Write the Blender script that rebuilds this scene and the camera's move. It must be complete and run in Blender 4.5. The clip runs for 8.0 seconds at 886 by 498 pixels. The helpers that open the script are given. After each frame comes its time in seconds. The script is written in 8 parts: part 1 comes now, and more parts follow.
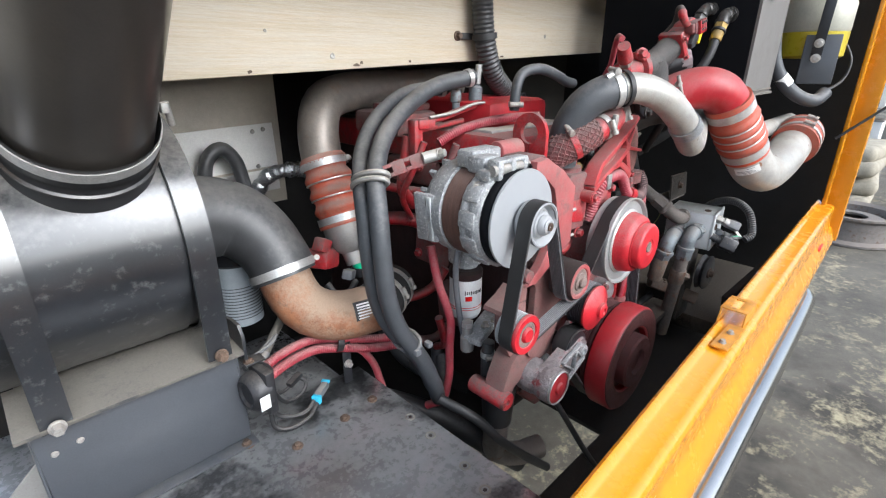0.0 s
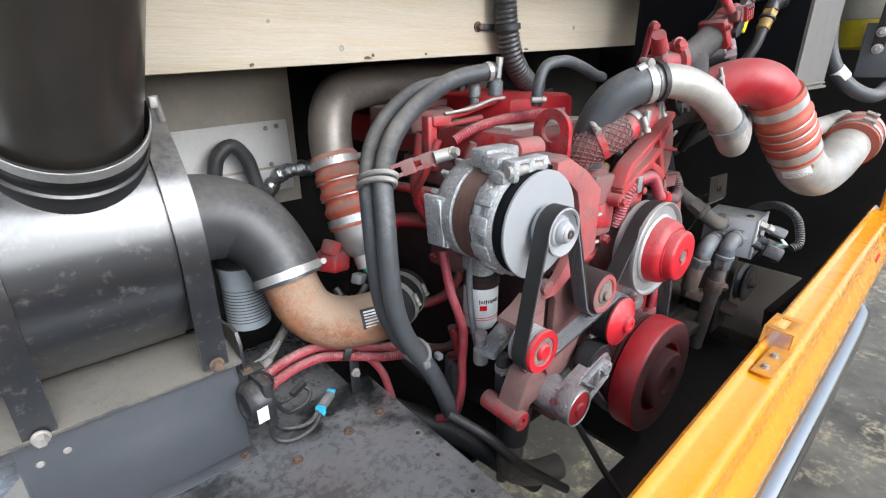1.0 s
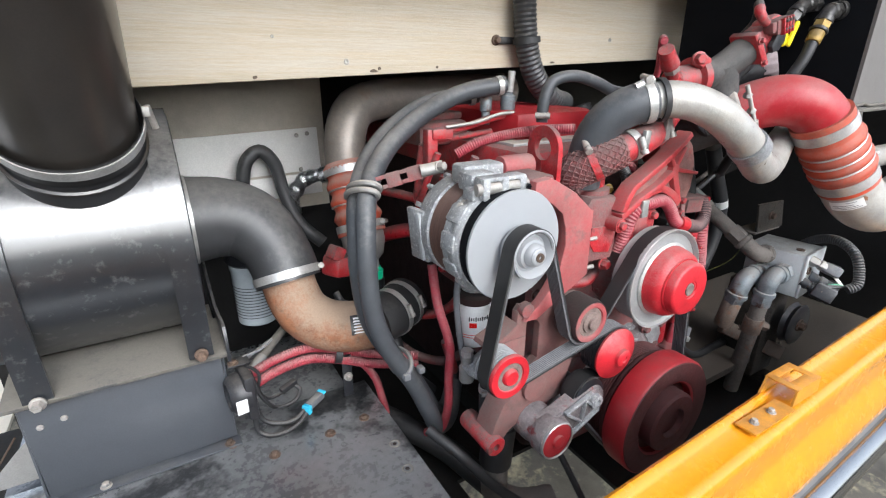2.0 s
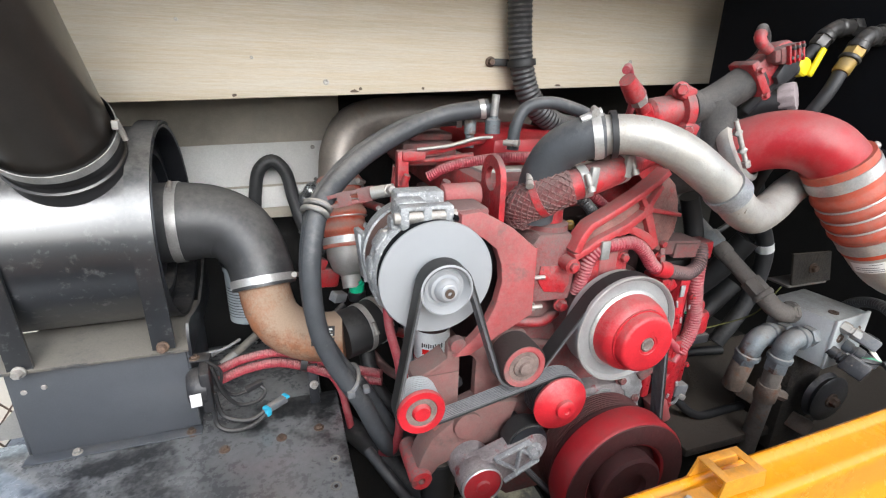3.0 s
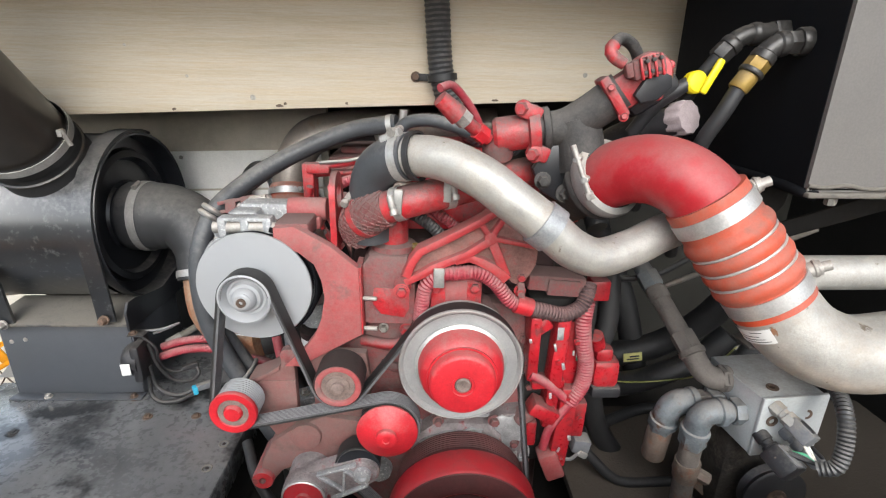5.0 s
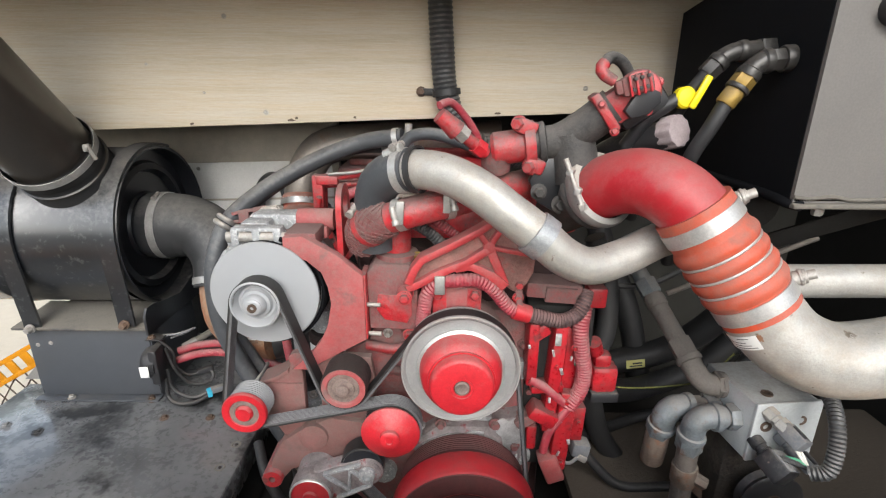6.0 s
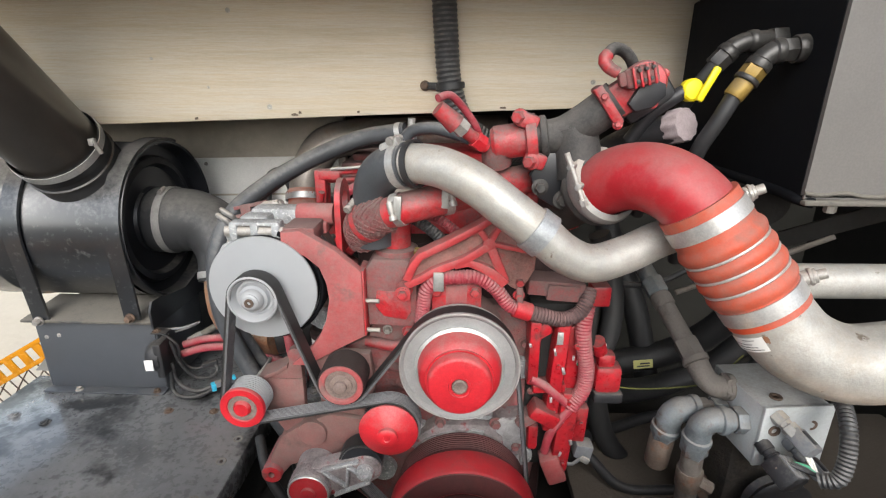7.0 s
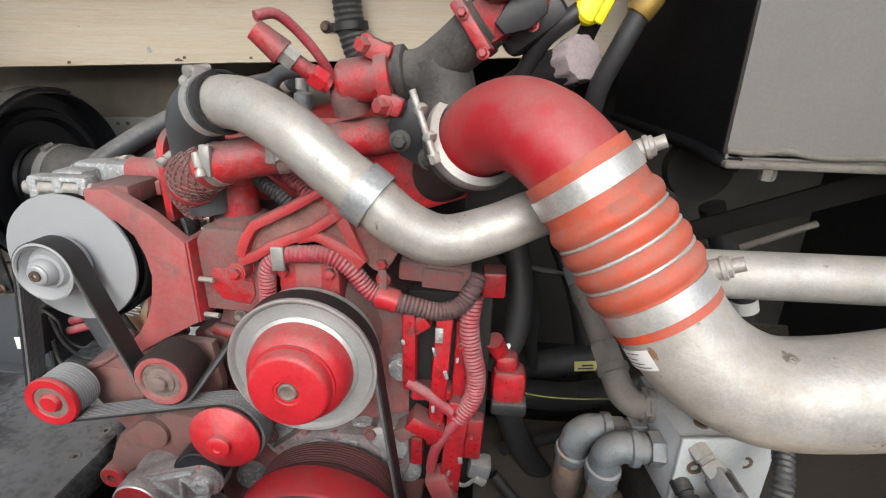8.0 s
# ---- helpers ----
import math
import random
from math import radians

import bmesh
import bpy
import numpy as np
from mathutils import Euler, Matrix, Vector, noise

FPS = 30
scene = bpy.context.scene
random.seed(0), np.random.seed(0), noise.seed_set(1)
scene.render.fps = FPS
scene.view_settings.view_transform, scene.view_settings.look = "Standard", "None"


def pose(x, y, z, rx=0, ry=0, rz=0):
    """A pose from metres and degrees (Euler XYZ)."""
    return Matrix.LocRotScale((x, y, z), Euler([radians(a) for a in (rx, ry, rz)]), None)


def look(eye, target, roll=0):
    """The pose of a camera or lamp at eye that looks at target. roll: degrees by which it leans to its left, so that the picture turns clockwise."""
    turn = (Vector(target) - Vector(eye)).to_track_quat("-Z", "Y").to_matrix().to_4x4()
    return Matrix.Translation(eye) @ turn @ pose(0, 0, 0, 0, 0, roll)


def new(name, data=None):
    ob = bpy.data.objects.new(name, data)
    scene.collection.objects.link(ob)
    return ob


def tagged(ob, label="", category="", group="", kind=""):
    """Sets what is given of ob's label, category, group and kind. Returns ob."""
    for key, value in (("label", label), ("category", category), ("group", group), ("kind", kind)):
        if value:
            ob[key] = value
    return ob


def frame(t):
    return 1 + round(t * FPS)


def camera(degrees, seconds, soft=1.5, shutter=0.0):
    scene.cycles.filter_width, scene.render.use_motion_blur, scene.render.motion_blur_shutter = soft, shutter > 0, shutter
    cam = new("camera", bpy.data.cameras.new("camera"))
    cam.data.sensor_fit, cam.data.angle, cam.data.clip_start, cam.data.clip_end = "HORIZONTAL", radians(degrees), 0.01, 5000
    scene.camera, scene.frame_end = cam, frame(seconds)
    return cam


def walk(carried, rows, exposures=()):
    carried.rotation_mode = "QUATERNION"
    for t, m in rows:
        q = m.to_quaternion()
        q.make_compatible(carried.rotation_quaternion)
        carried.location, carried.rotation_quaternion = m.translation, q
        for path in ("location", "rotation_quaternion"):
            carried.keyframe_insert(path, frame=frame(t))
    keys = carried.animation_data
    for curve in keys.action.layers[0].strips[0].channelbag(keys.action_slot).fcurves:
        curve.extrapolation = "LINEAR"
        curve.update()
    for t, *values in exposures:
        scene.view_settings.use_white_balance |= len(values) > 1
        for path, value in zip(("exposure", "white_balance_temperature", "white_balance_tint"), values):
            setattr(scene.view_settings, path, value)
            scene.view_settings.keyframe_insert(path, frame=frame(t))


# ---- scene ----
cam = camera(85.0, 8.0, 1.2)
PATH = [
    (0, (0.012, 0.008, 1.599), (1.3175, 1.337, 0.874), 0.0),
    (0.5, (0.034, 0.011, 1.600), (1.3085, 1.3695, 0.873), -0.2),
    (1, (0.077, 0.032, 1.590), (1.290, 1.441, 0.857), -0.35),
    (1.2, (0.079, 0.026, 1.585), (1.261, 1.4675, 0.8635), -0.4),
    (2.3, (0.28, -0.096, 1.608), (1.138, 1.569, 0.909), 0.4),
    (2.5, (0.323, -0.121, 1.615), (1.117, 1.579, 0.922), 0.6),
    (3, (0.438, -0.134, 1.624), (1.052, 1.645, 0.947), 1.4),
    (3.5, (0.544, -0.098, 1.619), (0.986, 1.735, 0.952), 2.4),
    (4, (0.669, -0.105, 1.62), (0.914, 1.765, 0.954), 2.1),
    (4.5, (0.821, -0.159, 1.634), (0.941, 1.721, 0.961), 1.7),
    (4.7, (0.864, -0.177, 1.639), (0.958, 1.705, 0.97), 1.4),
    (6, (0.904, -0.227, 1.658), (0.911, 1.671, 1.027), 0.5),
    (6.5, (0.912, -0.224, 1.658), (0.897, 1.674, 1.028), 0.4),
    (7, (0.925, -0.216, 1.653), (0.877, 1.677, 1.01), 0.4),
    (7.5, (0.993, -0.169, 1.626), (0.922, 1.715, 0.96), 0.3),
    (8, (1.132, -0.066, 1.594), (1.004, 1.8, 0.886), 1.6),
]
walk(cam, [(t, look(eye, target, roll)) for t, eye, target, roll in PATH],
     [(0.0, 1.34, 5850, 8), (1.2, 1.34, 5850, 8), (3.0, 1.20, 6000, 8), (4.6, 1.12, 6150, 8), (6.0, 1.00, 6300, 8), (7.0, 0.99, 6300, 8), (7.5, 0.98, 6300, 8), (8.0, 0.86, 6300, 8)])

# ---- light ----
GROUND = 0.40
world = bpy.data.worlds.new("sky")
scene.world = world
world.use_nodes = True
wn = world.node_tree
sky = wn.nodes.new("ShaderNodeTexSky")
sky.sky_type, sky.sun_disc = "NISHITA", False
sky.sun_elevation, sky.sun_rotation = radians(35), radians(178)
sky.air_density, sky.dust_density, sky.ozone_density = 1.0, 3.5, 1.0
haze = wn.nodes.new("ShaderNodeHueSaturation")
haze.inputs["Saturation"].default_value = 0.5
wn.links.new(sky.outputs[0], haze.inputs["Color"])
wn.links.new(haze.outputs[0], wn.nodes["Background"].inputs[0])
wn.nodes["Background"].inputs[1].default_value = 0.15
sun = new("sun", bpy.data.lights.new("sun", "SUN"))
sun.data.energy, sun.data.angle, sun.data.color = 0.70, radians(40), (1.0, 0.985, 0.97)
sun.matrix_basis = look((0.7, -3.1, 3.9), (0.6, 0.5, 1.2))


# ---- materials ----
def mat(name, base, rough=0.5, metal=0.0, vary=0.25, scale=14.0, dust=0.0, dust_col=(0.27, 0.25, 0.235), spots=None, spot_at=0.62, spot_scale=30.0,
        bump=0.15, bump_scale=160.0, up=0.35, stretch=(1, 1, 1), island=0.0, coat=0.0, coat_rough=0.2, coat_ior=1.5, edge=(0.40, 0.74), ior=1.5, spot_soft=0.05):
    m = bpy.data.materials.new(name)
    m.use_nodes = True
    nt = m.node_tree
    b = nt.nodes["Principled BSDF"]
    N, L = nt.nodes.new, nt.links.new

    def math_node(op, a, c):
        n = N("ShaderNodeMath")
        n.operation = op
        for s, v in zip(n.inputs, (a, c)):
            if isinstance(v, (int, float)):
                s.default_value = v
            else:
                L(v, s)
        return n.outputs[0]

    def mix(f, a, c):
        n = N("ShaderNodeMix")
        n.data_type = "RGBA"
        for s, v in ((n.inputs[0], f), (n.inputs[6], a), (n.inputs[7], c)):
            if isinstance(v, tuple):
                s.default_value = (*v, 1)
            elif isinstance(v, (int, float)):
                s.default_value = v
            else:
                L(v, s)
        return n.outputs[2]

    def noise_of(sc, detail=6.0, r=0.6):
        n = N("ShaderNodeTexNoise")
        n.inputs["Scale"].default_value, n.inputs["Detail"].default_value, n.inputs["Roughness"].default_value = sc, detail, r
        L(vec, n.inputs["Vector"])
        return n.outputs["Fac"]

    def ramp(v, lo, hi):
        n = N("ShaderNodeMapRange")
        L(v, n.inputs[0])
        n.inputs[1].default_value, n.inputs[2].default_value = lo, hi
        return n.outputs[0]

    geo = N("ShaderNodeNewGeometry")
    mp = N("ShaderNodeMapping")
    L(geo.outputs["Position"], mp.inputs[0])
    mp.inputs["Scale"].default_value = stretch
    vec = mp.outputs[0]
    big, fine = noise_of(scale), noise_of(scale * 7, 8.0, 0.7)
    dark = tuple(c * (1 - vary) for c in base)
    lite = tuple(min(1, c * (1 + vary)) for c in base)
    col = mix(ramp(math_node("ADD", math_node("MULTIPLY", big, 0.6), math_node("MULTIPLY", fine, 0.4)), 0.35, 0.65), dark, lite)
    r_out = math_node("ADD", math_node("MULTIPLY", fine, 0.25), rough - 0.125)
    if spots:
        f = ramp(noise_of(spot_scale, 5.0, 0.65), spot_at, spot_at + spot_soft)
        col = mix(f, col, spots)
        r_out = math_node("ADD", r_out, math_node("MULTIPLY", f, 0.2))
    if dust:
        sep = N("ShaderNodeSeparateXYZ")
        L(geo.outputs["Normal"], sep.inputs[0])
        upf = math_node("MULTIPLY", math_node("MAXIMUM", sep.outputs[2], 0.0), up)
        grit = math_node("ADD", math_node("MULTIPLY", noise_of(scale * 1.7, 9.0, 0.74), 0.68), math_node("MULTIPLY", noise_of(scale * 14, 3.0, 0.6), 0.32))
        f = ramp(math_node("ADD", math_node("ADD", grit, upf), dust - 0.5), edge[0], edge[1])
        f = math_node("MULTIPLY", f, 0.92)
        col = mix(f, col, dust_col)
        r_out = math_node("ADD", r_out, math_node("MULTIPLY", f, 0.35))
        if metal:
            L(math_node("MULTIPLY", math_node("SUBTRACT", 1.0, f), metal), b.inputs["Metallic"])
    if metal and not dust:
        b.inputs["Metallic"].default_value = metal
    if island:
        info = N("ShaderNodeObjectInfo")
        hsv = N("ShaderNodeHueSaturation")
        L(col, hsv.inputs["Color"])
        L(math_node("ADD", math_node("MULTIPLY", info.outputs["Random"], island), 1 - island / 2), hsv.inputs["Value"])
        col = hsv.outputs[0]
    if bump:
        tone = N("ShaderNodeHueSaturation")
        L(col, tone.inputs["Color"])
        L(math_node("ADD", math_node("MULTIPLY", ramp(noise_of(420.0, 2.0, 0.5), 0.35, 0.65), 0.10), 0.95), tone.inputs["Value"])
        col = tone.outputs[0]
    L(col, b.inputs["Base Color"])
    L(math_node("MINIMUM", math_node("MAXIMUM", r_out, 0.05), 1.0), b.inputs["Roughness"])
    if coat:
        b.inputs["Coat Weight"].default_value, b.inputs["Coat Roughness"].default_value = coat, coat_rough
        b.inputs["Coat IOR"].default_value = coat_ior
    b.inputs["IOR"].default_value = ior
    if bump:
        bn = N("ShaderNodeBump")
        bn.inputs["Strength"].default_value, bn.inputs["Distance"].default_value = bump, 0.002
        L(math_node("ADD", noise_of(bump_scale, 4.0), math_node("MULTIPLY", fine, 0.6)), bn.inputs["Height"])
        L(bn.outputs[0], b.inputs["Normal"])
    return m


RED_DUST = (0.175, 0.125, 0.115)
M_RED = mat("engine_red", (0.40, 0.017, 0.024), 0.34, dust=0.50, vary=0.4, dust_col=(0.155, 0.102, 0.094), scale=15, up=0.20, bump=0.5, edge=(0.45, 0.68), spots=(0.055, 0.018, 0.017), spot_at=0.585, spot_scale=30, spot_soft=0.12)
M_RED_CLEAN = mat("pulley_red", (0.42, 0.014, 0.022), 0.42, dust=0.36, dust_col=(0.30, 0.135, 0.125), scale=24, up=0.25, bump=0.12)
M_RED_DUSTY = mat("dusty_red", (0.22, 0.036, 0.038), 0.7, vary=0.5, dust=0.56, dust_col=(0.150, 0.103, 0.095), scale=20, up=0.2, bump=0.7, edge=(0.42, 0.66), spots=(0.055, 0.034, 0.031), spot_at=0.60, spot_scale=34, spot_soft=0.10)
M_PINK = mat("faded_red_plate", (0.32, 0.052, 0.054), 0.55, vary=0.25, dust=0.50, dust_col=(0.235, 0.140, 0.128), scale=11, up=0.15, bump=0.2, spots=(0.13, 0.068, 0.062), spot_at=0.58, spot_scale=24, spot_soft=0.12)
M_SILICONE = mat("red_silicone", (0.44, 0.058, 0.022), 0.5, dust=0.50, dust_col=(0.26, 0.135, 0.108), scale=8, up=0.12, bump=0.12, bump_scale=500, edge=(0.42, 0.74), spots=(0.19, 0.046, 0.030), spot_at=0.58, spot_scale=14, spot_soft=0.14)
M_HOSE_RED = mat("red_hose", (0.30, 0.030, 0.045), 0.5, dust=0.42, dust_col=(0.27, 0.17, 0.16), scale=24, up=0.25)
M_ALU = mat("cast_aluminium", (0.33, 0.34, 0.345), 0.52, 0.35, vary=0.35, dust=0.38, dust_col=(0.25, 0.238, 0.228), scale=34, bump=1.0, bump_scale=200, spots=(0.58, 0.59, 0.59), spot_at=0.575, spot_scale=190, spot_soft=0.04, up=0.1)
M_ALU_RED = mat("flaking_red_casting", (0.235, 0.205, 0.205), 0.48, 0.3, vary=0.5, dust=0.42, dust_col=(0.175, 0.155, 0.15), scale=34, bump=1.2, bump_scale=140, spots=(0.27, 0.050, 0.053), spot_at=0.585, spot_scale=34, spot_soft=0.08, up=0.1)
M_RIM = mat("dull_rim", (0.33, 0.335, 0.33), 0.40, 0.4, vary=0.12, scale=14, dust=0.3, dust_col=(0.29, 0.275, 0.255), bump=0.08)
M_DISC = mat("grey_disc", (0.31, 0.32, 0.33), 0.5, 0.2, vary=0.04, scale=6, bump=0, dust=0.20, dust_col=(0.33, 0.315, 0.30), edge=(0.35, 0.95))
M_STEEL = mat("bright_steel", (0.48, 0.475, 0.46), 0.36, 0.6, vary=0.18, scale=30, bump=0.06, dust=0.22, dust_col=(0.33, 0.30, 0.265))
M_PIPE = mat("aluminised_pipe", (0.38, 0.37, 0.345), 0.42, 0.45, vary=0.32, scale=7, dust=0.46, dust_col=(0.275, 0.235, 0.185), spots=(0.13, 0.105, 0.082), spot_at=0.645, spot_scale=38, spot_soft=0.05, bump=0.3, up=0.05, edge=(0.43, 0.70))
M_OLDPIPE = mat("dusty_grey_pipe", (0.155, 0.142, 0.133), 0.6, 0.3, vary=0.35, dust=0.50, dust_col=(0.205, 0.178, 0.155), scale=18, bump=0.4, spots=(0.125, 0.075, 0.05), spot_at=0.56, spot_scale=34, spot_soft=0.1)
M_RUBBER = mat("black_rubber", (0.020, 0.020, 0.021), 0.55, dust=0.24, dust_col=(0.10, 0.094, 0.086), scale=9, up=0.18, bump=0.08)
M_RUBBER_GREY = mat("dusty_rubber", (0.036, 0.037, 0.039), 0.44, dust=0.26, dust_col=(0.22, 0.208, 0.19), scale=7, up=0.36, bump=0.06, edge=(0.38, 0.94))
M_RUBBER_BLUE = mat("slate_rubber", (0.050, 0.054, 0.060), 0.5, dust=0.26, dust_col=(0.25, 0.235, 0.215), scale=7, up=0.34, bump=0.06, edge=(0.36, 0.90))
# rib tops paler than the back: caught sky light put into the colour
M_BELT = mat("belt_rib_skylit", (0.10, 0.10, 0.104), 0.35, dust=0.34, dust_col=(0.26, 0.26, 0.265), scale=30, up=0.40, bump=0.05)
M_BLACK = mat("black_paint", (0.014, 0.015, 0.018), 0.34, dust=0.26, dust_col=(0.17, 0.155, 0.135), scale=7, up=0.22, bump=0.08, spots=(0.16, 0.15, 0.13), spot_at=0.69, spot_scale=45)
# dust on upward faces also carries pale reflected light along the canister's top
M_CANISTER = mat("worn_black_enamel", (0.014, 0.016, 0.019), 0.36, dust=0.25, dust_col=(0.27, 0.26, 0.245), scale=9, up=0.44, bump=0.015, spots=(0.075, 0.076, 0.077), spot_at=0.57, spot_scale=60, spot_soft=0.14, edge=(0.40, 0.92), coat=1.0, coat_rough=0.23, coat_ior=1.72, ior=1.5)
M_STACK = mat("satin_black_tube", (0.034, 0.030, 0.026), 0.34, dust=0.22, dust_col=(0.11, 0.095, 0.082), scale=4, up=0.0, bump=0.02, coat=0.3)
M_TRAY = mat("black_steel_plate", (0.155, 0.158, 0.163), 0.26, vary=0.45, dust=0.34, dust_col=(0.24, 0.24, 0.235), scale=6, up=0.10, bump=0.15, spots=(0.013, 0.014, 0.016), spot_at=0.53, spot_scale=5.5, spot_soft=0.06, coat=1.0, coat_rough=0.13)
M_BOX = mat("slate_box_paint", (0.056, 0.061, 0.070), 0.40, vary=0.12, scale=6, dust=0.16, dust_col=(0.13, 0.125, 0.118), up=0.3, bump=0.05, coat=0.3)
M_CRADLE = mat("sandy_cradle", (0.105, 0.096, 0.082), 0.75, vary=0.35, dust=0.4, dust_col=(0.145, 0.133, 0.113), scale=16, bump=0.35, spots=(0.045, 0.046, 0.049), spot_at=0.52, spot_scale=9, spot_soft=0.10)
M_PLY = mat("painted_plywood", (0.47, 0.40, 0.295), 0.6, vary=0.10, scale=5, stretch=(0.22, 1, 5), bump=0.3, bump_scale=60, spots=(0.38, 0.27, 0.16), spot_at=0.655, spot_scale=34, spot_soft=0.06, dust=0.47, dust_col=(0.515, 0.485, 0.42), up=0.0, edge=(0.40, 0.62))
M_WALL = mat("dull_grey_wall", (0.46, 0.42, 0.35), 0.40, vary=0.18, scale=5, dust=0.3, dust_col=(0.32, 0.285, 0.235), bump=0.05)
M_WHITE = mat("white_sheet", (0.78, 0.775, 0.75), 0.5, vary=0.06, scale=6, dust=0.2, dust_col=(0.42, 0.39, 0.34), bump=0.05)
M_YELLOW = mat("school_yellow", (0.60, 0.240, 0.005), 0.26, vary=0.05, scale=4, bump=0.015, spots=(0.42, 0.19, 0.03), spot_at=0.79, spot_scale=40, coat=0.5, coat_rough=0.14)
M_LATCH = mat("rubbed_yellow", (0.56, 0.24, 0.015), 0.38, dust=0.18, dust_col=(0.36, 0.20, 0.08), scale=40, bump=0.1, coat=0.3)
M_CHROME = mat("chrome_trim", (0.46, 0.45, 0.435), 0.16, 1.0, vary=0.06, scale=5, bump=0)
M_RUST = mat("rusted_steel", (0.235, 0.100, 0.048), 0.65, 0.05, vary=0.4, scale=14, dust=0.47, dust_col=(0.29, 0.215, 0.155), spots=(0.14, 0.085, 0.055), spot_at=0.57, spot_scale=36, spot_soft=0.12, bump=0.35, edge=(0.44, 0.66))
M_RUSTBOLT = mat("rusty_bolt", (0.105, 0.07, 0.05), 0.75, 0.2, vary=0.4, scale=60, island=0.6, bump=0.3)
M_BOLT = mat("zinc_bolt", (0.40, 0.385, 0.36), 0.45, 0.7, vary=0.2, scale=60, dust=0.42, dust_col=(0.28, 0.25, 0.22), bump=0.2)
M_CONCRETE = mat("stained_concrete", (0.112, 0.100, 0.078), 0.75, vary=0.40, scale=2.4, dust=0.35, dust_col=(0.41, 0.36, 0.235), up=0.10, spots=(0.052, 0.047, 0.039), spot_at=0.50, spot_scale=1.6, spot_soft=0.15, bump=0.9, bump_scale=110, edge=(0.47, 0.60))
M_FILTER = mat("white_filter_paint", (0.74, 0.75, 0.75), 0.4, vary=0.05, scale=20, dust=0.22, dust_col=(0.5, 0.44, 0.40), bump=0.04)
M_FILTER_GREY = mat("grey_filter_paint", (0.30, 0.34, 0.37), 0.45, vary=0.08, dust=0.3, dust_col=(0.33, 0.30, 0.26), scale=18)
M_PRINT = mat("print_dark", (0.03, 0.032, 0.036), 0.6, bump=0)
M_LABEL = mat("white_label", (0.74, 0.74, 0.72), 0.5, vary=0.05, bump=0)
M_LABEL_BLACK = mat("black_label", (0.015, 0.015, 0.016), 0.4, bump=0)
M_BRASS = mat("brass", (0.30, 0.195, 0.045), 0.45, 0.6, dust=0.42, dust_col=(0.17, 0.125, 0.06), scale=30)
M_PLASTIC_YEL = mat("yellow_plastic", (0.74, 0.62, 0.01), 0.4, vary=0.06, bump=0.03)
M_PLASTIC = mat("black_plastic", (0.018, 0.018, 0.02), 0.45, dust=0.25, dust_col=(0.14, 0.125, 0.11), scale=16, up=0.3)
M_PLASTIC_GREY = mat("grey_plastic", (0.14, 0.145, 0.155), 0.5, dust=0.3, dust_col=(0.26, 0.235, 0.20), scale=18, up=0.3)
M_BLUE = mat("blue_clip", (0.05, 0.42, 0.62), 0.45, vary=0.1, bump=0.02)
M_GREEN = mat("green_cap", (0.02, 0.42, 0.22), 0.4, bump=0.02)
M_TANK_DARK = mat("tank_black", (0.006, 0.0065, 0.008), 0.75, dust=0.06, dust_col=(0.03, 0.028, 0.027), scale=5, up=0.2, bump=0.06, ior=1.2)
M_TANK_GREY = mat("tank_grey_front", (0.122, 0.114, 0.106), 0.6, vary=0.10, scale=2.5, dust=0.40, dust_col=(0.150, 0.138, 0.124), up=0.1, bump=0.05)
M_MANIFOLD = mat("manifold_aluminium", (0.50, 0.525, 0.53), 0.42, 0.35, vary=0.08, scale=12, dust=0.34, dust_col=(0.33, 0.315, 0.29), up=0.30, bump=0.06)
M_FITTING = mat("steel_fitting", (0.155, 0.176, 0.190), 0.5, 0.4, vary=0.35, scale=26, dust=0.38, dust_col=(0.20, 0.19, 0.178), spots=(0.115, 0.065, 0.042), spot_at=0.555, spot_scale=32, spot_soft=0.1, bump=0.4)
M_FOIL = mat("foil_wrap", (0.55, 0.56, 0.58), 0.28, 1.0, vary=0.4, scale=60, bump=1.0, bump_scale=70)
# grime sunk almost to black, so the colour carries deep shade too
M_DARK = mat("grimy_shaded_underbody", (0.008, 0.0075, 0.007), 0.8, vary=0.4, scale=10, dust=0.22, dust_col=(0.034, 0.030, 0.026), bump=0.4)
M_STATOR = mat("brown_stator", (0.12, 0.065, 0.05), 0.55, 0.3, vary=0.25, scale=30, dust=0.36, dust_col=(0.17, 0.115, 0.10), stretch=(1, 6, 1), bump=0.2)
# red taken near black: shade in the block's colour, grime on small parts
M_SHADED_GRIME_RED = mat("shaded_grimy_red", (0.024, 0.007, 0.007), 0.75, vary=0.5, scale=14, dust=0.42, dust_col=(0.020, 0.015, 0.013), bump=0.4)
M_DUCT = mat("grimy_duct", (0.034, 0.033, 0.032), 0.6, 0.1, vary=0.35, dust=0.46, dust_col=(0.105, 0.096, 0.088), scale=20, bump=0.5)
M_WIRE = mat("wire_black", (0.02, 0.02, 0.021), 0.5, dust=0.25, dust_col=(0.12, 0.11, 0.10), scale=25, bump=0.05)
M_WIRE_YG = mat("wire_yellow_green", (0.19, 0.19, 0.05), 0.5, bump=0.02)
M_WIRE_WHITE = mat("wire_white", (0.66, 0.64, 0.58), 0.5, bump=0.02)
M_WIRE_GREEN = mat("wire_green", (0.10, 0.38, 0.22), 0.5, bump=0.02)
M_TIN = mat("galvanised_old", (0.34, 0.335, 0.32), 0.5, 0.6, vary=0.15, scale=14, dust=0.35, dust_col=(0.36, 0.32, 0.27))
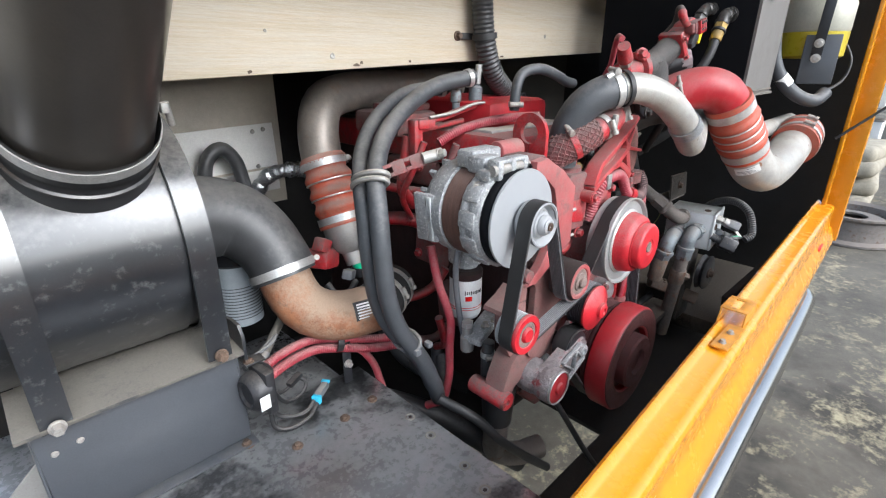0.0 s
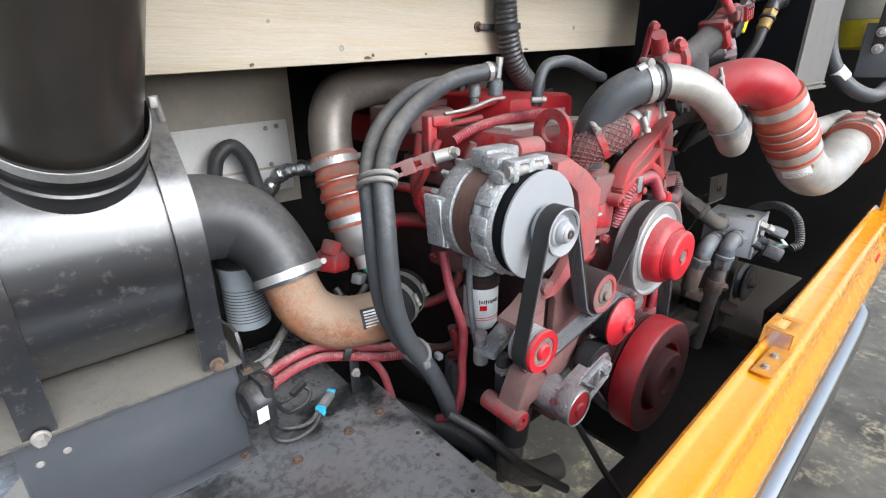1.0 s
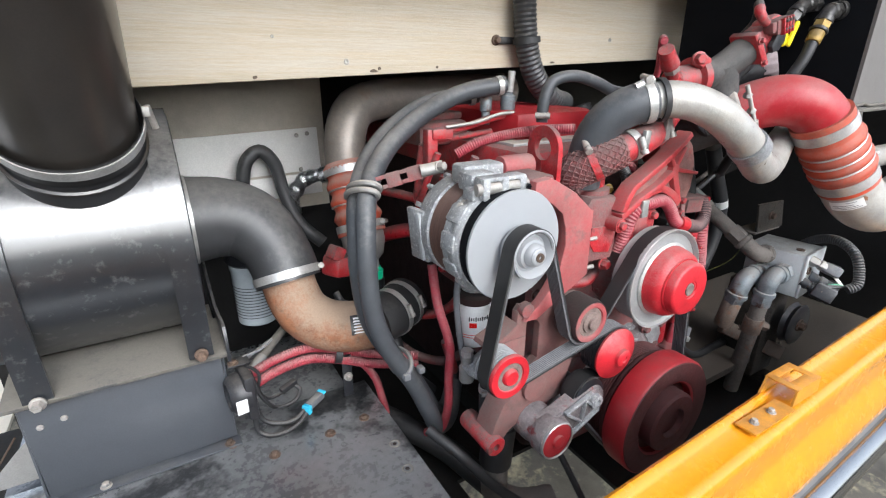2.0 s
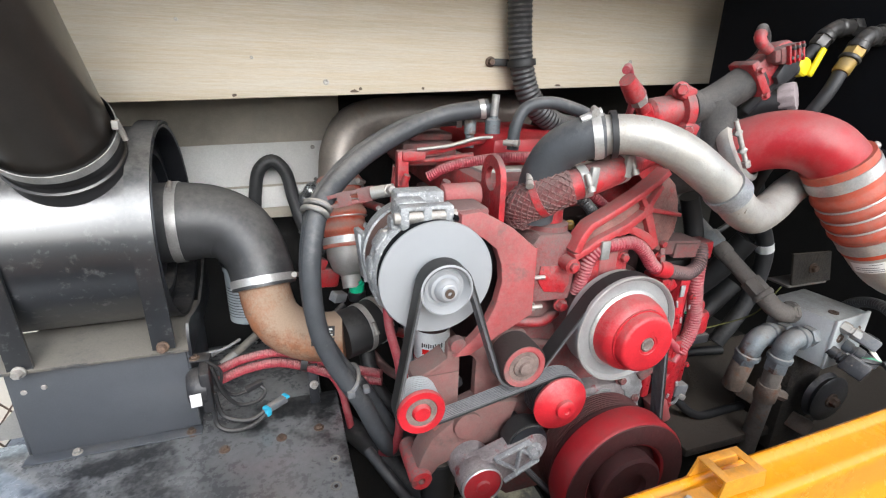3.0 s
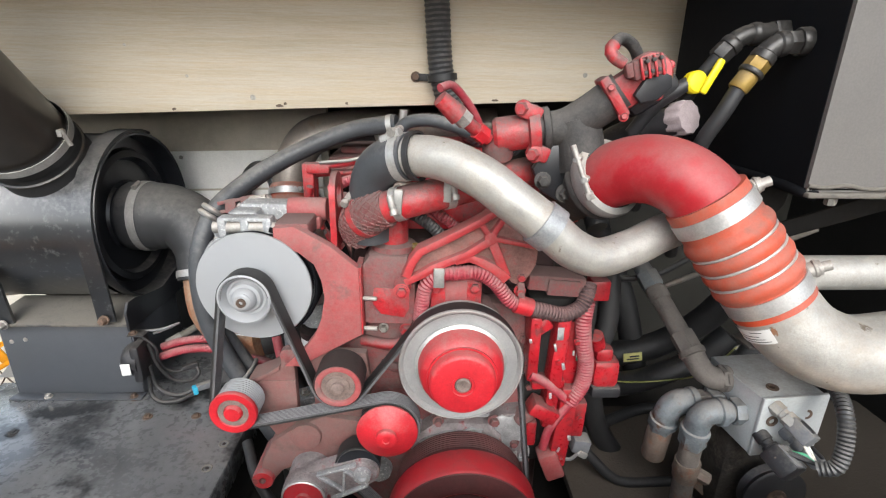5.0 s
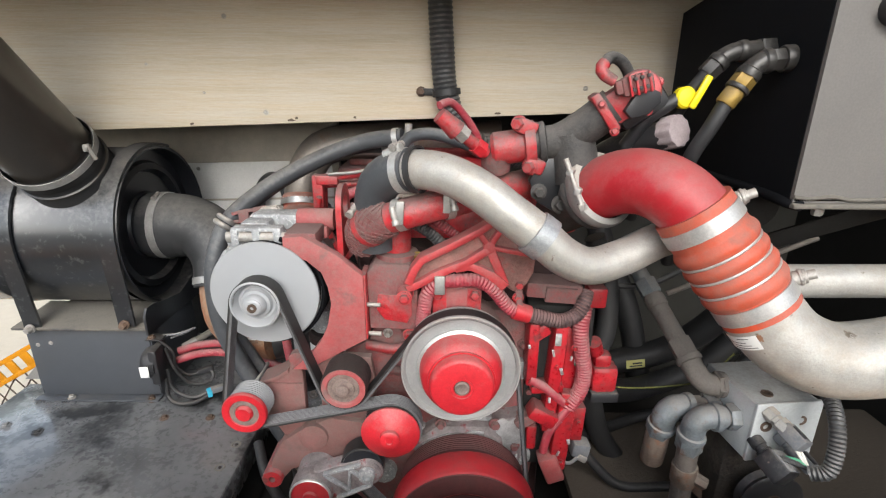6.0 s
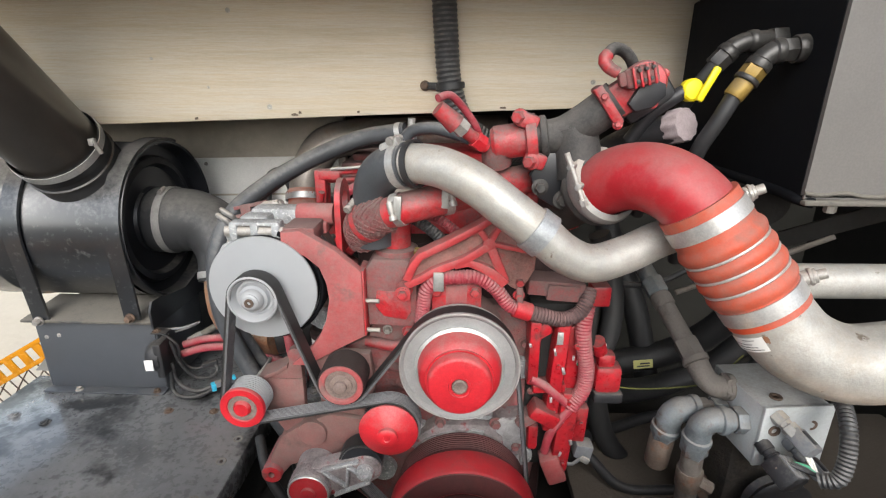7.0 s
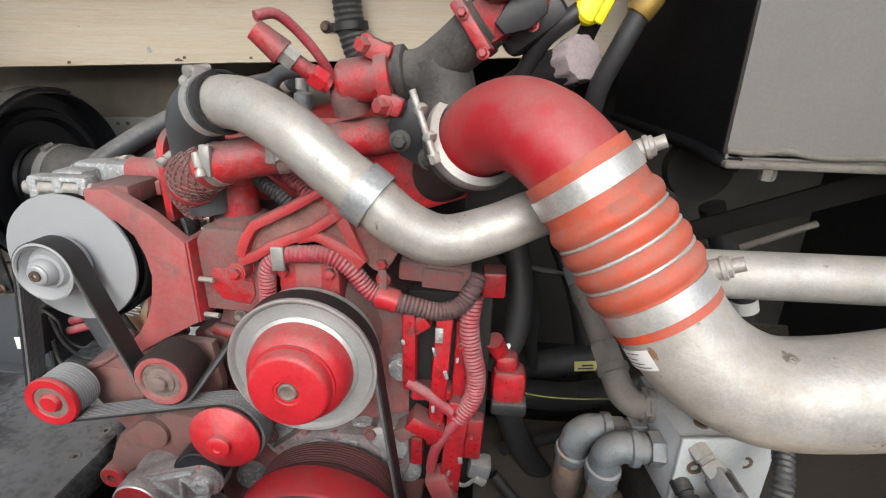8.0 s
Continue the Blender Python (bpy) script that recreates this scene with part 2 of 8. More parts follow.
M_CAP = mat("dusty_cap", (0.22, 0.18, 0.185), 0.75, vary=0.25, scale=70, dust=0.5, dust_col=(0.33, 0.275, 0.28), bump=0.4)
M_LENS = mat("red_lens", (0.7, 0.01, 0.01), 0.2, bump=0)
M_FLUID = mat("yellow_coolant", (0.42, 0.34, 0.02), 0.3, vary=0.12, bump=0)
M_BOTTLE = mat("milky_bottle", (0.40, 0.395, 0.33), 0.35, vary=0.12, bump=0.02, dust=0.25, dust_col=(0.33, 0.30, 0.22))
M_CLOTH = mat("pale_sacking", (0.30, 0.27, 0.21), 0.8, vary=0.25, scale=12, bump=0.6, bump_scale=30)
M_ELBOW = mat("dusted_red_elbow", (0.37, 0.012, 0.020), 0.40, vary=0.2, dust=0.42, dust_col=(0.25, 0.125, 0.115), scale=5, up=0.26, bump=0.12, edge=(0.40, 0.80), spots=(0.24, 0.020, 0.026), spot_at=0.58, spot_scale=10, spot_soft=0.16)
M_BROWNPIPE = mat("brown_steel_pipe", (0.122, 0.108, 0.096), 0.7, 0.2, vary=0.4, dust=0.48, dust_col=(0.175, 0.156, 0.138), scale=22, bump=0.5, spots=(0.155, 0.085, 0.055), spot_at=0.60, spot_scale=40, spot_soft=0.08)
M_DARKSTEEL = mat("dark_steel_fitting", (0.042, 0.040, 0.038), 0.36, 0.4, vary=0.3, scale=26, dust=0.22, dust_col=(0.11, 0.096, 0.082), bump=0.12)
M_WOODCHIP = mat("bare_wood", (0.10, 0.075, 0.055), 0.8, vary=0.4, scale=60, bump=0.5)
M_LINER = mat("ochre_bounce_liner", (0.52, 0.34, 0.12), 0.6, vary=0.2, scale=3, bump=0.1)
M_GRIME = mat("caked_grime", (0.15, 0.11, 0.095), 0.8, vary=0.35, scale=60, dust=0.4, dust_col=(0.23, 0.175, 0.155), bump=0.5)
M_SCUFF = mat("scuffed_flange", (0.11, 0.112, 0.115), 0.5, 0.2, vary=0.3, scale=20, dust=0.4, dust_col=(0.20, 0.185, 0.16), bump=0.2)
M_DAMPER = mat("damper_red", (0.32, 0.012, 0.018), 0.42, vary=0.2, dust=0.34, dust_col=(0.14, 0.055, 0.050), scale=9, up=0.12, bump=0.12)
# maroon under dust, with the shade on the damper's front in its colour
M_DAMPER_FACE = mat("damper_shaded_grime", (0.075, 0.018, 0.018), 0.65, vary=0.35, dust=0.45, dust_col=(0.060, 0.036, 0.032), scale=12, up=0.1, bump=0.3)
M_FLAKE = mat("bare_flaked_aluminium", (0.50, 0.505, 0.505), 0.36, 0.6, vary=0.3, scale=40, dust=0.32, dust_col=(0.27, 0.22, 0.21), up=0.1, bump=1.0, bump_scale=120)
M_LOOM = mat("dusted_loom", (0.070, 0.045, 0.046), 0.55, vary=0.3, dust=0.44, dust_col=(0.20, 0.115, 0.108), scale=22, up=0.3, bump=0.1)
M_REARPIPE = mat("aged_aluminised_pipe", (0.19, 0.168, 0.148), 0.42, 0.45, vary=0.25, scale=9, dust=0.40, dust_col=(0.24, 0.195, 0.155), up=0.1, bump=0.2, spots=(0.20, 0.125, 0.085), spot_at=0.60, spot_scale=14, spot_soft=0.14)
M_BOOT_OLD = mat("dusty_silicone", (0.45, 0.068, 0.026), 0.55, dust=0.50, dust_col=(0.29, 0.19, 0.155), scale=10, up=0.3, bump=0.15, edge=(0.42, 0.74), spots=(0.18, 0.06, 0.04), spot_at=0.58, spot_scale=20, spot_soft=0.12)
M_TAG = mat("hose_tag", (0.56, 0.53, 0.20), 0.5, vary=0.1, bump=0)
M_BEAD = mat("spangled_zinc", (0.30, 0.312, 0.32), 0.42, 0.5, vary=0.3, scale=30, dust=0.30, dust_col=(0.27, 0.25, 0.22), up=0.1, bump=0.3)
M_CRUST = mat("crusted_rust", (0.120, 0.088, 0.068), 0.75, 0.15, vary=0.4, scale=28, dust=0.46, dust_col=(0.175, 0.148, 0.124), spots=(0.17, 0.072, 0.038), spot_at=0.54, spot_scale=40, spot_soft=0.1, bump=0.6)
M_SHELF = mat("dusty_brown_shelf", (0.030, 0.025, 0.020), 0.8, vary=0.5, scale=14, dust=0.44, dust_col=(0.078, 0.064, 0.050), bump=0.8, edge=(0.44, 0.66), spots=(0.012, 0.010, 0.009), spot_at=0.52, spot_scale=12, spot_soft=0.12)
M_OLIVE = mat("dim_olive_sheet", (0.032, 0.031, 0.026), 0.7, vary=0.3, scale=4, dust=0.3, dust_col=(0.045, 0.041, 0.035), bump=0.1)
M_BELT_BACK = mat("belt_back_rubber", (0.016, 0.016, 0.016), 0.55, dust=0.20, dust_col=(0.05, 0.047, 0.044), scale=20, up=0.15, bump=0.05)
M_SUNLIT_GROUND = mat("pale_sunlit_ground", (0.52, 0.455, 0.345), 0.85, vary=0.12, scale=3, dust=0.3, dust_col=(0.56, 0.50, 0.40), bump=0.4, bump_scale=60)
M_RED_WET = mat("module_red", (0.33, 0.010, 0.017), 0.30, vary=0.45, dust=0.45, dust_col=(0.125, 0.066, 0.060), scale=18, up=0.25, bump=0.4, edge=(0.45, 0.72), spots=(0.045, 0.012, 0.012), spot_at=0.57, spot_scale=30, spot_soft=0.14)
M_RIB = mat("worn_red_casting", (0.36, 0.030, 0.034), 0.5, vary=0.25, dust=0.42, dust_col=(0.225, 0.130, 0.118), scale=16, up=0.25, bump=0.3, spots=(0.13, 0.06, 0.055), spot_at=0.62, spot_scale=34, spot_soft=0.1)
M_POCKET = mat("dust_caked_red", (0.215, 0.098, 0.084), 0.85, vary=0.4, dust=0.46, dust_col=(0.165, 0.118, 0.104), scale=30, up=0.1, bump=0.8, spots=(0.28, 0.045, 0.045), spot_at=0.56, spot_scale=26, spot_soft=0.12)
M_ARM = mat("dusted_red_casting", (0.185, 0.066, 0.060), 0.65, vary=0.3, dust=0.55, dust_col=(0.150, 0.112, 0.100), scale=12, up=0.15, bump=0.35, spots=(0.075, 0.050, 0.045), spot_at=0.57, spot_scale=20, spot_soft=0.14)


# ---- building helpers ----
def V(*a):
    return Vector(a)


def thing(name, label, category, at=(0, 0, 0), group="", kind=""):
    ob = new(name)
    ob.empty_display_size = 0.05
    ob.location = at
    return tagged(ob, label, category, group, kind)


def world_at(ob):
    p = Vector((0, 0, 0))
    while ob is not None:
        p += ob.location
        ob = ob.parent
    return p


def finish(bm, name, material, sharp=38):
    bmesh.ops.recalc_face_normals(bm, faces=bm.faces)
    lim = radians(sharp)
    for f in bm.faces:
        f.smooth = True
    for e in bm.edges:
        e.smooth = len(e.link_faces) == 2 and e.calc_face_angle(0) < lim
    me = bpy.data.meshes.new(name)
    bm.to_mesh(me)
    bm.free()
    me.materials.append(material)
    return me


def part(name, bm, material, parent, label="", sharp=38):
    """Links a bmesh, built in world coordinates, as one mesh under a thing or a part."""
    bmesh.ops.translate(bm, verts=bm.verts, vec=-world_at(parent))
    ob = new(name, finish(bm, name, material, sharp))
    ob.parent = parent
    if label:
        ob["label"] = label
    return ob


def solo(name, bm, material, label, category, group="", kind="", at=None):
    """Links a bmesh, built in world coordinates, as a thing that is one mesh."""
    if at is None:
        xs = [v.co for v in bm.verts]
        at = Vector([(min(c[i] for c in xs) + max(c[i] for c in xs)) / 2 for i in range(3)])
        at.z = min(c.z for c in xs)
    bmesh.ops.translate(bm, verts=bm.verts, vec=-Vector(at))
    ob = new(name, finish(bm, name, material))
    ob.location = at
    return tagged(ob, label, category, group, kind)


def nb():
    return bmesh.new()


def merge(bm, tmp, m=None):
    """Adds a copy of tmp to bm."""
    made = {}
    for v in tmp.verts:
        made[v] = bm.verts.new(m @ v.co if m else v.co)
    for f in tmp.faces:
        try:
            bm.faces.new([made[v] for v in f.verts])
        except ValueError:
            pass
    tmp.free()
    return bm


def frame_of(axis):
    a = Vector(axis).normalized()
    s = Vector((0, 0, 1)) if abs(a.z) < 0.9 else Vector((1, 0, 0))
    u = s.cross(a).normalized()
    return a, u, a.cross(u)


def lathe(bm, at, axis, profile, seg=32, closed=True, turn=0.0):
    """Turns a profile of (radius, height along the axis) round the axis through at."""
    a, u, w = frame_of(axis)
    at = Vector(at)
    rings = []
    for r, h in profile:
        c = at + a * h
        if r <= 1e-6:
            rings.append([bm.verts.new(c)])
        else:
            rings.append([bm.verts.new(c + (u * math.cos(k) + w * math.sin(k)) * r) for k in (2 * math.pi * i / seg + turn for i in range(seg))])
    for p, q in zip(rings, rings[1:]):
        for i in range(seg):
            j = (i + 1) % seg
            if len(p) == 1 and len(q) == 1:
                break
            if len(p) == 1:
                bm.faces.new((p[0], q[i], q[j]))
            elif len(q) == 1:
                bm.faces.new((p[i], q[0], p[j]))
            else:
                bm.faces.new((p[i], q[i], q[j], p[j]))
    if closed:
        for ring in (rings[0], rings[-1]):
            if len(ring) > 2:
                bm.faces.new(ring)
    return bm


def spline(pts, step):
    """Points at about even steps along a smooth curve through pts."""
    p = [Vector(q) for q in pts]
    if len(p) == 2:
        n = max(1, round((p[1] - p[0]).length / step))
        return [p[0].lerp(p[1], i / n) for i in range(n + 1)]
    p = [p[0] * 2 - p[1], *p, p[-1] * 2 - p[-2]]
    fine = []
    for a, b, c, d in zip(p, p[1:], p[2:], p[3:]):
        k = [0.0]
        for s, e in ((a, b), (b, c), (c, d)):
            k.append(k[-1] + max((e - s).length, 1e-5) ** 0.5)
        for i in range(16):
            t = k[1] + (k[2] - k[1]) * i / 16
            a1 = a * ((k[1] - t) / k[1]) + b * (t / k[1])
            a2 = b * ((k[2] - t) / (k[2] - k[1])) + c * ((t - k[1]) / (k[2] - k[1]))
            a3 = c * ((k[3] - t) / (k[3] - k[2])) + d * ((t - k[2]) / (k[3] - k[2]))
            b1 = a1 * ((k[2] - t) / k[2]) + a2 * (t / k[2])
            b2 = a2 * ((k[3] - t) / (k[3] - k[1])) + a3 * ((t - k[1]) / (k[3] - k[1]))
            fine.append(b1 * ((k[2] - t) / (k[2] - k[1])) + b2 * ((t - k[1]) / (k[2] - k[1])))
    fine.append(p[-2].copy())
    run = [0.0]
    for s, e in zip(fine, fine[1:]):
        run.append(run[-1] + (e - s).length)
    n = max(2, round(run[-1] / step))
    out, j = [], 0
    for i in range(n + 1):
        d = run[-1] * i / n
        while j < len(run) - 2 and run[j + 1] < d:
            j += 1
        out.append(fine[j].lerp(fine[j + 1], min(1, (d - run[j]) / max(run[j + 1] - run[j], 1e-9))))
    return out


def sweep(bm, line, radii, seg=14, caps=True, wall=0.0):
    """A round tube along a line of points, with a radius at each."""
    rings, u = [], None
    for i, c in enumerate(line):
        t = (line[min(i + 1, len(line) - 1)] - line[max(i - 1, 0)]).normalized()
        if u is None:
            u = frame_of(t)[1]
        u = (u - t * u.dot(t)).normalized()
        w = t.cross(u)
        r = radii[i] if not isinstance(radii, (int, float)) else radii
        rings.append([bm.verts.new(c + (u * math.cos(k) + w * math.sin(k)) * r) for k in (2 * math.pi * j / seg for j in range(seg))])
    for p, q in zip(rings, rings[1:]):
        for j in range(seg):
            bm.faces.new((p[j], p[(j + 1) % seg], q[(j + 1) % seg], q[j]))
    if caps:
        bm.faces.new(rings[0][::-1])
        bm.faces.new(rings[-1])
    return bm


def tube(bm, pts, r, seg=16, step=None, caps=True):
    line = spline(pts, step or max(0.006, (r if isinstance(r, (int, float)) else r[0]) * 0.45))
    if not isinstance(r, (int, float)):
        r = [r[0] + (r[-1] - r[0]) * i / (len(line) - 1) for i in range(len(line))]
    return sweep(bm, line, r, seg, caps)


def corrugated(bm, pts, r, pitch=0.005, depth=0.0014, seg=14):
    line = spline(pts, pitch / 4)
    return sweep(bm, line, [r - depth * (0, 0.5, 1, 0.5)[i % 4] for i in range(len(line))], seg)


def block(bm, c, s, bevel=0.003, m=None, segments=2):
    """A bevelled box of size s round c; m turns it."""
    tmp = nb()
    bmesh.ops.create_cube(tmp, size=1.0, matrix=Matrix.Diagonal((*s, 1)))
    if bevel:
        bmesh.ops.bevel(tmp, geom=tmp.edges[:], offset=min(bevel, min(s) * 0.45), segments=segments, profile=0.5, affect="EDGES")
    return merge(bm, tmp, Matrix.Translation(c) @ (m.to_4x4() if m else Matrix()))


def turned(rx=0, ry=0, rz=0):
    return Euler((radians(rx), radians(ry), radians(rz))).to_matrix()


def prism(bm, poly, y0, y1, bevel=0.003, skew=None):
    """A plate: an outline of (x, z) from y0 to y1; skew(x, z) is added to y."""
    tmp = nb()
    front = [tmp.verts.new((x, y0, z)) for x, z in poly]
    back = [tmp.verts.new((x, y1, z)) for x, z in poly]
    tmp.faces.new(front)
    tmp.faces.new(back[::-1])
    n = len(poly)
    for i in range(n):
        tmp.faces.new((front[i], back[i], back[(i + 1) % n], front[(i + 1) % n]))
    bmesh.ops.recalc_face_normals(tmp, faces=tmp.faces)
    if bevel:
        bmesh.ops.bevel(tmp, geom=[e for e in tmp.edges if abs(e.verts[0].co.y - e.verts[1].co.y) < 1e-6 and e.verts[0].co.y < (y0 + y1) / 2],
                        offset=bevel, segments=2, profile=0.5, affect="EDGES")
    if skew:
        for v in tmp.verts:
            v.co.y += skew(v.co.x, v.co.z)
    return merge(bm, tmp)


def bar(bm, a, b, width, thick, bevel=0.002, up=(0, -1, 0)):
    """A flat bar from a to b; up is the direction that its broad side faces."""
    a, b = Vector(a), Vector(b)
    d = (b - a).normalized()
    n = Vector(up)
    n = (n - d * n.dot(d)).normalized()
    m = Matrix((d, d.cross(n) * -1, n)).transposed()
    if m.determinant() < 0:
        m = Matrix((d, d.cross(n), n)).transposed()
    return block(bm, (a + b) / 2, ((b - a).length, width, thick), bevel, m)


def hexbolt(bm, at, axis, r, h, washer=1.5):
    if washer:
        lathe(bm, at, axis, [(r * washer, 0), (r * washer, h * 0.22), (r * washer * 0.9, h * 0.25)], 18)
    lathe(bm, at, axis, [(r, h * 0.2), (r, h * 0.85), (r * 0.8, h)], 6)
    return bm


def ring_band(bm, at, axis, r, width, thick=0.0015, seg=32):
    a = Vector(axis).normalized()
    lathe(bm, Vector(at) - a * width / 2, a, [(r, 0), (r + thick, 0), (r + thick, width), (r, width)], seg, closed=False)
    return bm


def band(parent, at, axis, r, width=0.012, screw=(0, 0, 1), material=None, name="hose_clamp"):
    """A steel band clamp with its screw housing on the side that faces screw."""
    a = Vector(axis).normalized()
    bm = ring_band(nb(), at, a, r, width)
    ob = part(name, bm, material or M_STEEL, parent, "bright steel band clamp")
    s = Vector(screw)
    s = (s - a * s.dot(a)).normalized()
    t = a.cross(s)
    c = Vector(at) + s * (r + 0.005)
    bm = lathe(nb(), c - t * 0.011, t, [(0.0048, 0), (0.0052, 0.016), (0.0035, 0.016), (0.0035, 0.019), (0.0058, 0.019), (0.0058, 0.026)], 10)
    part("clamp_screw", bm, M_BOLT, ob)
    return ob


def fitting(parent, a, b, r, material, sides=0, name="coupling"):
    """A straight collar from a to b, hexagonal where sides is 6, with chamfered ends."""
    a, b = V(*a), V(*b)
    n = (b - a).length
    c = min(0.0025, n * 0.2)
    return part(name, lathe(nb(), a, b - a, [(r * 0.8, 0), (r - c * 0.5, 0), (r, c), (r, n - c), (r - c * 0.5, n), (r * 0.8, n)], sides or 24), material, parent)


def cast_elbow(parent, a, corner, b, r, material):
    """A cast elbow with a tight bend and a rolled bead at each mouth."""
    a, k, b = V(*a), V(*corner), V(*b)
    p, q = k + (a - k) * 0.30, k + (b - k) * 0.30
    el = part("elbow", tube(nb(), [a, p, k + ((a - k).normalized() + (b - k).normalized()) * r * 0.28, q, b], r, 22, 0.004), material, parent)
    for end in (a, b):
        d = (k - end).normalized()
        part("bead", lathe(nb(), end, d, [(r * 0.9, 0), (r * 1.16, 0.001), (r * 1.2, 0.005), (r * 1.16, 0.010), (r, 0.012)], 24), material, el)
    return el


# ---- setting ----
def slab(name, c, s, material, label, bevel=0.0, m=None):
    return solo(name, block(nb(), c, s, bevel, m), material, label, name.split("_")[0], kind="structure", at=(0, 0, 0))


def make_ground():
    bm = nb()
    n, half = 40, 40.0
    grid = [[bm.verts.new((-half + 2 * half * i / n + 0.7, -half + 2 * half * j / n, GROUND)) for j in range(n + 1)] for i in range(n + 1)]
    for i in range(n):
        for j in range(n):
            bm.faces.new((grid[i][j], grid[i + 1][j], grid[i + 1][j + 1], grid[i][j + 1]))
    solo("ground", bm, M_CONCRETE, "stained grey concrete yard with oil and pale wash marks", "ground", kind="structure", at=(0, 0, GROUND))


make_ground()
# separate slab, its pale tan colour holding the sunlight on the far ground
slab("pavement", (-4.4, 5.6, GROUND + 0.005), (8.0, 9.0, 0.02), M_SUNLIT_GROUND, "pale tan slab standing in for sunlit ground beyond the far side", 0.0)
PANEL_TILT = -2.35
slab("wall_upper", (0.80, 0.842, 1.914), (2.9, 0.03, 0.64), M_PLY, "cream painted plywood panel over the engine bay", 0.002, turned(0, PANEL_TILT, 0))
slab("ceiling_bay", (0.80, 1.09, 1.624), (2.9, 0.46, 0.02), M_DARK, "grimy underside of the vehicle floor, blackened for deep shade", 0.0, turned(0, PANEL_TILT, 0))
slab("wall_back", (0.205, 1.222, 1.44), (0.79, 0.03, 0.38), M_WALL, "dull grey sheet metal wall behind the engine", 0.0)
# plain black sheet added where the recess lies in shade
slab("wall_recess", (0.32, 1.30, 1.20), (1.02, 0.03, 0.86), M_DARK, "near-black sheet standing in for the shaded recess behind the wall", 0.0)
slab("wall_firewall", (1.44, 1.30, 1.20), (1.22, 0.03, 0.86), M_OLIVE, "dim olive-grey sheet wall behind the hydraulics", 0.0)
# unseen slabs overhead, added to shade the panel top and bounce warm light
slab("ceiling_hood", (0.80, 0.375, 2.09), (2.9, 0.25, 0.02), M_LINER, "unseen tan soffit added to shade the bay and warm its bounce", 0.0)
slab("ceiling_lip", (0.80, 0.685, 1.87), (2.9, 0.29, 0.02), M_LINER, "unseen tan soffit added to darken the top of the plywood panel", 0.0)
slab("ceiling_cover", (0.80, 0.08, 2.46), (2.7, 0.78, 0.03), M_LINER, "unseen ochre underside of the raised bay cover", 0.01, turned(-64, 0, 0))
# unseen wall, added only to keep reflections near the horizon dark
slab("wall_yard", (0.8, -7.5, GROUND + 0.8), (26.0, 0.3, 1.6), M_OLIVE, "unseen dark wall added across the yard to darken low reflections", 0.0)
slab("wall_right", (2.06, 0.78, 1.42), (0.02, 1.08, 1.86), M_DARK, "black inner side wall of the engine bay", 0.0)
# black sheets added for the shade underneath, open over the lit ground
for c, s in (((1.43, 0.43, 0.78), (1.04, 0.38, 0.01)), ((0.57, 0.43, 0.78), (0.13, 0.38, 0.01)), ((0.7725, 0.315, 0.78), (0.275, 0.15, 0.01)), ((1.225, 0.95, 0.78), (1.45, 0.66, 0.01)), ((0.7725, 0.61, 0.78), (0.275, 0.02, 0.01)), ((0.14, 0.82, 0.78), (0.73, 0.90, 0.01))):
    slab("floor_pan", c, s, M_DARK, "near-black sheet added to stand in for shade under the bay", 0.0)
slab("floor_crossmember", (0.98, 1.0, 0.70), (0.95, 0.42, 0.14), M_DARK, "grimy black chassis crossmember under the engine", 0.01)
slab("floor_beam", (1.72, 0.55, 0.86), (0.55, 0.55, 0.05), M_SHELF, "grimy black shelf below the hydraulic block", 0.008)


def make_lower_sheet():
    sheet = thing("wall_sheet", "white riveted sheet metal skirt on the rear wall", "wall", (0.1, 1.205, 1.2), kind="structure")
    part("panel", block(nb(), (0.224, 1.203, 1.391), (0.715, 0.004, 0.108), 0.001, turned(0, -1.6, 0)), M_WHITE, sheet)
    part("panel", block(nb(), (0.224, 1.203, 1.303), (0.715, 0.004, 0.056), 0.001, turned(0, -1.6, 0)), M_WHITE, sheet)
    for x, z in ((0.527, 1.437), (0.554, 1.440), (0.530, 1.351), (0.158, 1.426), (0.186, 1.427), (0.167, 1.342)):
        part("rivet", lathe(nb(), (x, 1.201, z), (0, -1, 0), [(0.0056, 0), (0.0047, 0.003), (0, 0.0042)], 10), M_BOLT, sheet)


make_lower_sheet()


def make_panel_marks():
    for x, z, r in ((0.534, 1.607, 0.0055), (0.41, 1.645, 0.003), (1.20, 1.66, 0.005), (0.47, 1.79, 0.005), (0.30, 1.70, 0.003)):
        screw = lathe(nb(), (x, 0.8275, z), (0, -1, 0), [(r, -0.001), (r, 0.001), (r * 0.6, 0.002), (r * 0.3, 0.0008), (0, 0.0008)], 12)
        solo("screw", screw, M_BOLT, "small dull screw head set in the plywood panel", "screw", "panel screws", at=(x, 0.8275, z))


make_panel_marks()


def make_panel_chips():
    rng = random.Random(8)
    for x, w in ((0.585, 0.009), (0.597, 0.004), (0.375, 0.004), (0.72, 0.004), (1.02, 0.008)):
        z = 1.5945 + 0.041 * (x - 0.8) + rng.uniform(0.004, 0.010)
        outline = [(x + w * math.cos(k) * rng.uniform(0.6, 1.1), z + 0.0035 * math.sin(k) * rng.uniform(0.5, 1.2)) for k in (2 * math.pi * i / 9 for i in range(9))]
        solo("paint_chip", prism(nb(), outline, 0.8262, 0.8275, 0), M_WOODCHIP, "brown bare-wood chip in the painted panel edge", "paint chip", kind="structure")


make_panel_chips()


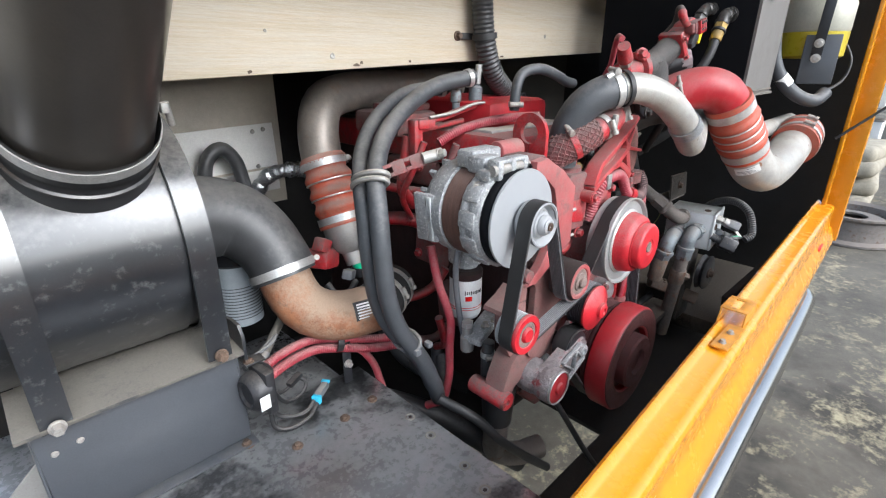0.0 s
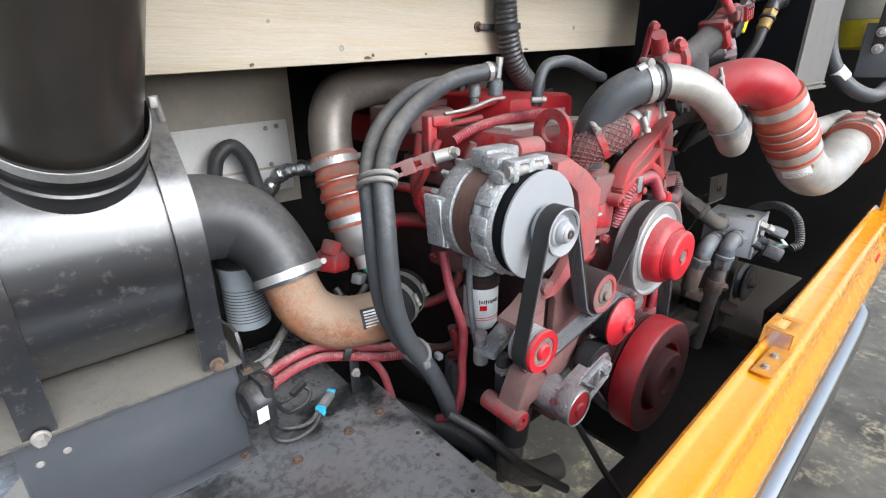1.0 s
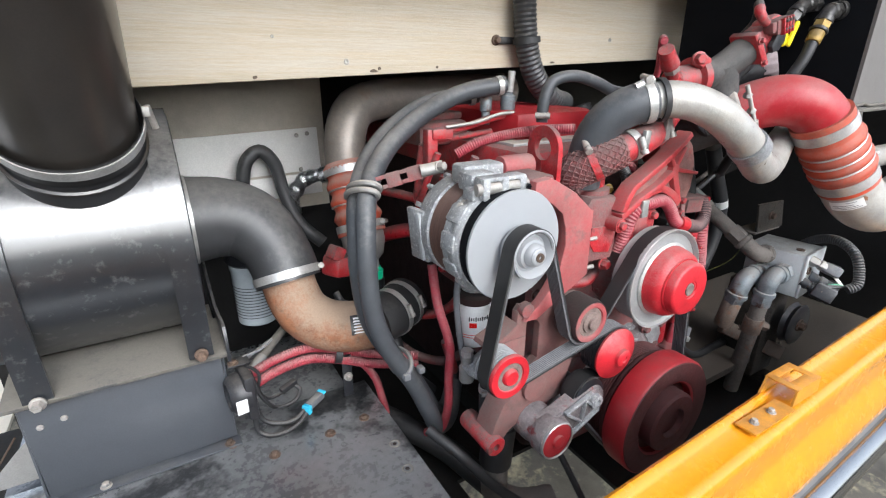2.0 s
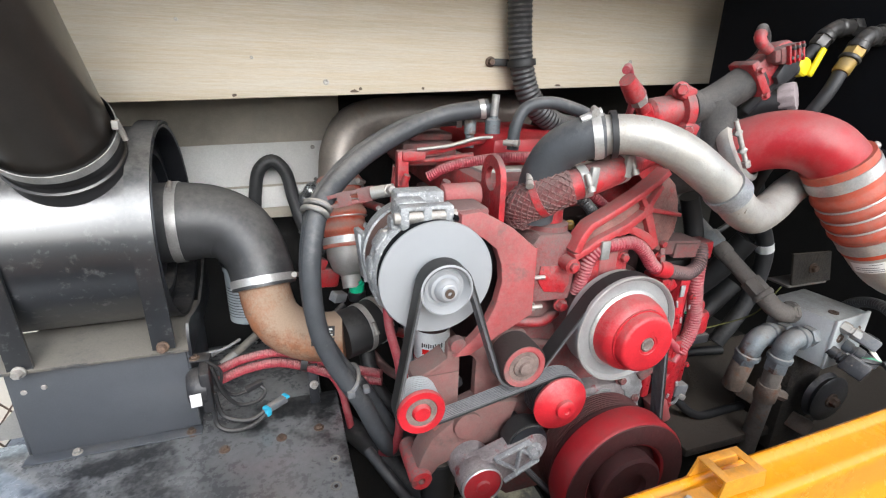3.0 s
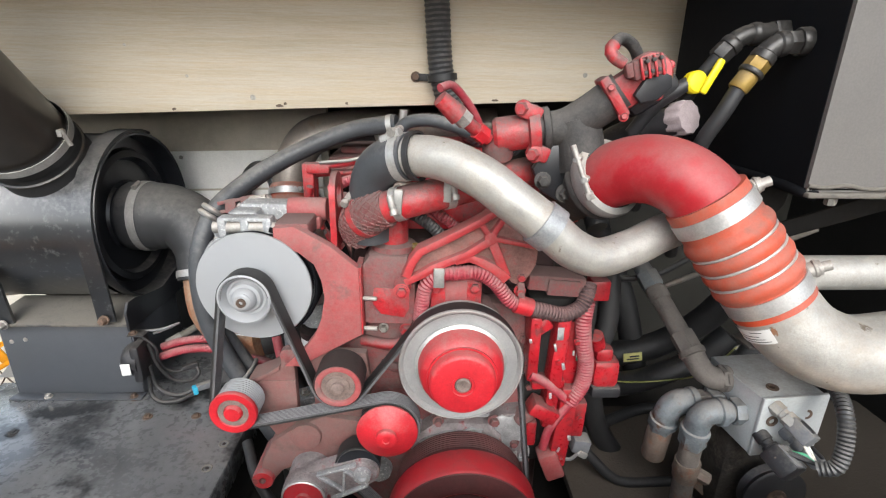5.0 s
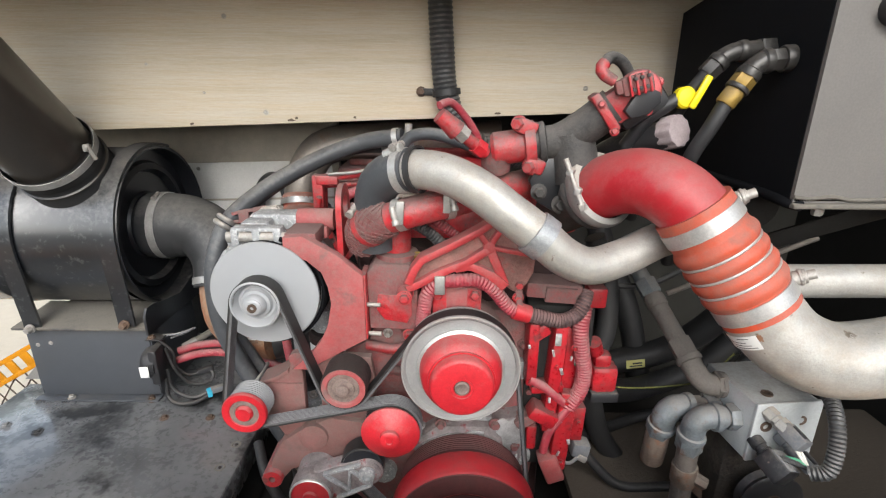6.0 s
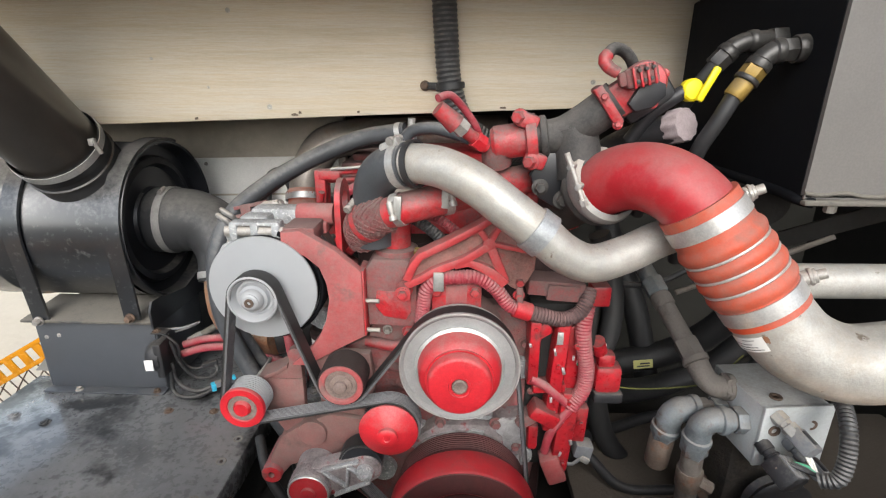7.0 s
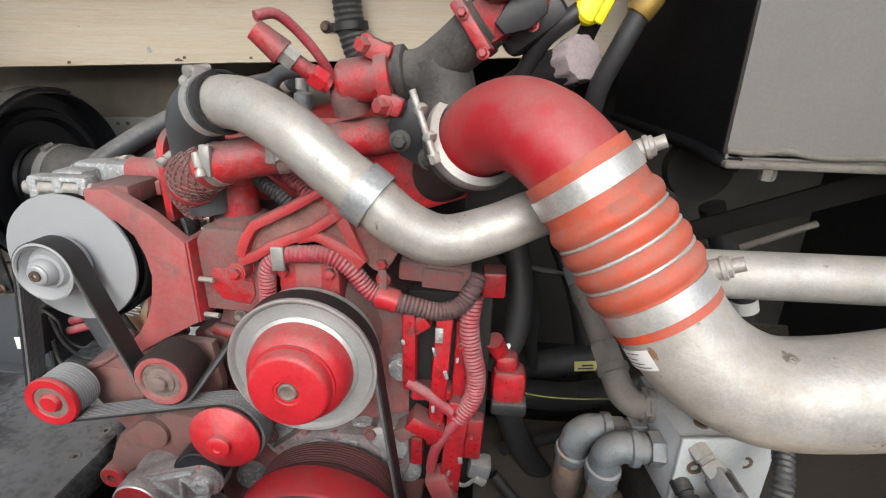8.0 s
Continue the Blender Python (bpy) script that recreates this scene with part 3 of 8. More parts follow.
# ---- black tray ----
def make_tray():
    tray = thing("steel_tray", "black painted steel tray with rusty bolts and oil stains", "tray", (0, 0.5, 0.965))
    part("plate", block(nb(), (0.209, 0.49, 0.961), (0.612, 0.60, 0.008), 0.0015), M_TRAY, tray)
    part("edge_flange", block(nb(), (0.513, 0.49, 0.935), (0.006, 0.60, 0.055), 0.0015), M_TRAY, tray)
    for x, y in ((0.398, 0.667), (0.468, 0.675), (0.298, 0.665), (0.238, 0.728)):
        part("bolt", hexbolt(nb(), (x, y, 0.965), (0, 0, 1), 0.0062, 0.007, 1.6), M_RUSTBOLT, tray, "rusty hexagon bolt")
    for x, y in ((0.055, 0.62), (-0.03, 0.64)):
        part("bolt", hexbolt(nb(), (x, y, 0.965), (0, 0, 1), 0.008, 0.005, 1.5), M_TRAY, tray, "blackened bolt head")
    for x, y in ((0.463, 0.372), (0.476, 0.428), (0.483, 0.520), (0.489, 0.583), (0.452, 0.318)):
        part("bolt_hole", lathe(nb(), (x, y, 0.9652), (0, 0, 1), [(0.0105, -0.001), (0.0098, 0.0008), (0.0080, 0.0014), (0.0064, 0.0004)], 16, closed=False), M_SCUFF, tray, "dusty rim of an empty bolt hole")
        part("sunk_bolt", hexbolt(nb(), (x, y, 0.9630), (0, 0, 1), 0.0038, 0.0032, 1.6), M_SHADED_GRIME_RED, tray, "grimy sunk bolt")
    back = thing("rear_tray", "dusty black steel plate below the intake pipe", "tray", (0.1, 0.95, 0.93))
    part("plate", block(nb(), (0.19, 0.945, 0.936), (0.58, 0.31, 0.008), 0.0015), M_TRAY, back)
    part("lip", block(nb(), (0.482, 0.96, 0.915), (0.006, 0.30, 0.05), 0.0015), M_TRAY, back)


make_tray()


# ---- yellow sill rail ----
def extrude_x(bm, prof, x0, x1):
    """A profile of (y, z) drawn out along x."""
    a = [bm.verts.new((x0, y, z)) for y, z in prof]
    b = [bm.verts.new((x1, y, z)) for y, z in prof]
    n = len(prof)
    for i in range(n):
        bm.faces.new((a[i], b[i], b[(i + 1) % n], a[(i + 1) % n]))
    bm.faces.new(a)
    bm.faces.new(b[::-1])
    return bm


RAIL_SLOPE = 0.039


def run_off(bm):
    """The sill leaves the line of the bay by a little as it goes on."""
    for v in bm.verts:
        v.co.y += RAIL_SLOPE * (v.co.x - 0.8)
    return bm


def make_rail():
    rail = thing("sill_rail", "glossy yellow-orange steel sill with a chrome bumper strip", "sill", (0.6, 0.13, 1.0))
    prof = [(0.202, 1.00), (0.202, 1.168), (0.200, 1.174), (0.196, 1.1765), (0.191, 1.1755), (0.187, 1.171), (0.184, 1.1690), (0.160, 1.1672), (0.1555, 1.1662), (0.1515, 1.1640), (0.1487, 1.1605), (0.1475, 1.156),
            (0.1475, 1.150), (0.149, 1.112), (0.147, 1.103), (0.141, 1.093), (0.132, 1.078), (0.127, 1.062), (0.127, 1.048), (0.132, 1.036), (0.150, 1.025), (0.155, 1.00)]
    part("rail_body", run_off(extrude_x(nb(), prof, -0.8, 1.96)), M_YELLOW, rail)
    prof = [(0.158, 0.93), (0.158, 1.030), (0.150, 1.036), (0.136, 1.034), (0.131, 1.026), (0.131, 0.96), (0.140, 0.94)]
    part("rubber_strip", run_off(extrude_x(nb(), prof, -0.8, 1.58)), M_SCUFF, rail, "scuffed grey rubber strip")
    part("chrome_strip", run_off(tube(nb(), [(-0.8, 0.128, 0.992), (0.4, 0.128, 0.992), (1.50, 0.128, 0.992), (1.55, 0.131, 0.992), (1.585, 0.146, 0.992)], 0.0240, 28, 0.03)), M_CHROME, rail, "chrome strip")
    part("bumper_face", run_off(extrude_x(nb(), [(0.172, 0.84), (0.165, 0.95), (0.135, 0.972), (0.118, 0.962), (0.118, 0.94), (0.140, 0.88), (0.16, 0.84)], -0.8, 1.55)), M_RUBBER, rail, "black bumper face")
    part("marker_lens", run_off(block(nb(), (1.72, 0.141, 1.07), (0.07, 0.008, 0.05), 0.002)), M_LENS, rail, "red marker lens")
    latch = thing("rail_latch", "rubbed yellow sheet-metal latch catch bolted to the sill", "latch", (0.87, 0.18, 1.18))
    keep = nb()
    prism(keep, [(0.872, 1.172), (0.952, 1.172), (0.946, 1.199), (0.884, 1.199)], 0.200, 0.203, 0)
    prism(keep, [(0.880, 1.175), (0.950, 1.175), (0.946, 1.199), (0.884, 1.199)], 0.1625, 0.165, 0)
    block(keep, (0.940, 0.183, 1.1985), (0.012, 0.042, 0.0025), 0.0008)
    block(keep, (0.890, 0.183, 1.1985), (0.012, 0.042, 0.0025), 0.0008)
    block(keep, (0.915, 0.198, 1.1985), (0.040, 0.012, 0.0025), 0.0008)
    block(keep, (0.915, 0.170, 1.1985), (0.040, 0.016, 0.0025), 0.0008)
    part("keeper", keep, M_LATCH, latch)
    bm = nb()
    prism(bm, [(0.785, 1.1725), (0.880, 1.1725), (0.880, 1.1750), (0.785, 1.1750)], 0.158, 0.184, 0)
    part("base_plate", bm, M_LATCH, latch)
    for x in (0.806, 0.846):
        part("bolt", hexbolt(nb(), (x, 0.172, 1.1748), (0, 0, 1), 0.0042, 0.006, 1.4), M_BOLT, latch)
    post = thing("corner_post", "yellow-orange painted corner post of the bay opening", "post", (1.86, 0.16, 1.08))
    part("post_face", block(nb(), (1.975, 0.195, 1.70), (0.03, 0.058, 1.30), 0.004), M_YELLOW, post)
    part("post_return", block(nb(), (1.945, 0.221, 1.70), (0.03, 0.012, 1.26), 0.003), M_YELLOW, post)
    strut = thing("gas_strut", "thin black gas strut of the raised cover", "strut", (1.78, 0.2, 1.4))
    part("rod", tube(nb(), [(1.90, 0.235, 1.38), (1.98, 0.10, 1.52)], 0.004, 10), M_BLACK, strut)
    part("cylinder", tube(nb(), [(1.98, 0.10, 1.52), (2.12, -0.13, 1.76)], 0.009, 12), M_BLACK, strut)


make_rail()


# ---- air intake ----
AC_Y, AC_Z, AC_R = 0.909, 1.338, 0.184


def strap_line(foot_y, foot_z, r):
    pts = []
    for k in range(70, 236, 5):
        a = radians(k)
        pts.append((AC_Y + r * math.cos(a), AC_Z + r * math.sin(a)))
        if k > 180:
            break
    pts.append((foot_y, foot_z + 0.02))
    pts.append((foot_y, foot_z))
    return pts


def ribbon(bm, line, x, width, thick):
    """A flat strap in the (y, z) plane, as wide along x as given."""
    rows = []
    for i, (y, z) in enumerate(line):
        p, q = line[max(i - 1, 0)], line[min(i + 1, len(line) - 1)]
        d = Vector((q[0] - p[0], q[1] - p[1])).normalized()
        n = Vector((d.y, -d.x)) * -thick
        rows.append([bm.verts.new(c) for c in ((x - width / 2, y, z), (x + width / 2, y, z), (x + width / 2, y + n.x, z + n.y), (x - width / 2, y + n.x, z + n.y))])
    for p, q in zip(rows, rows[1:]):
        for j in range(4):
            bm.faces.new((p[j], p[(j + 1) % 4], q[(j + 1) % 4], q[j]))
    bm.faces.new(rows[0])
    bm.faces.new(rows[-1])
    return bm


def make_air_cleaner():
    ac = thing("air_cleaner", "worn glossy black air cleaner canister strapped on a cradle", "air cleaner", (0.08, AC_Y, 1.148))
    R, at = AC_R, (-0.1795, AC_Y, AC_Z)
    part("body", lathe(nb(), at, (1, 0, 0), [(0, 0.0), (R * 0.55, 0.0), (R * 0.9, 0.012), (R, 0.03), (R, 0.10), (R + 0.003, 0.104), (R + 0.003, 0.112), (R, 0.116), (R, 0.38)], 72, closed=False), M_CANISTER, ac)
    cap = part("end_cap", lathe(nb(), at, (1, 0, 0), [(R, 0.395), (R + 0.003, 0.396), (R + 0.005, 0.414), (R + 0.003, 0.418), (R - 0.002, 0.416), (R - 0.006, 0.380), (R - 0.030, 0.376), (R - 0.036, 0.386),
                                                     (R - 0.05, 0.388), (R - 0.058, 0.372), (0.08, 0.370), (0.076, 0.376), (0.072, 0.376), (0.07, 0.37), (0.05, 0.37)], 72, closed=False), M_BLACK, ac, "dished black end cap with dust in its rings")
    part("outlet", lathe(nb(), (0.18, AC_Y, 1.336), (1, 0, 0), [(0.074, 0), (0.074, 0.04), (0.070, 0.04), (0.070, 0)], 40, closed=False), M_BLACK, cap)
    for x, foot in ((0.006, (0.728, 1.143)), (0.2185, (0.722, 1.158))):
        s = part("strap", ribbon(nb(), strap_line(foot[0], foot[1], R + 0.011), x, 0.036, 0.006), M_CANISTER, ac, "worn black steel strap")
        part("strap_bolt", hexbolt(nb(), (x, foot[0] - 0.004, foot[1] + 0.008), (0, -1, 0), 0.008, 0.014, 1.3), M_RUSTBOLT if x > 0.1 else M_BOLT, s, "weathered strap bolt")
    cradle = part("cradle", block(nb(), (0.11, 0.785, 1.154), (0.30, 0.12, 0.006), 0.001, turned(6, 0, 0)), M_CRADLE, ac, "sandy dust-covered cradle plate")
    for x in (0.258,):
        bm = nb()
        prof = [(0.725, 1.135), (0.725, 1.178), (0.737, 1.196), (0.765, 1.196), (0.80, 1.186), (0.87, 1.175), (0.96, 1.20), (1.0, 1.23), (1.0, 1.135)]
        extrude_x(bm, prof, x - 0.0025, x + 0.0025)
        part("gusset", bm, M_BLACK, cradle, "black gusset plate")


make_air_cleaner()


def make_stack():
    base, d = V(0.1205, 0.744, 1.538), V(0.031, -0.991, 1.0).normalized()
    R = 0.080
    st = thing("intake_stack", "satin black intake tube leaning out over the canister", "intake tube", base - d * 0.06)
    part("tube", lathe(nb(), base, d, [(R, -0.02), (R, 0.62), (R - 0.003, 0.62), (R - 0.003, 0.0)], 64, closed=False), M_STACK, st)
    part("sleeve", lathe(nb(), base, d, [(R + 0.006, 0.004), (R + 0.006, -0.03), (R + 0.003, -0.034), (R + 0.003, -0.048), (R + 0.006, -0.052), (R + 0.006, -0.10)], 64, closed=False), M_RUBBER, st, "black rubber sleeve")
    part("sleeve_bead", lathe(nb(), base - d * 0.050, d, [(R + 0.005, -0.003), (R + 0.0085, -0.0015), (R + 0.0085, 0.0015), (R + 0.005, 0.003)], 64, closed=False), M_STACK, st)
    c = part("hose_clamp", ring_band(nb(), base - d * 0.010, d, R + 0.0062, 0.016, 0.0018, 64), M_STEEL, st, "bright steel band clamp")
    part("clamp_bolt", tube(nb(), [(0.213, 0.728, 1.549), (0.219, 0.738, 1.519)], 0.0045, 10), M_BOLT, c)
    part("clamp_lug", block(nb(), (0.211, 0.731, 1.542), (0.010, 0.014, 0.014), 0.002), M_TIN, c)


make_stack()


def make_elbow():
    el = thing("intake_elbow", "dusty black rubber intake elbow with steel clamps", "intake hose", (0.34, 0.83, 1.22))
    line = spline([(0.205, AC_Y, 1.336), (0.25, AC_Y, 1.336), (0.296, 0.906, 1.334), (0.340, 0.893, 1.319), (0.371, 0.868, 1.285), (0.386, 0.842, 1.246), (0.390, 0.826, 1.212)], 0.006)
    n = len(line) - 1
    part("elbow", sweep(nb(), line, [0.079 - 0.018 * min(1, max(0, (i / n - 0.15) / 0.65)) for i in range(n + 1)], 40), M_RUBBER_GREY, el)
    band(el, (0.239, AC_Y, 1.336), (1, 0, 0), 0.0795, 0.018, (0, -0.35, 1))
    band(el, (0.3885, 0.831, 1.224), (0.08, -0.42, -0.9), 0.0615, 0.015, (1, -0.3, 0))
    rp = thing("rusty_intake_pipe", "rusted steel intake pipe bend with an instruction label", "pipe", (0.45, 0.77, 1.06))
    part("pipe", tube(nb(), [(0.387, 0.836, 1.235), (0.392, 0.818, 1.192), (0.406, 0.797, 1.154), (0.437, 0.775, 1.131), (0.48, 0.755, 1.123), (0.535, 0.742, 1.124)], 0.0495, 36), M_RUST, rp)
    bm = nb()
    line = spline([(0.478, 0.7557, 1.123), (0.521, 0.7455, 1.1237)], 0.011)
    d = (line[-1] - line[0]).normalized()
    w = V(0, 0, 1)
    u = d.cross(w).normalized()
    rows = [[bm.verts.new(c + (u * math.cos(a) + w * math.sin(a)) * 0.0498) for a in (radians(8 + 5.5 * k) for k in range(9))] for c in line]
    for p, q in zip(rows, rows[1:]):
        for k in range(8):
            bm.faces.new((p[k], p[k + 1], q[k + 1], q[k]))
    lab = part("label", bm, M_LABEL_BLACK, rp, "black instruction label with white print")
    bm = nb()
    for k in range(6):
        a = radians(46 - 6.4 * k)
        a2 = a - radians(2.6 if k > 1 else 3.8)
        s, e = line[0].lerp(line[-1], 0.12), line[0].lerp(line[-1], (0.9, 0.82, 0.92, 0.75, 0.9, 0.6)[k])
        bm.faces.new([bm.verts.new(c + (u * math.cos(b) + w * math.sin(b)) * 0.0503) for c, b in ((s, a), (e, a), (e, a2), (s, a2))])
    part("print_bars", bm, M_LABEL, lab)
    tc = thing("turbo_inlet_hose", "black rubber coupling with steel clamps on the turbo inlet", "hose", (0.59, 0.71, 1.07))
    part("hose", tube(nb(), [(0.528, 0.744, 1.124), (0.57, 0.757, 1.128), (0.62, 0.785, 1.135)], 0.050, 32), M_RUBBER, tc)
    band(tc, (0.572, 0.758, 1.128), (1, 0.45, 0.1), 0.0505, 0.012, (0.2, -1, 0.4))
    band(tc, (0.602, 0.774, 1.132), (1, 0.55, 0.1), 0.0505, 0.012, (0.2, -1, 0.4))


make_elbow()


def make_mount_box():
    mb = thing("mounting_box", "slate-black folded steel mounting box under the canister", "bracket", (0.11, 0.80, 0.965))
    part("front_panel", block(nb(), (0.112, 0.745, 1.058), (0.272, 0.004, 0.180), 0.0015, turned(0, -1.2, 0)), M_BOX, mb)
    part("side_panel", block(nb(), (0.249, 0.84, 1.058), (0.004, 0.19, 0.18), 0.0015), M_BOX, mb)
    part("side_panel", block(nb(), (-0.026, 0.84, 1.055), (0.004, 0.19, 0.17), 0.0015), M_BOX, mb)
    part("top_panel", block(nb(), (0.112, 0.84, 1.147), (0.278, 0.194, 0.004), 0.0015, turned(0, -1.2, 0)), M_CRADLE, mb)
    part("bottom_flange", block(nb(), (0.112, 0.733, 0.9675), (0.285, 0.026, 0.004), 0.001), M_BOX, mb, "dark folded bottom flange")
    bm = nb()
    prism(bm, [(-0.115, 0.972), (-0.028, 0.972), (-0.028, 1.06), (-0.06, 1.03)], 0.80, 0.804, 0)
    part("side_tab", bm, M_TIN, mb)
    for x, z in ((-0.006, 1.10), (0.024, 1.105)):
        part("rivet", lathe(nb(), (x, 0.743, z), (0, -1, 0), [(0.005, 0), (0.004, 0.002), (0, 0.003)], 10), M_BOLT, mb)
    for x in (0.05, 0.235):
        part("flange_bolt", hexbolt(nb(), (x, 0.729, 0.969), (0, 0, 1), 0.006, 0.008, 1.4), M_TIN if x < 0.1 else M_RUSTBOLT, mb)
    al = thing("reversing_alarm", "small grey-black alarm unit with a white label", "alarm", (0.262, 0.715, 1.03))
    part("body", block(nb(), (0.276, 0.720, 1.072), (0.018, 0.058, 0.084), 0.005, turned(0, 0, 6)), M_PLASTIC, al)
    part("horn", lathe(nb(), (0.266, 0.722, 1.072), (-1, -0.12, 0), [(0.036, -0.01), (0.036, 0.006), (0.033, 0.015), (0.026, 0.022), (0.022, 0.022), (0.018, 0.018), (0, 0.018)], 36), M_PLASTIC, al)
    part("label", block(nb(), (0.262, 0.6835, 1.068), (0.018, 0.0015, 0.026), 0.0003, turned(0, 0, 6)), M_LABEL, al, "plain white label")
    part("bracket", block(nb(), (0.270, 0.735, 1.125), (0.035, 0.030, 0.003), 0.001), M_BLACK, al)
    part("bolt", hexbolt(nb(), (0.262, 0.73, 1.127), (0, 0, 1), 0.006, 0.006), M_RUSTBOLT, al)


make_mount_box()


def make_left_hoses():
    for k, dz in enumerate((0.0, 0.017)):
        y = 0.012 * k
        line = [(0.292, 0.762 + y, 1.052 + dz), (0.34, 0.765 + y, 1.066 + dz), (0.40, 0.768 + y, 1.068 + dz), (0.455, 0.762 + y, 1.052 + dz), (0.52, 0.735 + y, 1.035 + dz), (0.60, 0.70, 1.03 + dz)]
        h = thing("red_loom", "dusty dark-red corrugated cable sleeve crossing the tray", "cable", (0.45, 0.76, 1.03), "red cable sleeves")
        part("sleeve", corrugated(nb(), line, 0.0095, 0.0045, 0.001), M_HOSE_RED, h)
    h = thing("red_hose", "plain dusty red rubber hose dropping behind the tray edge", "hose", (0.52, 0.74, 1.0))
    part("hose", tube(nb(), [(0.45, 0.775, 1.052), (0.49, 0.765, 1.04), (0.52, 0.745, 1.0), (0.53, 0.73, 0.95), (0.54, 0.72, 0.88)], 0.008), M_HOSE_RED, h)
    c = thing("p_clip", "black p-clip bracket holding the red cable sleeves", "clip", (0.466, 0.763, 0.94))
    part("bracket", bar(nb(), (0.468, 0.757, 0.94), (0.468, 0.757, 1.06), 0.020, 0.003), M_BLACK, c)
    part("loop", ring_band(nb(), (0.455, 0.765, 1.066), (1, -0.2, -0.2), 0.019, 0.013, 0.002), M_RUBBER, c)
    part("bolt", hexbolt(nb(), (0.468, 0.755, 1.012), (0, -1, 0), 0.006, 0.012), M_BOLT, c)
    t = thing("drain_hose", "short tan hose with a grey end fitting beside the canister", "hose", (0.33, 0.82, 1.07))
    part("hose", tube(nb(), [(0.315, 0.80, 1.078), (0.35, 0.83, 1.093), (0.40, 0.87, 1.115)], 0.0085), M_CRADLE, t)
    part("fitting", tube(nb(), [(0.296, 0.785, 1.070), (0.320, 0.804, 1.080)], 0.0105, 10), M_PLASTIC_GREY, t)
    w = thing("alarm_harness", "tangle of black wires with a blue-clipped connector on the tray", "wiring", (0.34, 0.72, 0.97))
    runs = [[(0.283, 0.722, 1.03), (0.284, 0.715, 0.985), (0.305, 0.705, 0.974), (0.345, 0.705, 0.976), (0.375, 0.722, 0.985)],
            [(0.285, 0.726, 1.05), (0.295, 0.722, 1.00), (0.325, 0.716, 0.985), (0.35, 0.716, 0.984), (0.376, 0.730, 0.992)],
            [(0.285, 0.735, 1.10), (0.30, 0.735, 1.04), (0.325, 0.745, 1.0), (0.36, 0.75, 1.0), (0.372, 0.757, 1.015), (0.36, 0.765, 1.028)],
            [(0.278, 0.73, 1.12), (0.300, 0.735, 1.09), (0.297, 0.742, 1.05), (0.315, 0.752, 1.02), (0.345, 0.76, 1.02)],
            [(0.28, 0.745, 1.125), (0.31, 0.755, 1.125), (0.335, 0.775, 1.128), (0.31, 0.775, 1.115), (0.285, 0.76, 1.11)]]
    for k, run in enumerate(runs):
        part("wire", tube(nb(), run, (0.0045, 0.0045, 0.004, 0.003, 0.0028)[k], 8), M_WIRE if k != 4 else M_PLASTIC_GREY, w)
    part("connector", block(nb(), (0.394, 0.738, 0.994), (0.042, 0.014, 0.014), 0.002, turned(0, 0, 36)), M_PLASTIC_GREY, w, "grey plug")
    part("blue_clip", block(nb(), (0.374, 0.724, 0.990), (0.010, 0.018, 0.017), 0.002, turned(0, 0, 36)), M_BLUE, w, "bright blue clip")
    part("blue_clip", block(nb(), (0.410, 0.750, 0.999), (0.009, 0.017, 0.006), 0.002, turned(0, 0, 36)), M_BLUE, w, "bright blue clip")
    part("plug", block(nb(), (0.352, 0.762, 1.027), (0.034, 0.013, 0.011), 0.002, turned(0, -10, 20)), M_PLASTIC, w)
    f = thing("spin_on_filter", "grey-blue spin-on filter with printed lines behind the elbow", "filter", (0.345, 0.955, 1.085))
    part("can", lathe(nb(), (0.345, 0.955, 1.085), (0, 0, 1), [(0.036, 0), (0.042, 0.004), (0.043, 0.12), (0.045, 0.124), (0.045, 0.135)], 36), M_FILTER_GREY, f)
    for k in range(11):
        part("print_line", ring_band(nb(), (0.345, 0.955, 1.106 + 0.0068 * k), (0, 0, 1), 0.0428, 0.0015, 0.0006, 28), M_PRINT, f)
    part("head", lathe(nb(), (0.345, 0.955, 1.22), (0, 0, 1), [(0.045, 0), (0.05, 0.006), (0.05, 0.03), (0.03, 0.045)], 28), M_BLACK, f)
    part("bracket", block(nb(), (0.345, 1.09, 1.26), (0.05, 0.22, 0.012), 0.003), M_BLACK, f)


make_left_hoses()


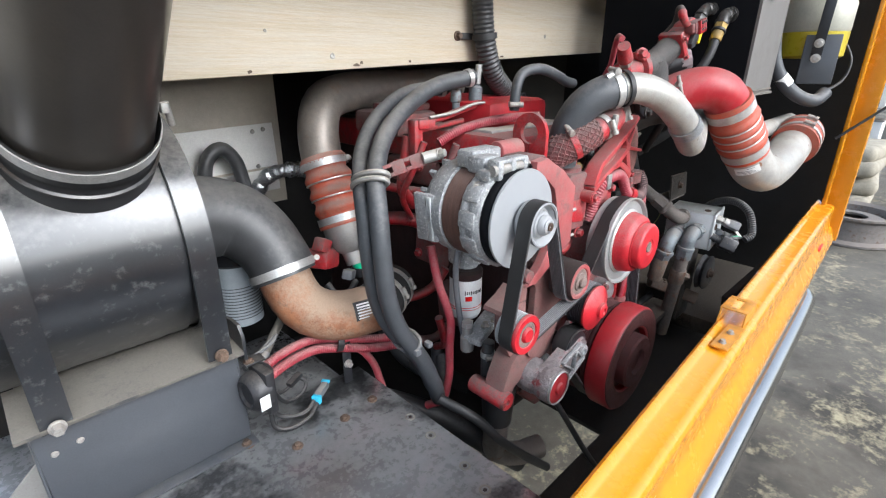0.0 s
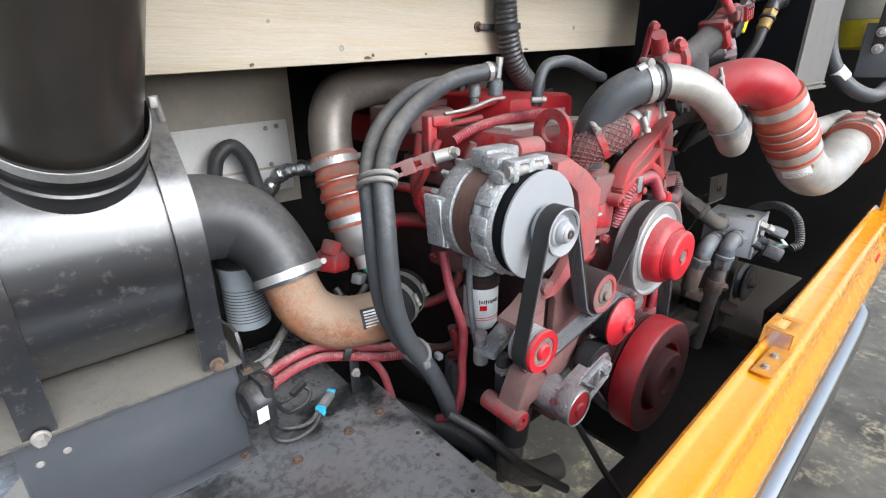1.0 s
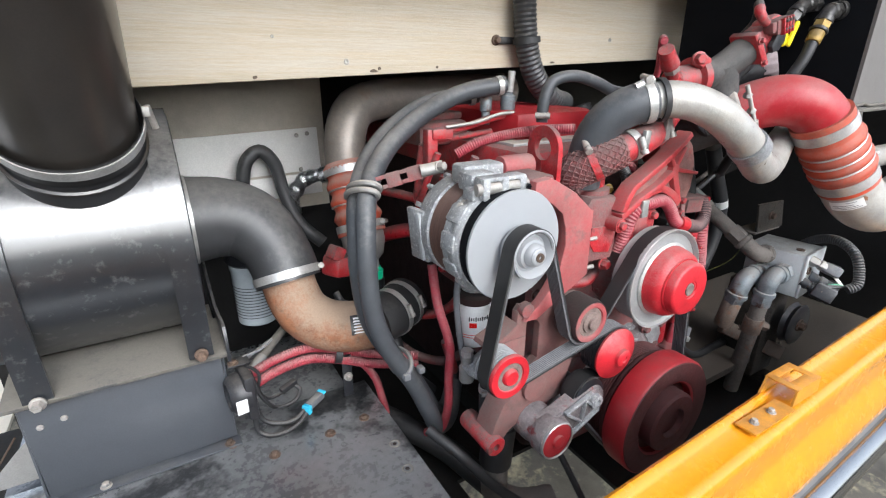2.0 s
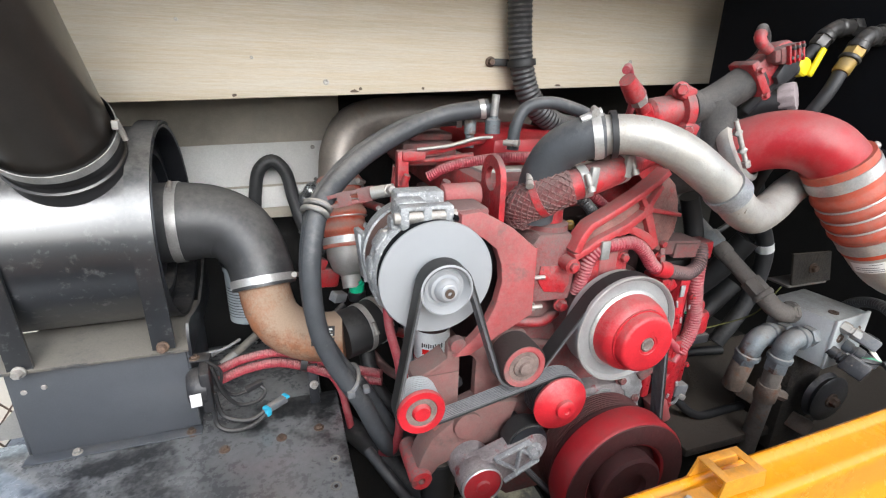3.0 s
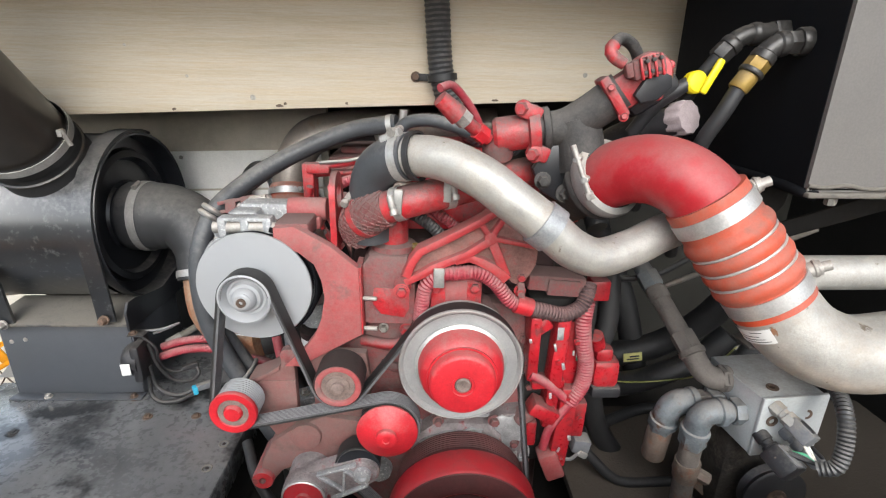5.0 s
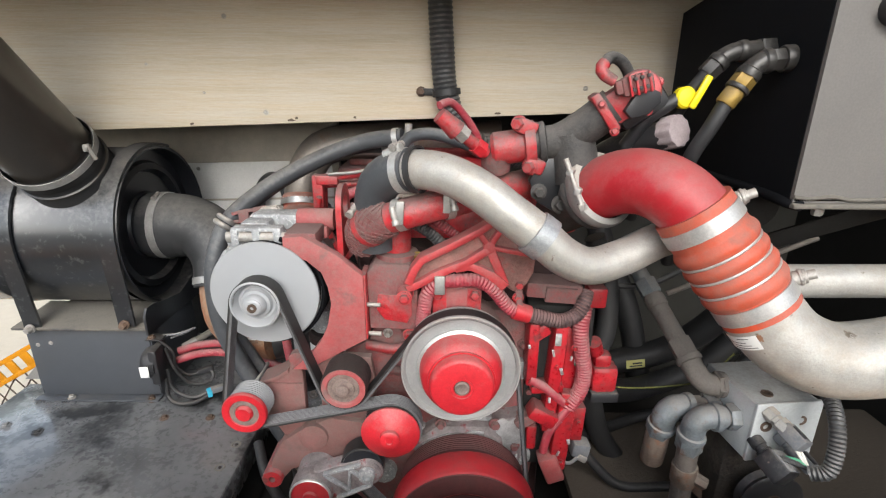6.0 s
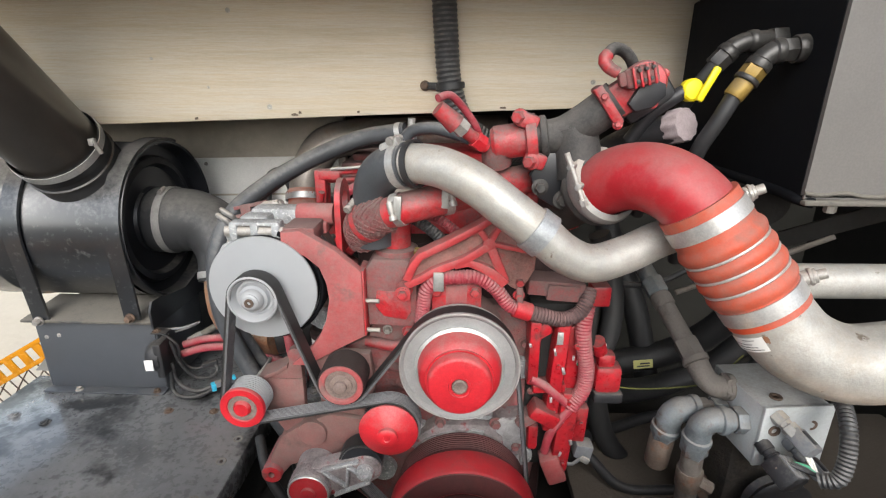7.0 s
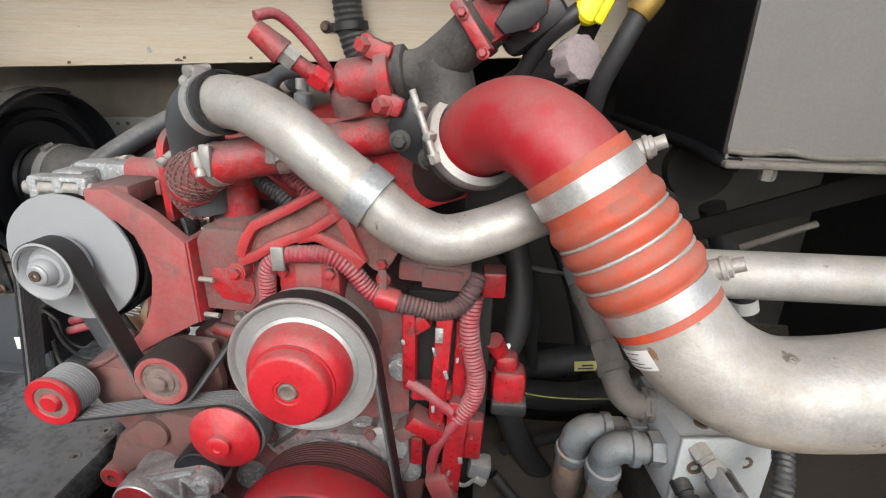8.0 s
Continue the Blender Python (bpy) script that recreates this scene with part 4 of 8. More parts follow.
# ---- hoses at the back ----
def make_back():
    h = thing("looped_hose", "black rubber hose looping up in front of the white sheet", "hose", (0.42, 1.2, 1.24))
    part("hose", tube(nb(), [(0.368, 1.145, 1.236), (0.376, 1.145, 1.332), (0.393, 1.145, 1.395), (0.424, 1.145, 1.414), (0.452, 1.145, 1.385), (0.467, 1.14, 1.313), (0.491, 1.12, 1.236), (0.54, 1.10, 1.18)], 0.0158), M_RUBBER_GREY, h)
    f = thing("foil_conduit", "crinkled foil-wrapped conduit beside the looped hose", "conduit", (0.50, 1.12, 1.25))
    line = spline([(0.487, 1.15, 1.22), (0.492, 1.14, 1.30), (0.515, 1.11, 1.345), (0.56, 1.06, 1.36), (0.60, 1.02, 1.355)], 0.006)
    rng = random.Random(4)
    part("wrap", sweep(nb(), line, [0.0165 + rng.uniform(-0.0035, 0.0035) for _ in line], 14), M_FOIL, f)
    p = thing("rear_charge_pipe", "dusty grey charge-air pipe with a ribbed red silicone boot", "pipe", (0.57, 0.93, 1.2))
    part("pipe", tube(nb(), [(1.05, 1.02, 1.54), (0.80, 1.02, 1.535), (0.68, 1.01, 1.53), (0.606, 0.99, 1.512), (0.572, 0.965, 1.465), (0.562, 0.945, 1.405), (0.563, 0.93, 1.36)], 0.044, 32), M_REARPIPE, p)
    a, b = V(0.562, 0.945, 1.405), V(0.566, 0.885, 1.262)
    line = spline([a, b], 0.003)
    n = len(line) - 1
    boot = part("boot", sweep(nb(), line, [0.0485 + 0.0035 * math.sin(2 * math.pi * 4.5 * i / n - 0.8) for i in range(n + 1)], 36), M_BOOT_OLD, p, "dusty red ribbed silicone boot")
    d = (b - a).normalized()
    for k in (0.12, 0.90):
        band(p, a.lerp(b, k), d, 0.0505, 0.015, (1, -0.8, 0.2))
    for k in (0.36, 0.58):
        part("ring", lathe(nb(), a.lerp(b, k), d, [(0.048, -0.002), (0.0515, -0.001), (0.0515, 0.001), (0.048, 0.002)], 32, closed=False), M_STEEL, boot)
    part("outlet", lathe(nb(), b, d, [(0.046, -0.01), (0.046, 0.02), (0.036, 0.05), (0.022, 0.062), (0.02, 0.09)], 30), M_TIN, p)
    c = thing("sender_cap", "green-topped sender cap under the silicone boot", "cap", (0.575, 0.85, 1.16))
    part("cap", lathe(nb(), (0.578, 0.85, 1.17), (0, 0, 1), [(0.016, 0), (0.017, 0.018), (0.012, 0.02), (0.012, 0.026)], 18), M_GREEN, c)
    part("collar", lathe(nb(), (0.578, 0.85, 1.15), (0, 0, 1), [(0.019, 0), (0.019, 0.02)], 18), M_PLASTIC, c)
    u = thing("turbo_actuator", "dusty red actuator with a grey plug behind the hoses", "actuator", (0.50, 0.87, 1.16))
    bm = block(nb(), (0.51, 0.885, 1.20), (0.06, 0.05, 0.045), 0.008, turned(0, 15, 30))
    block(bm, (0.50, 0.87, 1.235), (0.03, 0.03, 0.03), 0.005, turned(0, 30, 20))
    part("housing", bm, M_RED, u)
    part("plug", block(nb(), (0.535, 0.83, 1.17), (0.035, 0.022, 0.022), 0.004, turned(10, 20, 40)), M_PLASTIC_GREY, u)
    part("wire", tube(nb(), [(0.48, 0.83, 1.165), (0.49, 0.815, 1.145), (0.52, 0.81, 1.14), (0.545, 0.82, 1.155)], 0.007), M_WIRE, u)


make_back()


def make_coolant_hoses():
    pts = [[(0.826, 0.745, 1.567), (0.74, 0.765, 1.552), (0.64, 0.752, 1.513), (0.555, 0.715, 1.466), (0.497, 0.664, 1.412), (0.476, 0.632, 1.345), (0.472, 0.622, 1.27), (0.480, 0.622, 1.20), (0.505, 0.622, 1.13), (0.545, 0.61, 1.055), (0.573, 0.605, 0.985), (0.602, 0.62, 0.928), (0.645, 0.65, 0.915), (0.69, 0.70, 0.95)],
           [(0.80, 0.80, 1.545), (0.71, 0.825, 1.535), (0.62, 0.805, 1.50), (0.54, 0.755, 1.452), (0.490, 0.698, 1.40), (0.473, 0.668, 1.335), (0.470, 0.657, 1.26), (0.480, 0.657, 1.19), (0.510, 0.66, 1.12), (0.556, 0.65, 1.05), (0.592, 0.648, 0.98), (0.622, 0.66, 0.925), (0.665, 0.69, 0.915), (0.71, 0.74, 0.95)]]
    for k, run in enumerate(pts):
        h = thing("coolant_hose", "thick dusty black rubber hose arching over the engine", "hose", (0.5, 0.65, 1.0), "arched hoses")
        part("hose", tube(nb(), run, 0.0165 if k == 0 else 0.0155, 20, 0.01), M_RUBBER_BLUE, h)
        e0, e1 = V(*run[0]), V(*run[1])
        part("end_clip", ring_band(nb(), e0.lerp(e1, 0.14), e1 - e0, 0.0172, 0.010, 0.0015), M_STEEL, h, "bright spring clip")
    t = thing("zip_tie", "grey cable tie binding the two arched hoses", "cable tie", (0.483, 0.66, 1.42), "hose ties")
    bm = nb()
    line = []
    d = V(-0.5, -0.42, -0.75).normalized()
    c0 = V(0.4905, 0.672, 1.408)
    u = V(0, 1, 0.1)
    u = (u - d * u.dot(d)).normalized()
    w = d.cross(u)
    for off in (-0.006, 0.006):
        line = [c0 + d * off + u * (0.036 * math.cos(a)) + w * (0.0185 * math.sin(a)) for a in (2 * math.pi * i / 32 for i in range(33))]
        sweep(bm, line, 0.0048, 8, False)
    part("tie", bm, M_TIN, t)
    t = thing("zip_tie", "grey cable tie with knobbly ends low on the arched hoses", "cable tie", (0.535, 0.62, 1.09), "hose ties")
    bm = nb()
    line = [V(0.530, 0.637, 1.094) + V(0.7, -0.1, -0.7).normalized().cross(V(0, 1, 0)) * (0.02 * math.sin(a)) + V(0, 1, 0) * (0.038 * math.cos(a)) for a in (2 * math.pi * i / 32 for i in range(33))]
    sweep(bm, line, 0.004, 8, False)
    block(bm, (0.525, 0.60, 1.085), (0.014, 0.012, 0.014), 0.003)
    block(bm, (0.552, 0.598, 1.092), (0.012, 0.016, 0.012), 0.003)
    part("tie", bm, M_PLASTIC_GREY, t)
    f = thing("hose_fitting", "steel hose fitting with a bright spring clip on the valve cover", "fitting", (0.835, 0.745, 1.49))
    bm = lathe(nb(), (0.838, 0.748, 1.49), (0, 0, 1), [(0.011, 0), (0.011, 0.022), (0.015, 0.024), (0.015, 0.055), (0.010, 0.058), (0.010, 0.085)], 12)
    lathe(bm, (0.800, 0.77, 1.49), (0, 0, 1), [(0.009, 0), (0.009, 0.025), (0.012, 0.027), (0.012, 0.05), (0.008, 0.055)], 12)
    part("body", bm, M_FITTING, f)
    part("clip", tube(nb(), [(0.836, 0.742, 1.553), (0.839, 0.740, 1.592)], 0.0075, 10), M_STEEL, f)
    c = thing("vertical_conduit", "large black corrugated conduit dropping down the plywood panel", "conduit", (0.90, 0.79, 1.55))
    part("conduit", corrugated(nb(), [(0.888, 0.795, 2.20), (0.893, 0.795, 1.95), (0.902, 0.793, 1.75), (0.913, 0.790, 1.645), (0.94, 0.79, 1.58), (1.0, 0.80, 1.535), (1.07, 0.83, 1.52)], 0.0245, 0.009, 0.0022, 24), M_RUBBER_GREY, c)
    clip = part("clip", ring_band(nb(), (0.912, 0.790, 1.650), (0.12, -0.03, -1), 0.0255, 0.012, 0.003), M_RUBBER, c)
    part("clip_bolt", hexbolt(nb(), (0.860, 0.826, 1.651), (0, -1, 0), 0.007, 0.012), M_RUSTBOLT, clip)
    part("clip_tab", bar(nb(), (0.858, 0.824, 1.651), (0.900, 0.815, 1.650), 0.014, 0.003), M_RUBBER, clip)
    h = thing("breather_hose", "slim black hose from the valve cover to the rear", "hose", (0.95, 0.70, 1.5))
    part("hose", tube(nb(), [(0.824, 0.629, 1.505), (0.828, 0.630, 1.545), (0.846, 0.630, 1.575), (0.884, 0.618, 1.584), (0.93, 0.612, 1.574), (0.975, 0.61, 1.558), (1.02, 0.62, 1.552)], 0.0105), M_RUBBER_BLUE, h)
    band(h, (0.824, 0.629, 1.518), (0, 0, 1), 0.011, 0.010, (-1, -1, 0))


make_coolant_hoses()


# ---- engine ----
FRONT = (0, -1, 0)


def make_engine():
    e = thing("diesel_engine", "dusty red six-cylinder diesel engine seen from its pulley end", "engine", (0.92, 0.9, 0.85))
    part("block", block(nb(), (0.93, 0.93, 1.13), (0.34, 0.78, 0.56), 0.02), M_SHADED_GRIME_RED, e, "engine block, its grimy red darkened for the shade behind the parts")
    bm = nb()
    prism(bm, [(0.74, 0.92), (0.74, 1.10), (0.735, 1.16), (0.74, 1.23), (0.78, 1.25), (0.80, 1.30), (1.02, 1.31), (1.07, 1.26), (1.09, 1.10), (1.07, 0.94), (1.0, 0.86), (0.80, 0.86)], 0.505, 0.545, 0.008)
    part("front_cover", bm, M_RED_DUSTY, e, "dusty maroon front gear cover")
    for x, z, r in ((0.86, 1.06, 0.03), (1.04, 1.20, 0.02), (1.05, 1.02, 0.022), (0.80, 0.98, 0.025), (0.985, 1.08, 0.028)):
        part("cover_boss", lathe(nb(), (x, 0.507, z), FRONT, [(r, 0), (r * 0.9, 0.014), (r * 0.5, 0.016)], 20), M_ALU, e)
    part("patch_casting", prism(nb(), [(0.85, 1.06), (0.90, 1.10), (0.99, 1.098), (1.01, 1.115), (1.052, 1.122), (1.056, 1.05), (1.04, 1.005), (1.02, 0.98), (0.96, 1.0), (0.88, 1.0)], 0.475, 0.506, 0.006), M_ALU_RED, e, "peeling red casting with bare aluminium showing")
    part("head", block(nb(), (0.90, 0.95, 1.425), (0.30, 0.74, 0.075), 0.01), M_RED, e)
    vc = part("valve_cover", block(nb(), (0.915, 0.98, 1.488), (0.21, 0.60, 0.062), 0.016), M_DAMPER, e, "red valve cover")
    part("cover_flange", block(nb(), (0.905, 0.97, 1.463), (0.26, 0.65, 0.010), 0.002), M_TIN, vc)
    bm = nb()
    block(bm, (0.735, 0.90, 1.47), (0.12, 0.16, 0.05), 0.012)
    block(bm, (0.745, 0.89, 1.503), (0.09, 0.10, 0.016), 0.005)
    part("intake_cover", bm, M_RED_DUSTY, e)
    bm = nb()
    block(bm, (0.655, 0.74, 1.455), (0.022, 0.022, 0.075), 0.004)
    block(bm, (0.675, 0.735, 1.483), (0.045, 0.02, 0.02), 0.004)
    tube(bm, [(0.66, 0.735, 1.487), (0.72, 0.732, 1.492), (0.78, 0.728, 1.505), (0.825, 0.725, 1.512)], 0.007)
    tube(bm, [(0.66, 0.75, 1.468), (0.72, 0.75, 1.472), (0.80, 0.75, 1.478)], 0.006)
    part("fuel_rail", bm, M_RED, e, "red fuel rail with a grimy silver pipe")
    part("fuel_pipe", tube(nb(), [(0.68, 0.725, 1.495), (0.74, 0.715, 1.502), (0.79, 0.71, 1.515), (0.82, 0.705, 1.517)], 0.0032), M_TIN, e)
    part("loom_sleeve", corrugated(nb(), [(0.70, 0.72, 1.445), (0.735, 0.705, 1.465), (0.79, 0.69, 1.478), (0.85, 0.66, 1.487), (0.90, 0.62, 1.49)], 0.010, 0.0045, 0.001), M_HOSE_RED, e)
    # thermostat housing and its neck
    bm = prism(nb(), [(0.790, 1.290), (0.862, 1.288), (0.868, 1.31), (0.868, 1.385), (0.855, 1.400), (0.800, 1.402), (0.788, 1.385)], 0.470, 0.56, 0.005)
    lathe(bm, (0.833, 0.510, 1.395), (0, 0, 1), [(0.034, 0), (0.034, 0.014), (0.025, 0.018)], 24)
    th = part("thermostat_housing", bm, M_RED_DUSTY, e)
    part("bare_patch", prism(nb(), [(0.805, 1.352), (0.842, 1.350), (0.858, 1.343), (0.858, 1.315), (0.850, 1.302), (0.815, 1.308), (0.803, 1.325)], 0.4675, 0.4705, 0.001), M_RED, th, "bright red bare patch")
    part("neck", lathe(nb(), (0.833, 0.508, 1.405), (0, 0, 1), [(0.023, 0), (0.023, 0.045), (0.026, 0.047), (0.026, 0.065)], 28), M_RED, e)
    bm = nb()
    hexbolt(bm, (0.850, 0.470, 1.354), FRONT, 0.009, 0.012, 1.3)
    part("bracket_bolt", bm, M_RED, e)
    part("bracket_bolt", hexbolt(nb(), (0.854, 0.480, 1.276), FRONT, 0.009, 0.014, 1.3), M_RED, e)
    for x, z in ((0.79, 1.335), (0.79, 1.285)):
        part("stud", tube(nb(), [(x - 0.008, 0.466, z), (x + 0.020, 0.462, z + 0.001)], 0.0035, 8), M_BOLT, e)
    # ribbed bracket
    bm = nb()
    Y0, Y1 = 0.448, 0.476

    def strip(run, w0, w1):
        """The outline of a bent strip along run, w0 wide at its start and w1 at its end."""
        left, right = [], []
        for i, p in enumerate(run):
            q0, q1 = Vector(run[max(i - 1, 0)]), Vector(run[min(i + 1, len(run) - 1)])
            d = (q1 - q0).normalized()
            w = (w0 + (w1 - w0) * i / (len(run) - 1)) / 2
            left.append((p[0] - d.y * w, p[1] + d.x * w))
            right.append((p[0] + d.y * w, p[1] - d.x * w))
        return left + right[::-1]

    node = (0.975, 1.435)
    upper = [(0.854, 1.375), (0.864, 1.399), (0.875, 1.414), (0.920, 1.437), (0.961, 1.460), (0.985, 1.477), (1.004, 1.493)]
    lower = [(0.852, 1.367), (0.874, 1.377), (0.892, 1.389), (0.920, 1.401), (0.940, 1.409), (0.954, 1.418), (0.975, 1.432)]
    arch = [(0.925, 1.400), (0.946, 1.405), (0.963, 1.399), (0.980, 1.390), (0.994, 1.379), (1.002, 1.371)]
    prism(bm, strip(upper, 0.013, 0.010), Y0, Y1, 0.003)
    prism(bm, strip(lower, 0.012, 0.013), Y0 + 0.0006, Y1, 0.003)
    prism(bm, strip(arch, 0.012, 0.016), Y0 + 0.0012, Y1, 0.003)
    for k, (q, w) in enumerate((((0.957, 1.461), 0.008), ((0.997, 1.471), 0.008), ((1.044, 1.421), 0.006), ((1.001, 1.376), 0.013))):
        prism(bm, strip([node, ((node[0] + q[0]) / 2, (node[1] + q[1]) / 2), q], w + 0.002, w), Y0 + 0.0018 + 0.0005 * k, Y1, 0.0025)
    lathe(bm, (node[0], Y1, node[1]), FRONT, [(0.010, 0), (0.009, Y1 - Y0 - 0.002), (0.006, Y1 - Y0 - 0.001)], 14)
    lathe(bm, (0.848, Y1, 1.355), FRONT, [(0.0125, 0), (0.012, Y1 - Y0 + 0.001)], 18)
    part("ribbed_bracket", bm, M_RIB, e, "red ribbed casting round dust-filled pockets")
    part("bracket_web", prism(nb(), [(0.856, 1.373), (0.865, 1.398), (0.878, 1.411), (0.920, 1.435), (0.961, 1.458), (0.985, 1.476), (1.009, 1.488), (1.030, 1.470), (1.041, 1.445), (1.047, 1.416), (1.045, 1.391), (1.036, 1.373), (1.022, 1.358), (1.011, 1.363), (1.000, 1.374), (0.980, 1.391), (0.958, 1.401), (0.920, 1.401), (0.891, 1.388), (0.874, 1.377)], 0.461, 0.485, 0.003), M_POCKET, e, "dust-caked pocket floor")
    part("boss_bolt", hexbolt(nb(), (0.848, Y0 - 0.0005, 1.355), FRONT, 0.0075, 0.009, 1.3), M_RED, e)
    for x, z in ((1.024, 1.372), (1.024, 1.350)):
        part("boss_bolt", hexbolt(nb(), (x, 0.464, z), FRONT, 0.0065, 0.010, 1.4), M_RED, e)
    # small red block under the sleeve
    bm = block(nb(), (0.929, 0.492, 1.335), (0.078, 0.045, 0.062), 0.004)
    sb = part("sensor_block", bm, M_RED, e)
    for x in (0.899, 0.957):
        part("block_bolt", hexbolt(nb(), (x, 0.470, 1.352), FRONT, 0.0075, 0.010, 1.3), M_RED, sb)
    part("block_web", block(nb(), (0.929, 0.474, 1.338), (0.034, 0.012, 0.05), 0.003), M_PINK, sb)
    bm = block(nb(), (1.085, 0.505, 1.352), (0.09, 0.05, 0.026), 0.004, turned(0, 4, 0))
    block(bm, (1.095, 0.482, 1.347), (0.05, 0.012, 0.026), 0.002, turned(0, 4, 0))
    part("side_rail", bm, M_RED_DUSTY, e, "red rail under brown dust")
    part("mount_arm", prism(nb(), [(0.98, 1.50), (1.06, 1.53), (1.13, 1.50), (1.12, 1.44), (1.06, 1.42)], 0.52, 0.58, 0.006), M_RED, e)
    # fan hub support behind the pulley and lower casting
    part("pump_body", lathe(nb(), (0.935, 0.52, 1.252), FRONT, [(0.08, 0), (0.078, 0.02), (0.05, 0.05), (0.05, 0.075)], 36), M_RED_DUSTY, e)
    slot = [(0.677, 1.190), (0.6765, 1.127), (0.690, 1.131), (0.704, 1.140), (0.7045, 1.203), (0.699, 1.212), (0.681, 1.222), (0.677, 1.216), (0.677, 1.1905)]
    plate = [(0.603, 1.1905), (0.634, 1.203), (0.656, 1.217), (0.657, 1.238), (0.664, 1.246), (0.700, 1.240), (0.735, 1.244), (0.790, 1.240), (0.797, 1.180), (0.790, 1.125), (0.772, 1.112), (0.770, 1.072), (0.690, 1.070), (0.640, 1.080), (0.604, 1.140), (0.603, 1.190)]
    part("accessory_plate", prism(nb(), plate + slot, 0.466, 0.480, 0.002), M_ARM, e, "faded red slotted accessory plate")
    part("plate_flange", prism(nb(), [(0.600, 1.186), (0.603, 1.193), (0.634, 1.206), (0.655, 1.220), (0.655, 1.212), (0.634, 1.198), (0.604, 1.184)], 0.462, 0.505, 0.002), M_ARM, e, "folded top edge of the plate")
    part("plate_boss", lathe(nb(), (0.671, 0.470, 1.240), FRONT, [(0.013, 0), (0.012, 0.012), (0.006, 0.013)], 18), M_RED_DUSTY, e)
    part("pipe_stub", tube(nb(), [(0.78, 0.50, 1.245), (0.83, 0.49, 1.243), (0.86, 0.50, 1.25)], 0.009), M_RED, e)
    bm = prism(nb(), [(0.600, 1.000), (0.625, 0.995), (0.645, 1.02), (0.70, 1.04), (0.76, 1.05), (0.78, 1.12), (0.72, 1.13), (0.675, 1.112), (0.632, 1.080), (0.614, 1.045)], 0.455, 0.50, 0.006)
    lathe(bm, (0.690, 0.46, 1.095), FRONT, [(0.026, -0.03), (0.024, 0.012), (0.016, 0.014)], 20)
    arm = part("lower_arm", bm, M_ARM, e, "faded red cast tensioner arm bracket")
    part("arm_boss", lathe(nb(), (0.612, 0.458, 1.008), FRONT, [(0.017, -0.075), (0.018, -0.070), (0.018, 0.010), (0.0165, 0.012), (0.006, 0.012), (0.006, 0.0), (0, 0)], 24), M_RED, arm, "red cylindrical boss")
    lift, cy, cz = nb(), 0.530, 1.478
    outline = [(cy + 0.036 * math.cos(k), cz + 0.036 * math.sin(k)) for k in (math.pi * i / 12 for i in range(13))] + [(cy - 0.036, 1.40), (cy - 0.001, 1.40)]
    hole = [(cy + 0.019 * math.cos(k), cz + 0.019 * math.sin(k)) for k in (-math.pi / 2 - 0.05 - (2 * math.pi - 0.1) * i / 20 for i in range(21))]
    extrude_x(lift, outline + hole + [(cy + 0.001, 1.40), (cy + 0.036, 1.40)], 0.741, 0.750)
    part("lifting_eye", lift, M_RED, e, "red lifting eye")
    part("hidden_sleeve", corrugated(nb(), [(0.845, 0.515, 1.462), (0.872, 0.500, 1.452), (0.895, 0.495, 1.436), (0.915, 0.500, 1.412), (0.93, 0.515, 1.385)], 0.0095, 0.0045, 0.0012), M_RUBBER_GREY, e, "dark corrugated sleeve")
    part("hidden_sleeve", corrugated(nb(), [(0.865, 0.525, 1.470), (0.90, 0.512, 1.455), (0.935, 0.507, 1.43), (0.965, 0.51, 1.405)], 0.0085, 0.0045, 0.0012), M_HOSE_RED, e, "dusty red corrugated sleeve")
    part("drain_plug", hexbolt(nb(), (0.868, 0.50, 1.405), (-0.3, -1, -0.2), 0.0065, 0.010, 1.3), M_BRASS, e, "small brass plug")
    for x, z, r in ((0.727, 1.235, 0.007), (0.782, 1.135, 0.007), (0.852, 1.085, 0.008), (0.905, 1.105, 0.007), (1.00, 1.105, 0.008), (1.035, 1.06, 0.007), (1.06, 1.155, 0.007), (0.80, 1.045, 0.008), (0.73, 0.945, 0.008), (0.875, 1.215, 0.007), (1.045, 1.245, 0.007), (0.815, 1.265, 0.006), (0.765, 1.262, 0.006)):
        part("cover_bolt", hexbolt(nb(), (x, 0.506 if not 1.0 < z < 1.11 or x < 0.84 else 0.476, z), FRONT, r, 0.011, 1.4), M_RED_DUSTY if r > 0.0065 else M_BOLT, e)
    part("spacer_tube", tube(nb(), [(0.81, 0.50, 1.20), (0.845, 0.492, 1.196), (0.875, 0.50, 1.185)], 0.008), M_RED_DUSTY, e)
    part("cast_web", prism(nb(), [(0.735, 1.088), (0.80, 1.10), (0.846, 1.092), (0.856, 1.072), (0.82, 1.05), (0.75, 1.055)], 0.478, 0.51, 0.006), M_RED_DUSTY, e)
    part("cast_boss", lathe(nb(), (0.700, 0.49, 1.108), FRONT, [(0.022, 0), (0.021, 0.022), (0.015, 0.026), (0.010, 0.026)], 20), M_RED_DUSTY, e)
    part("cast_boss", lathe(nb(), (0.742, 0.49, 1.100), FRONT, [(0.019, 0), (0.018, 0.018), (0.012, 0.021), (0, 0.021)], 20), M_RED_DUSTY, e)
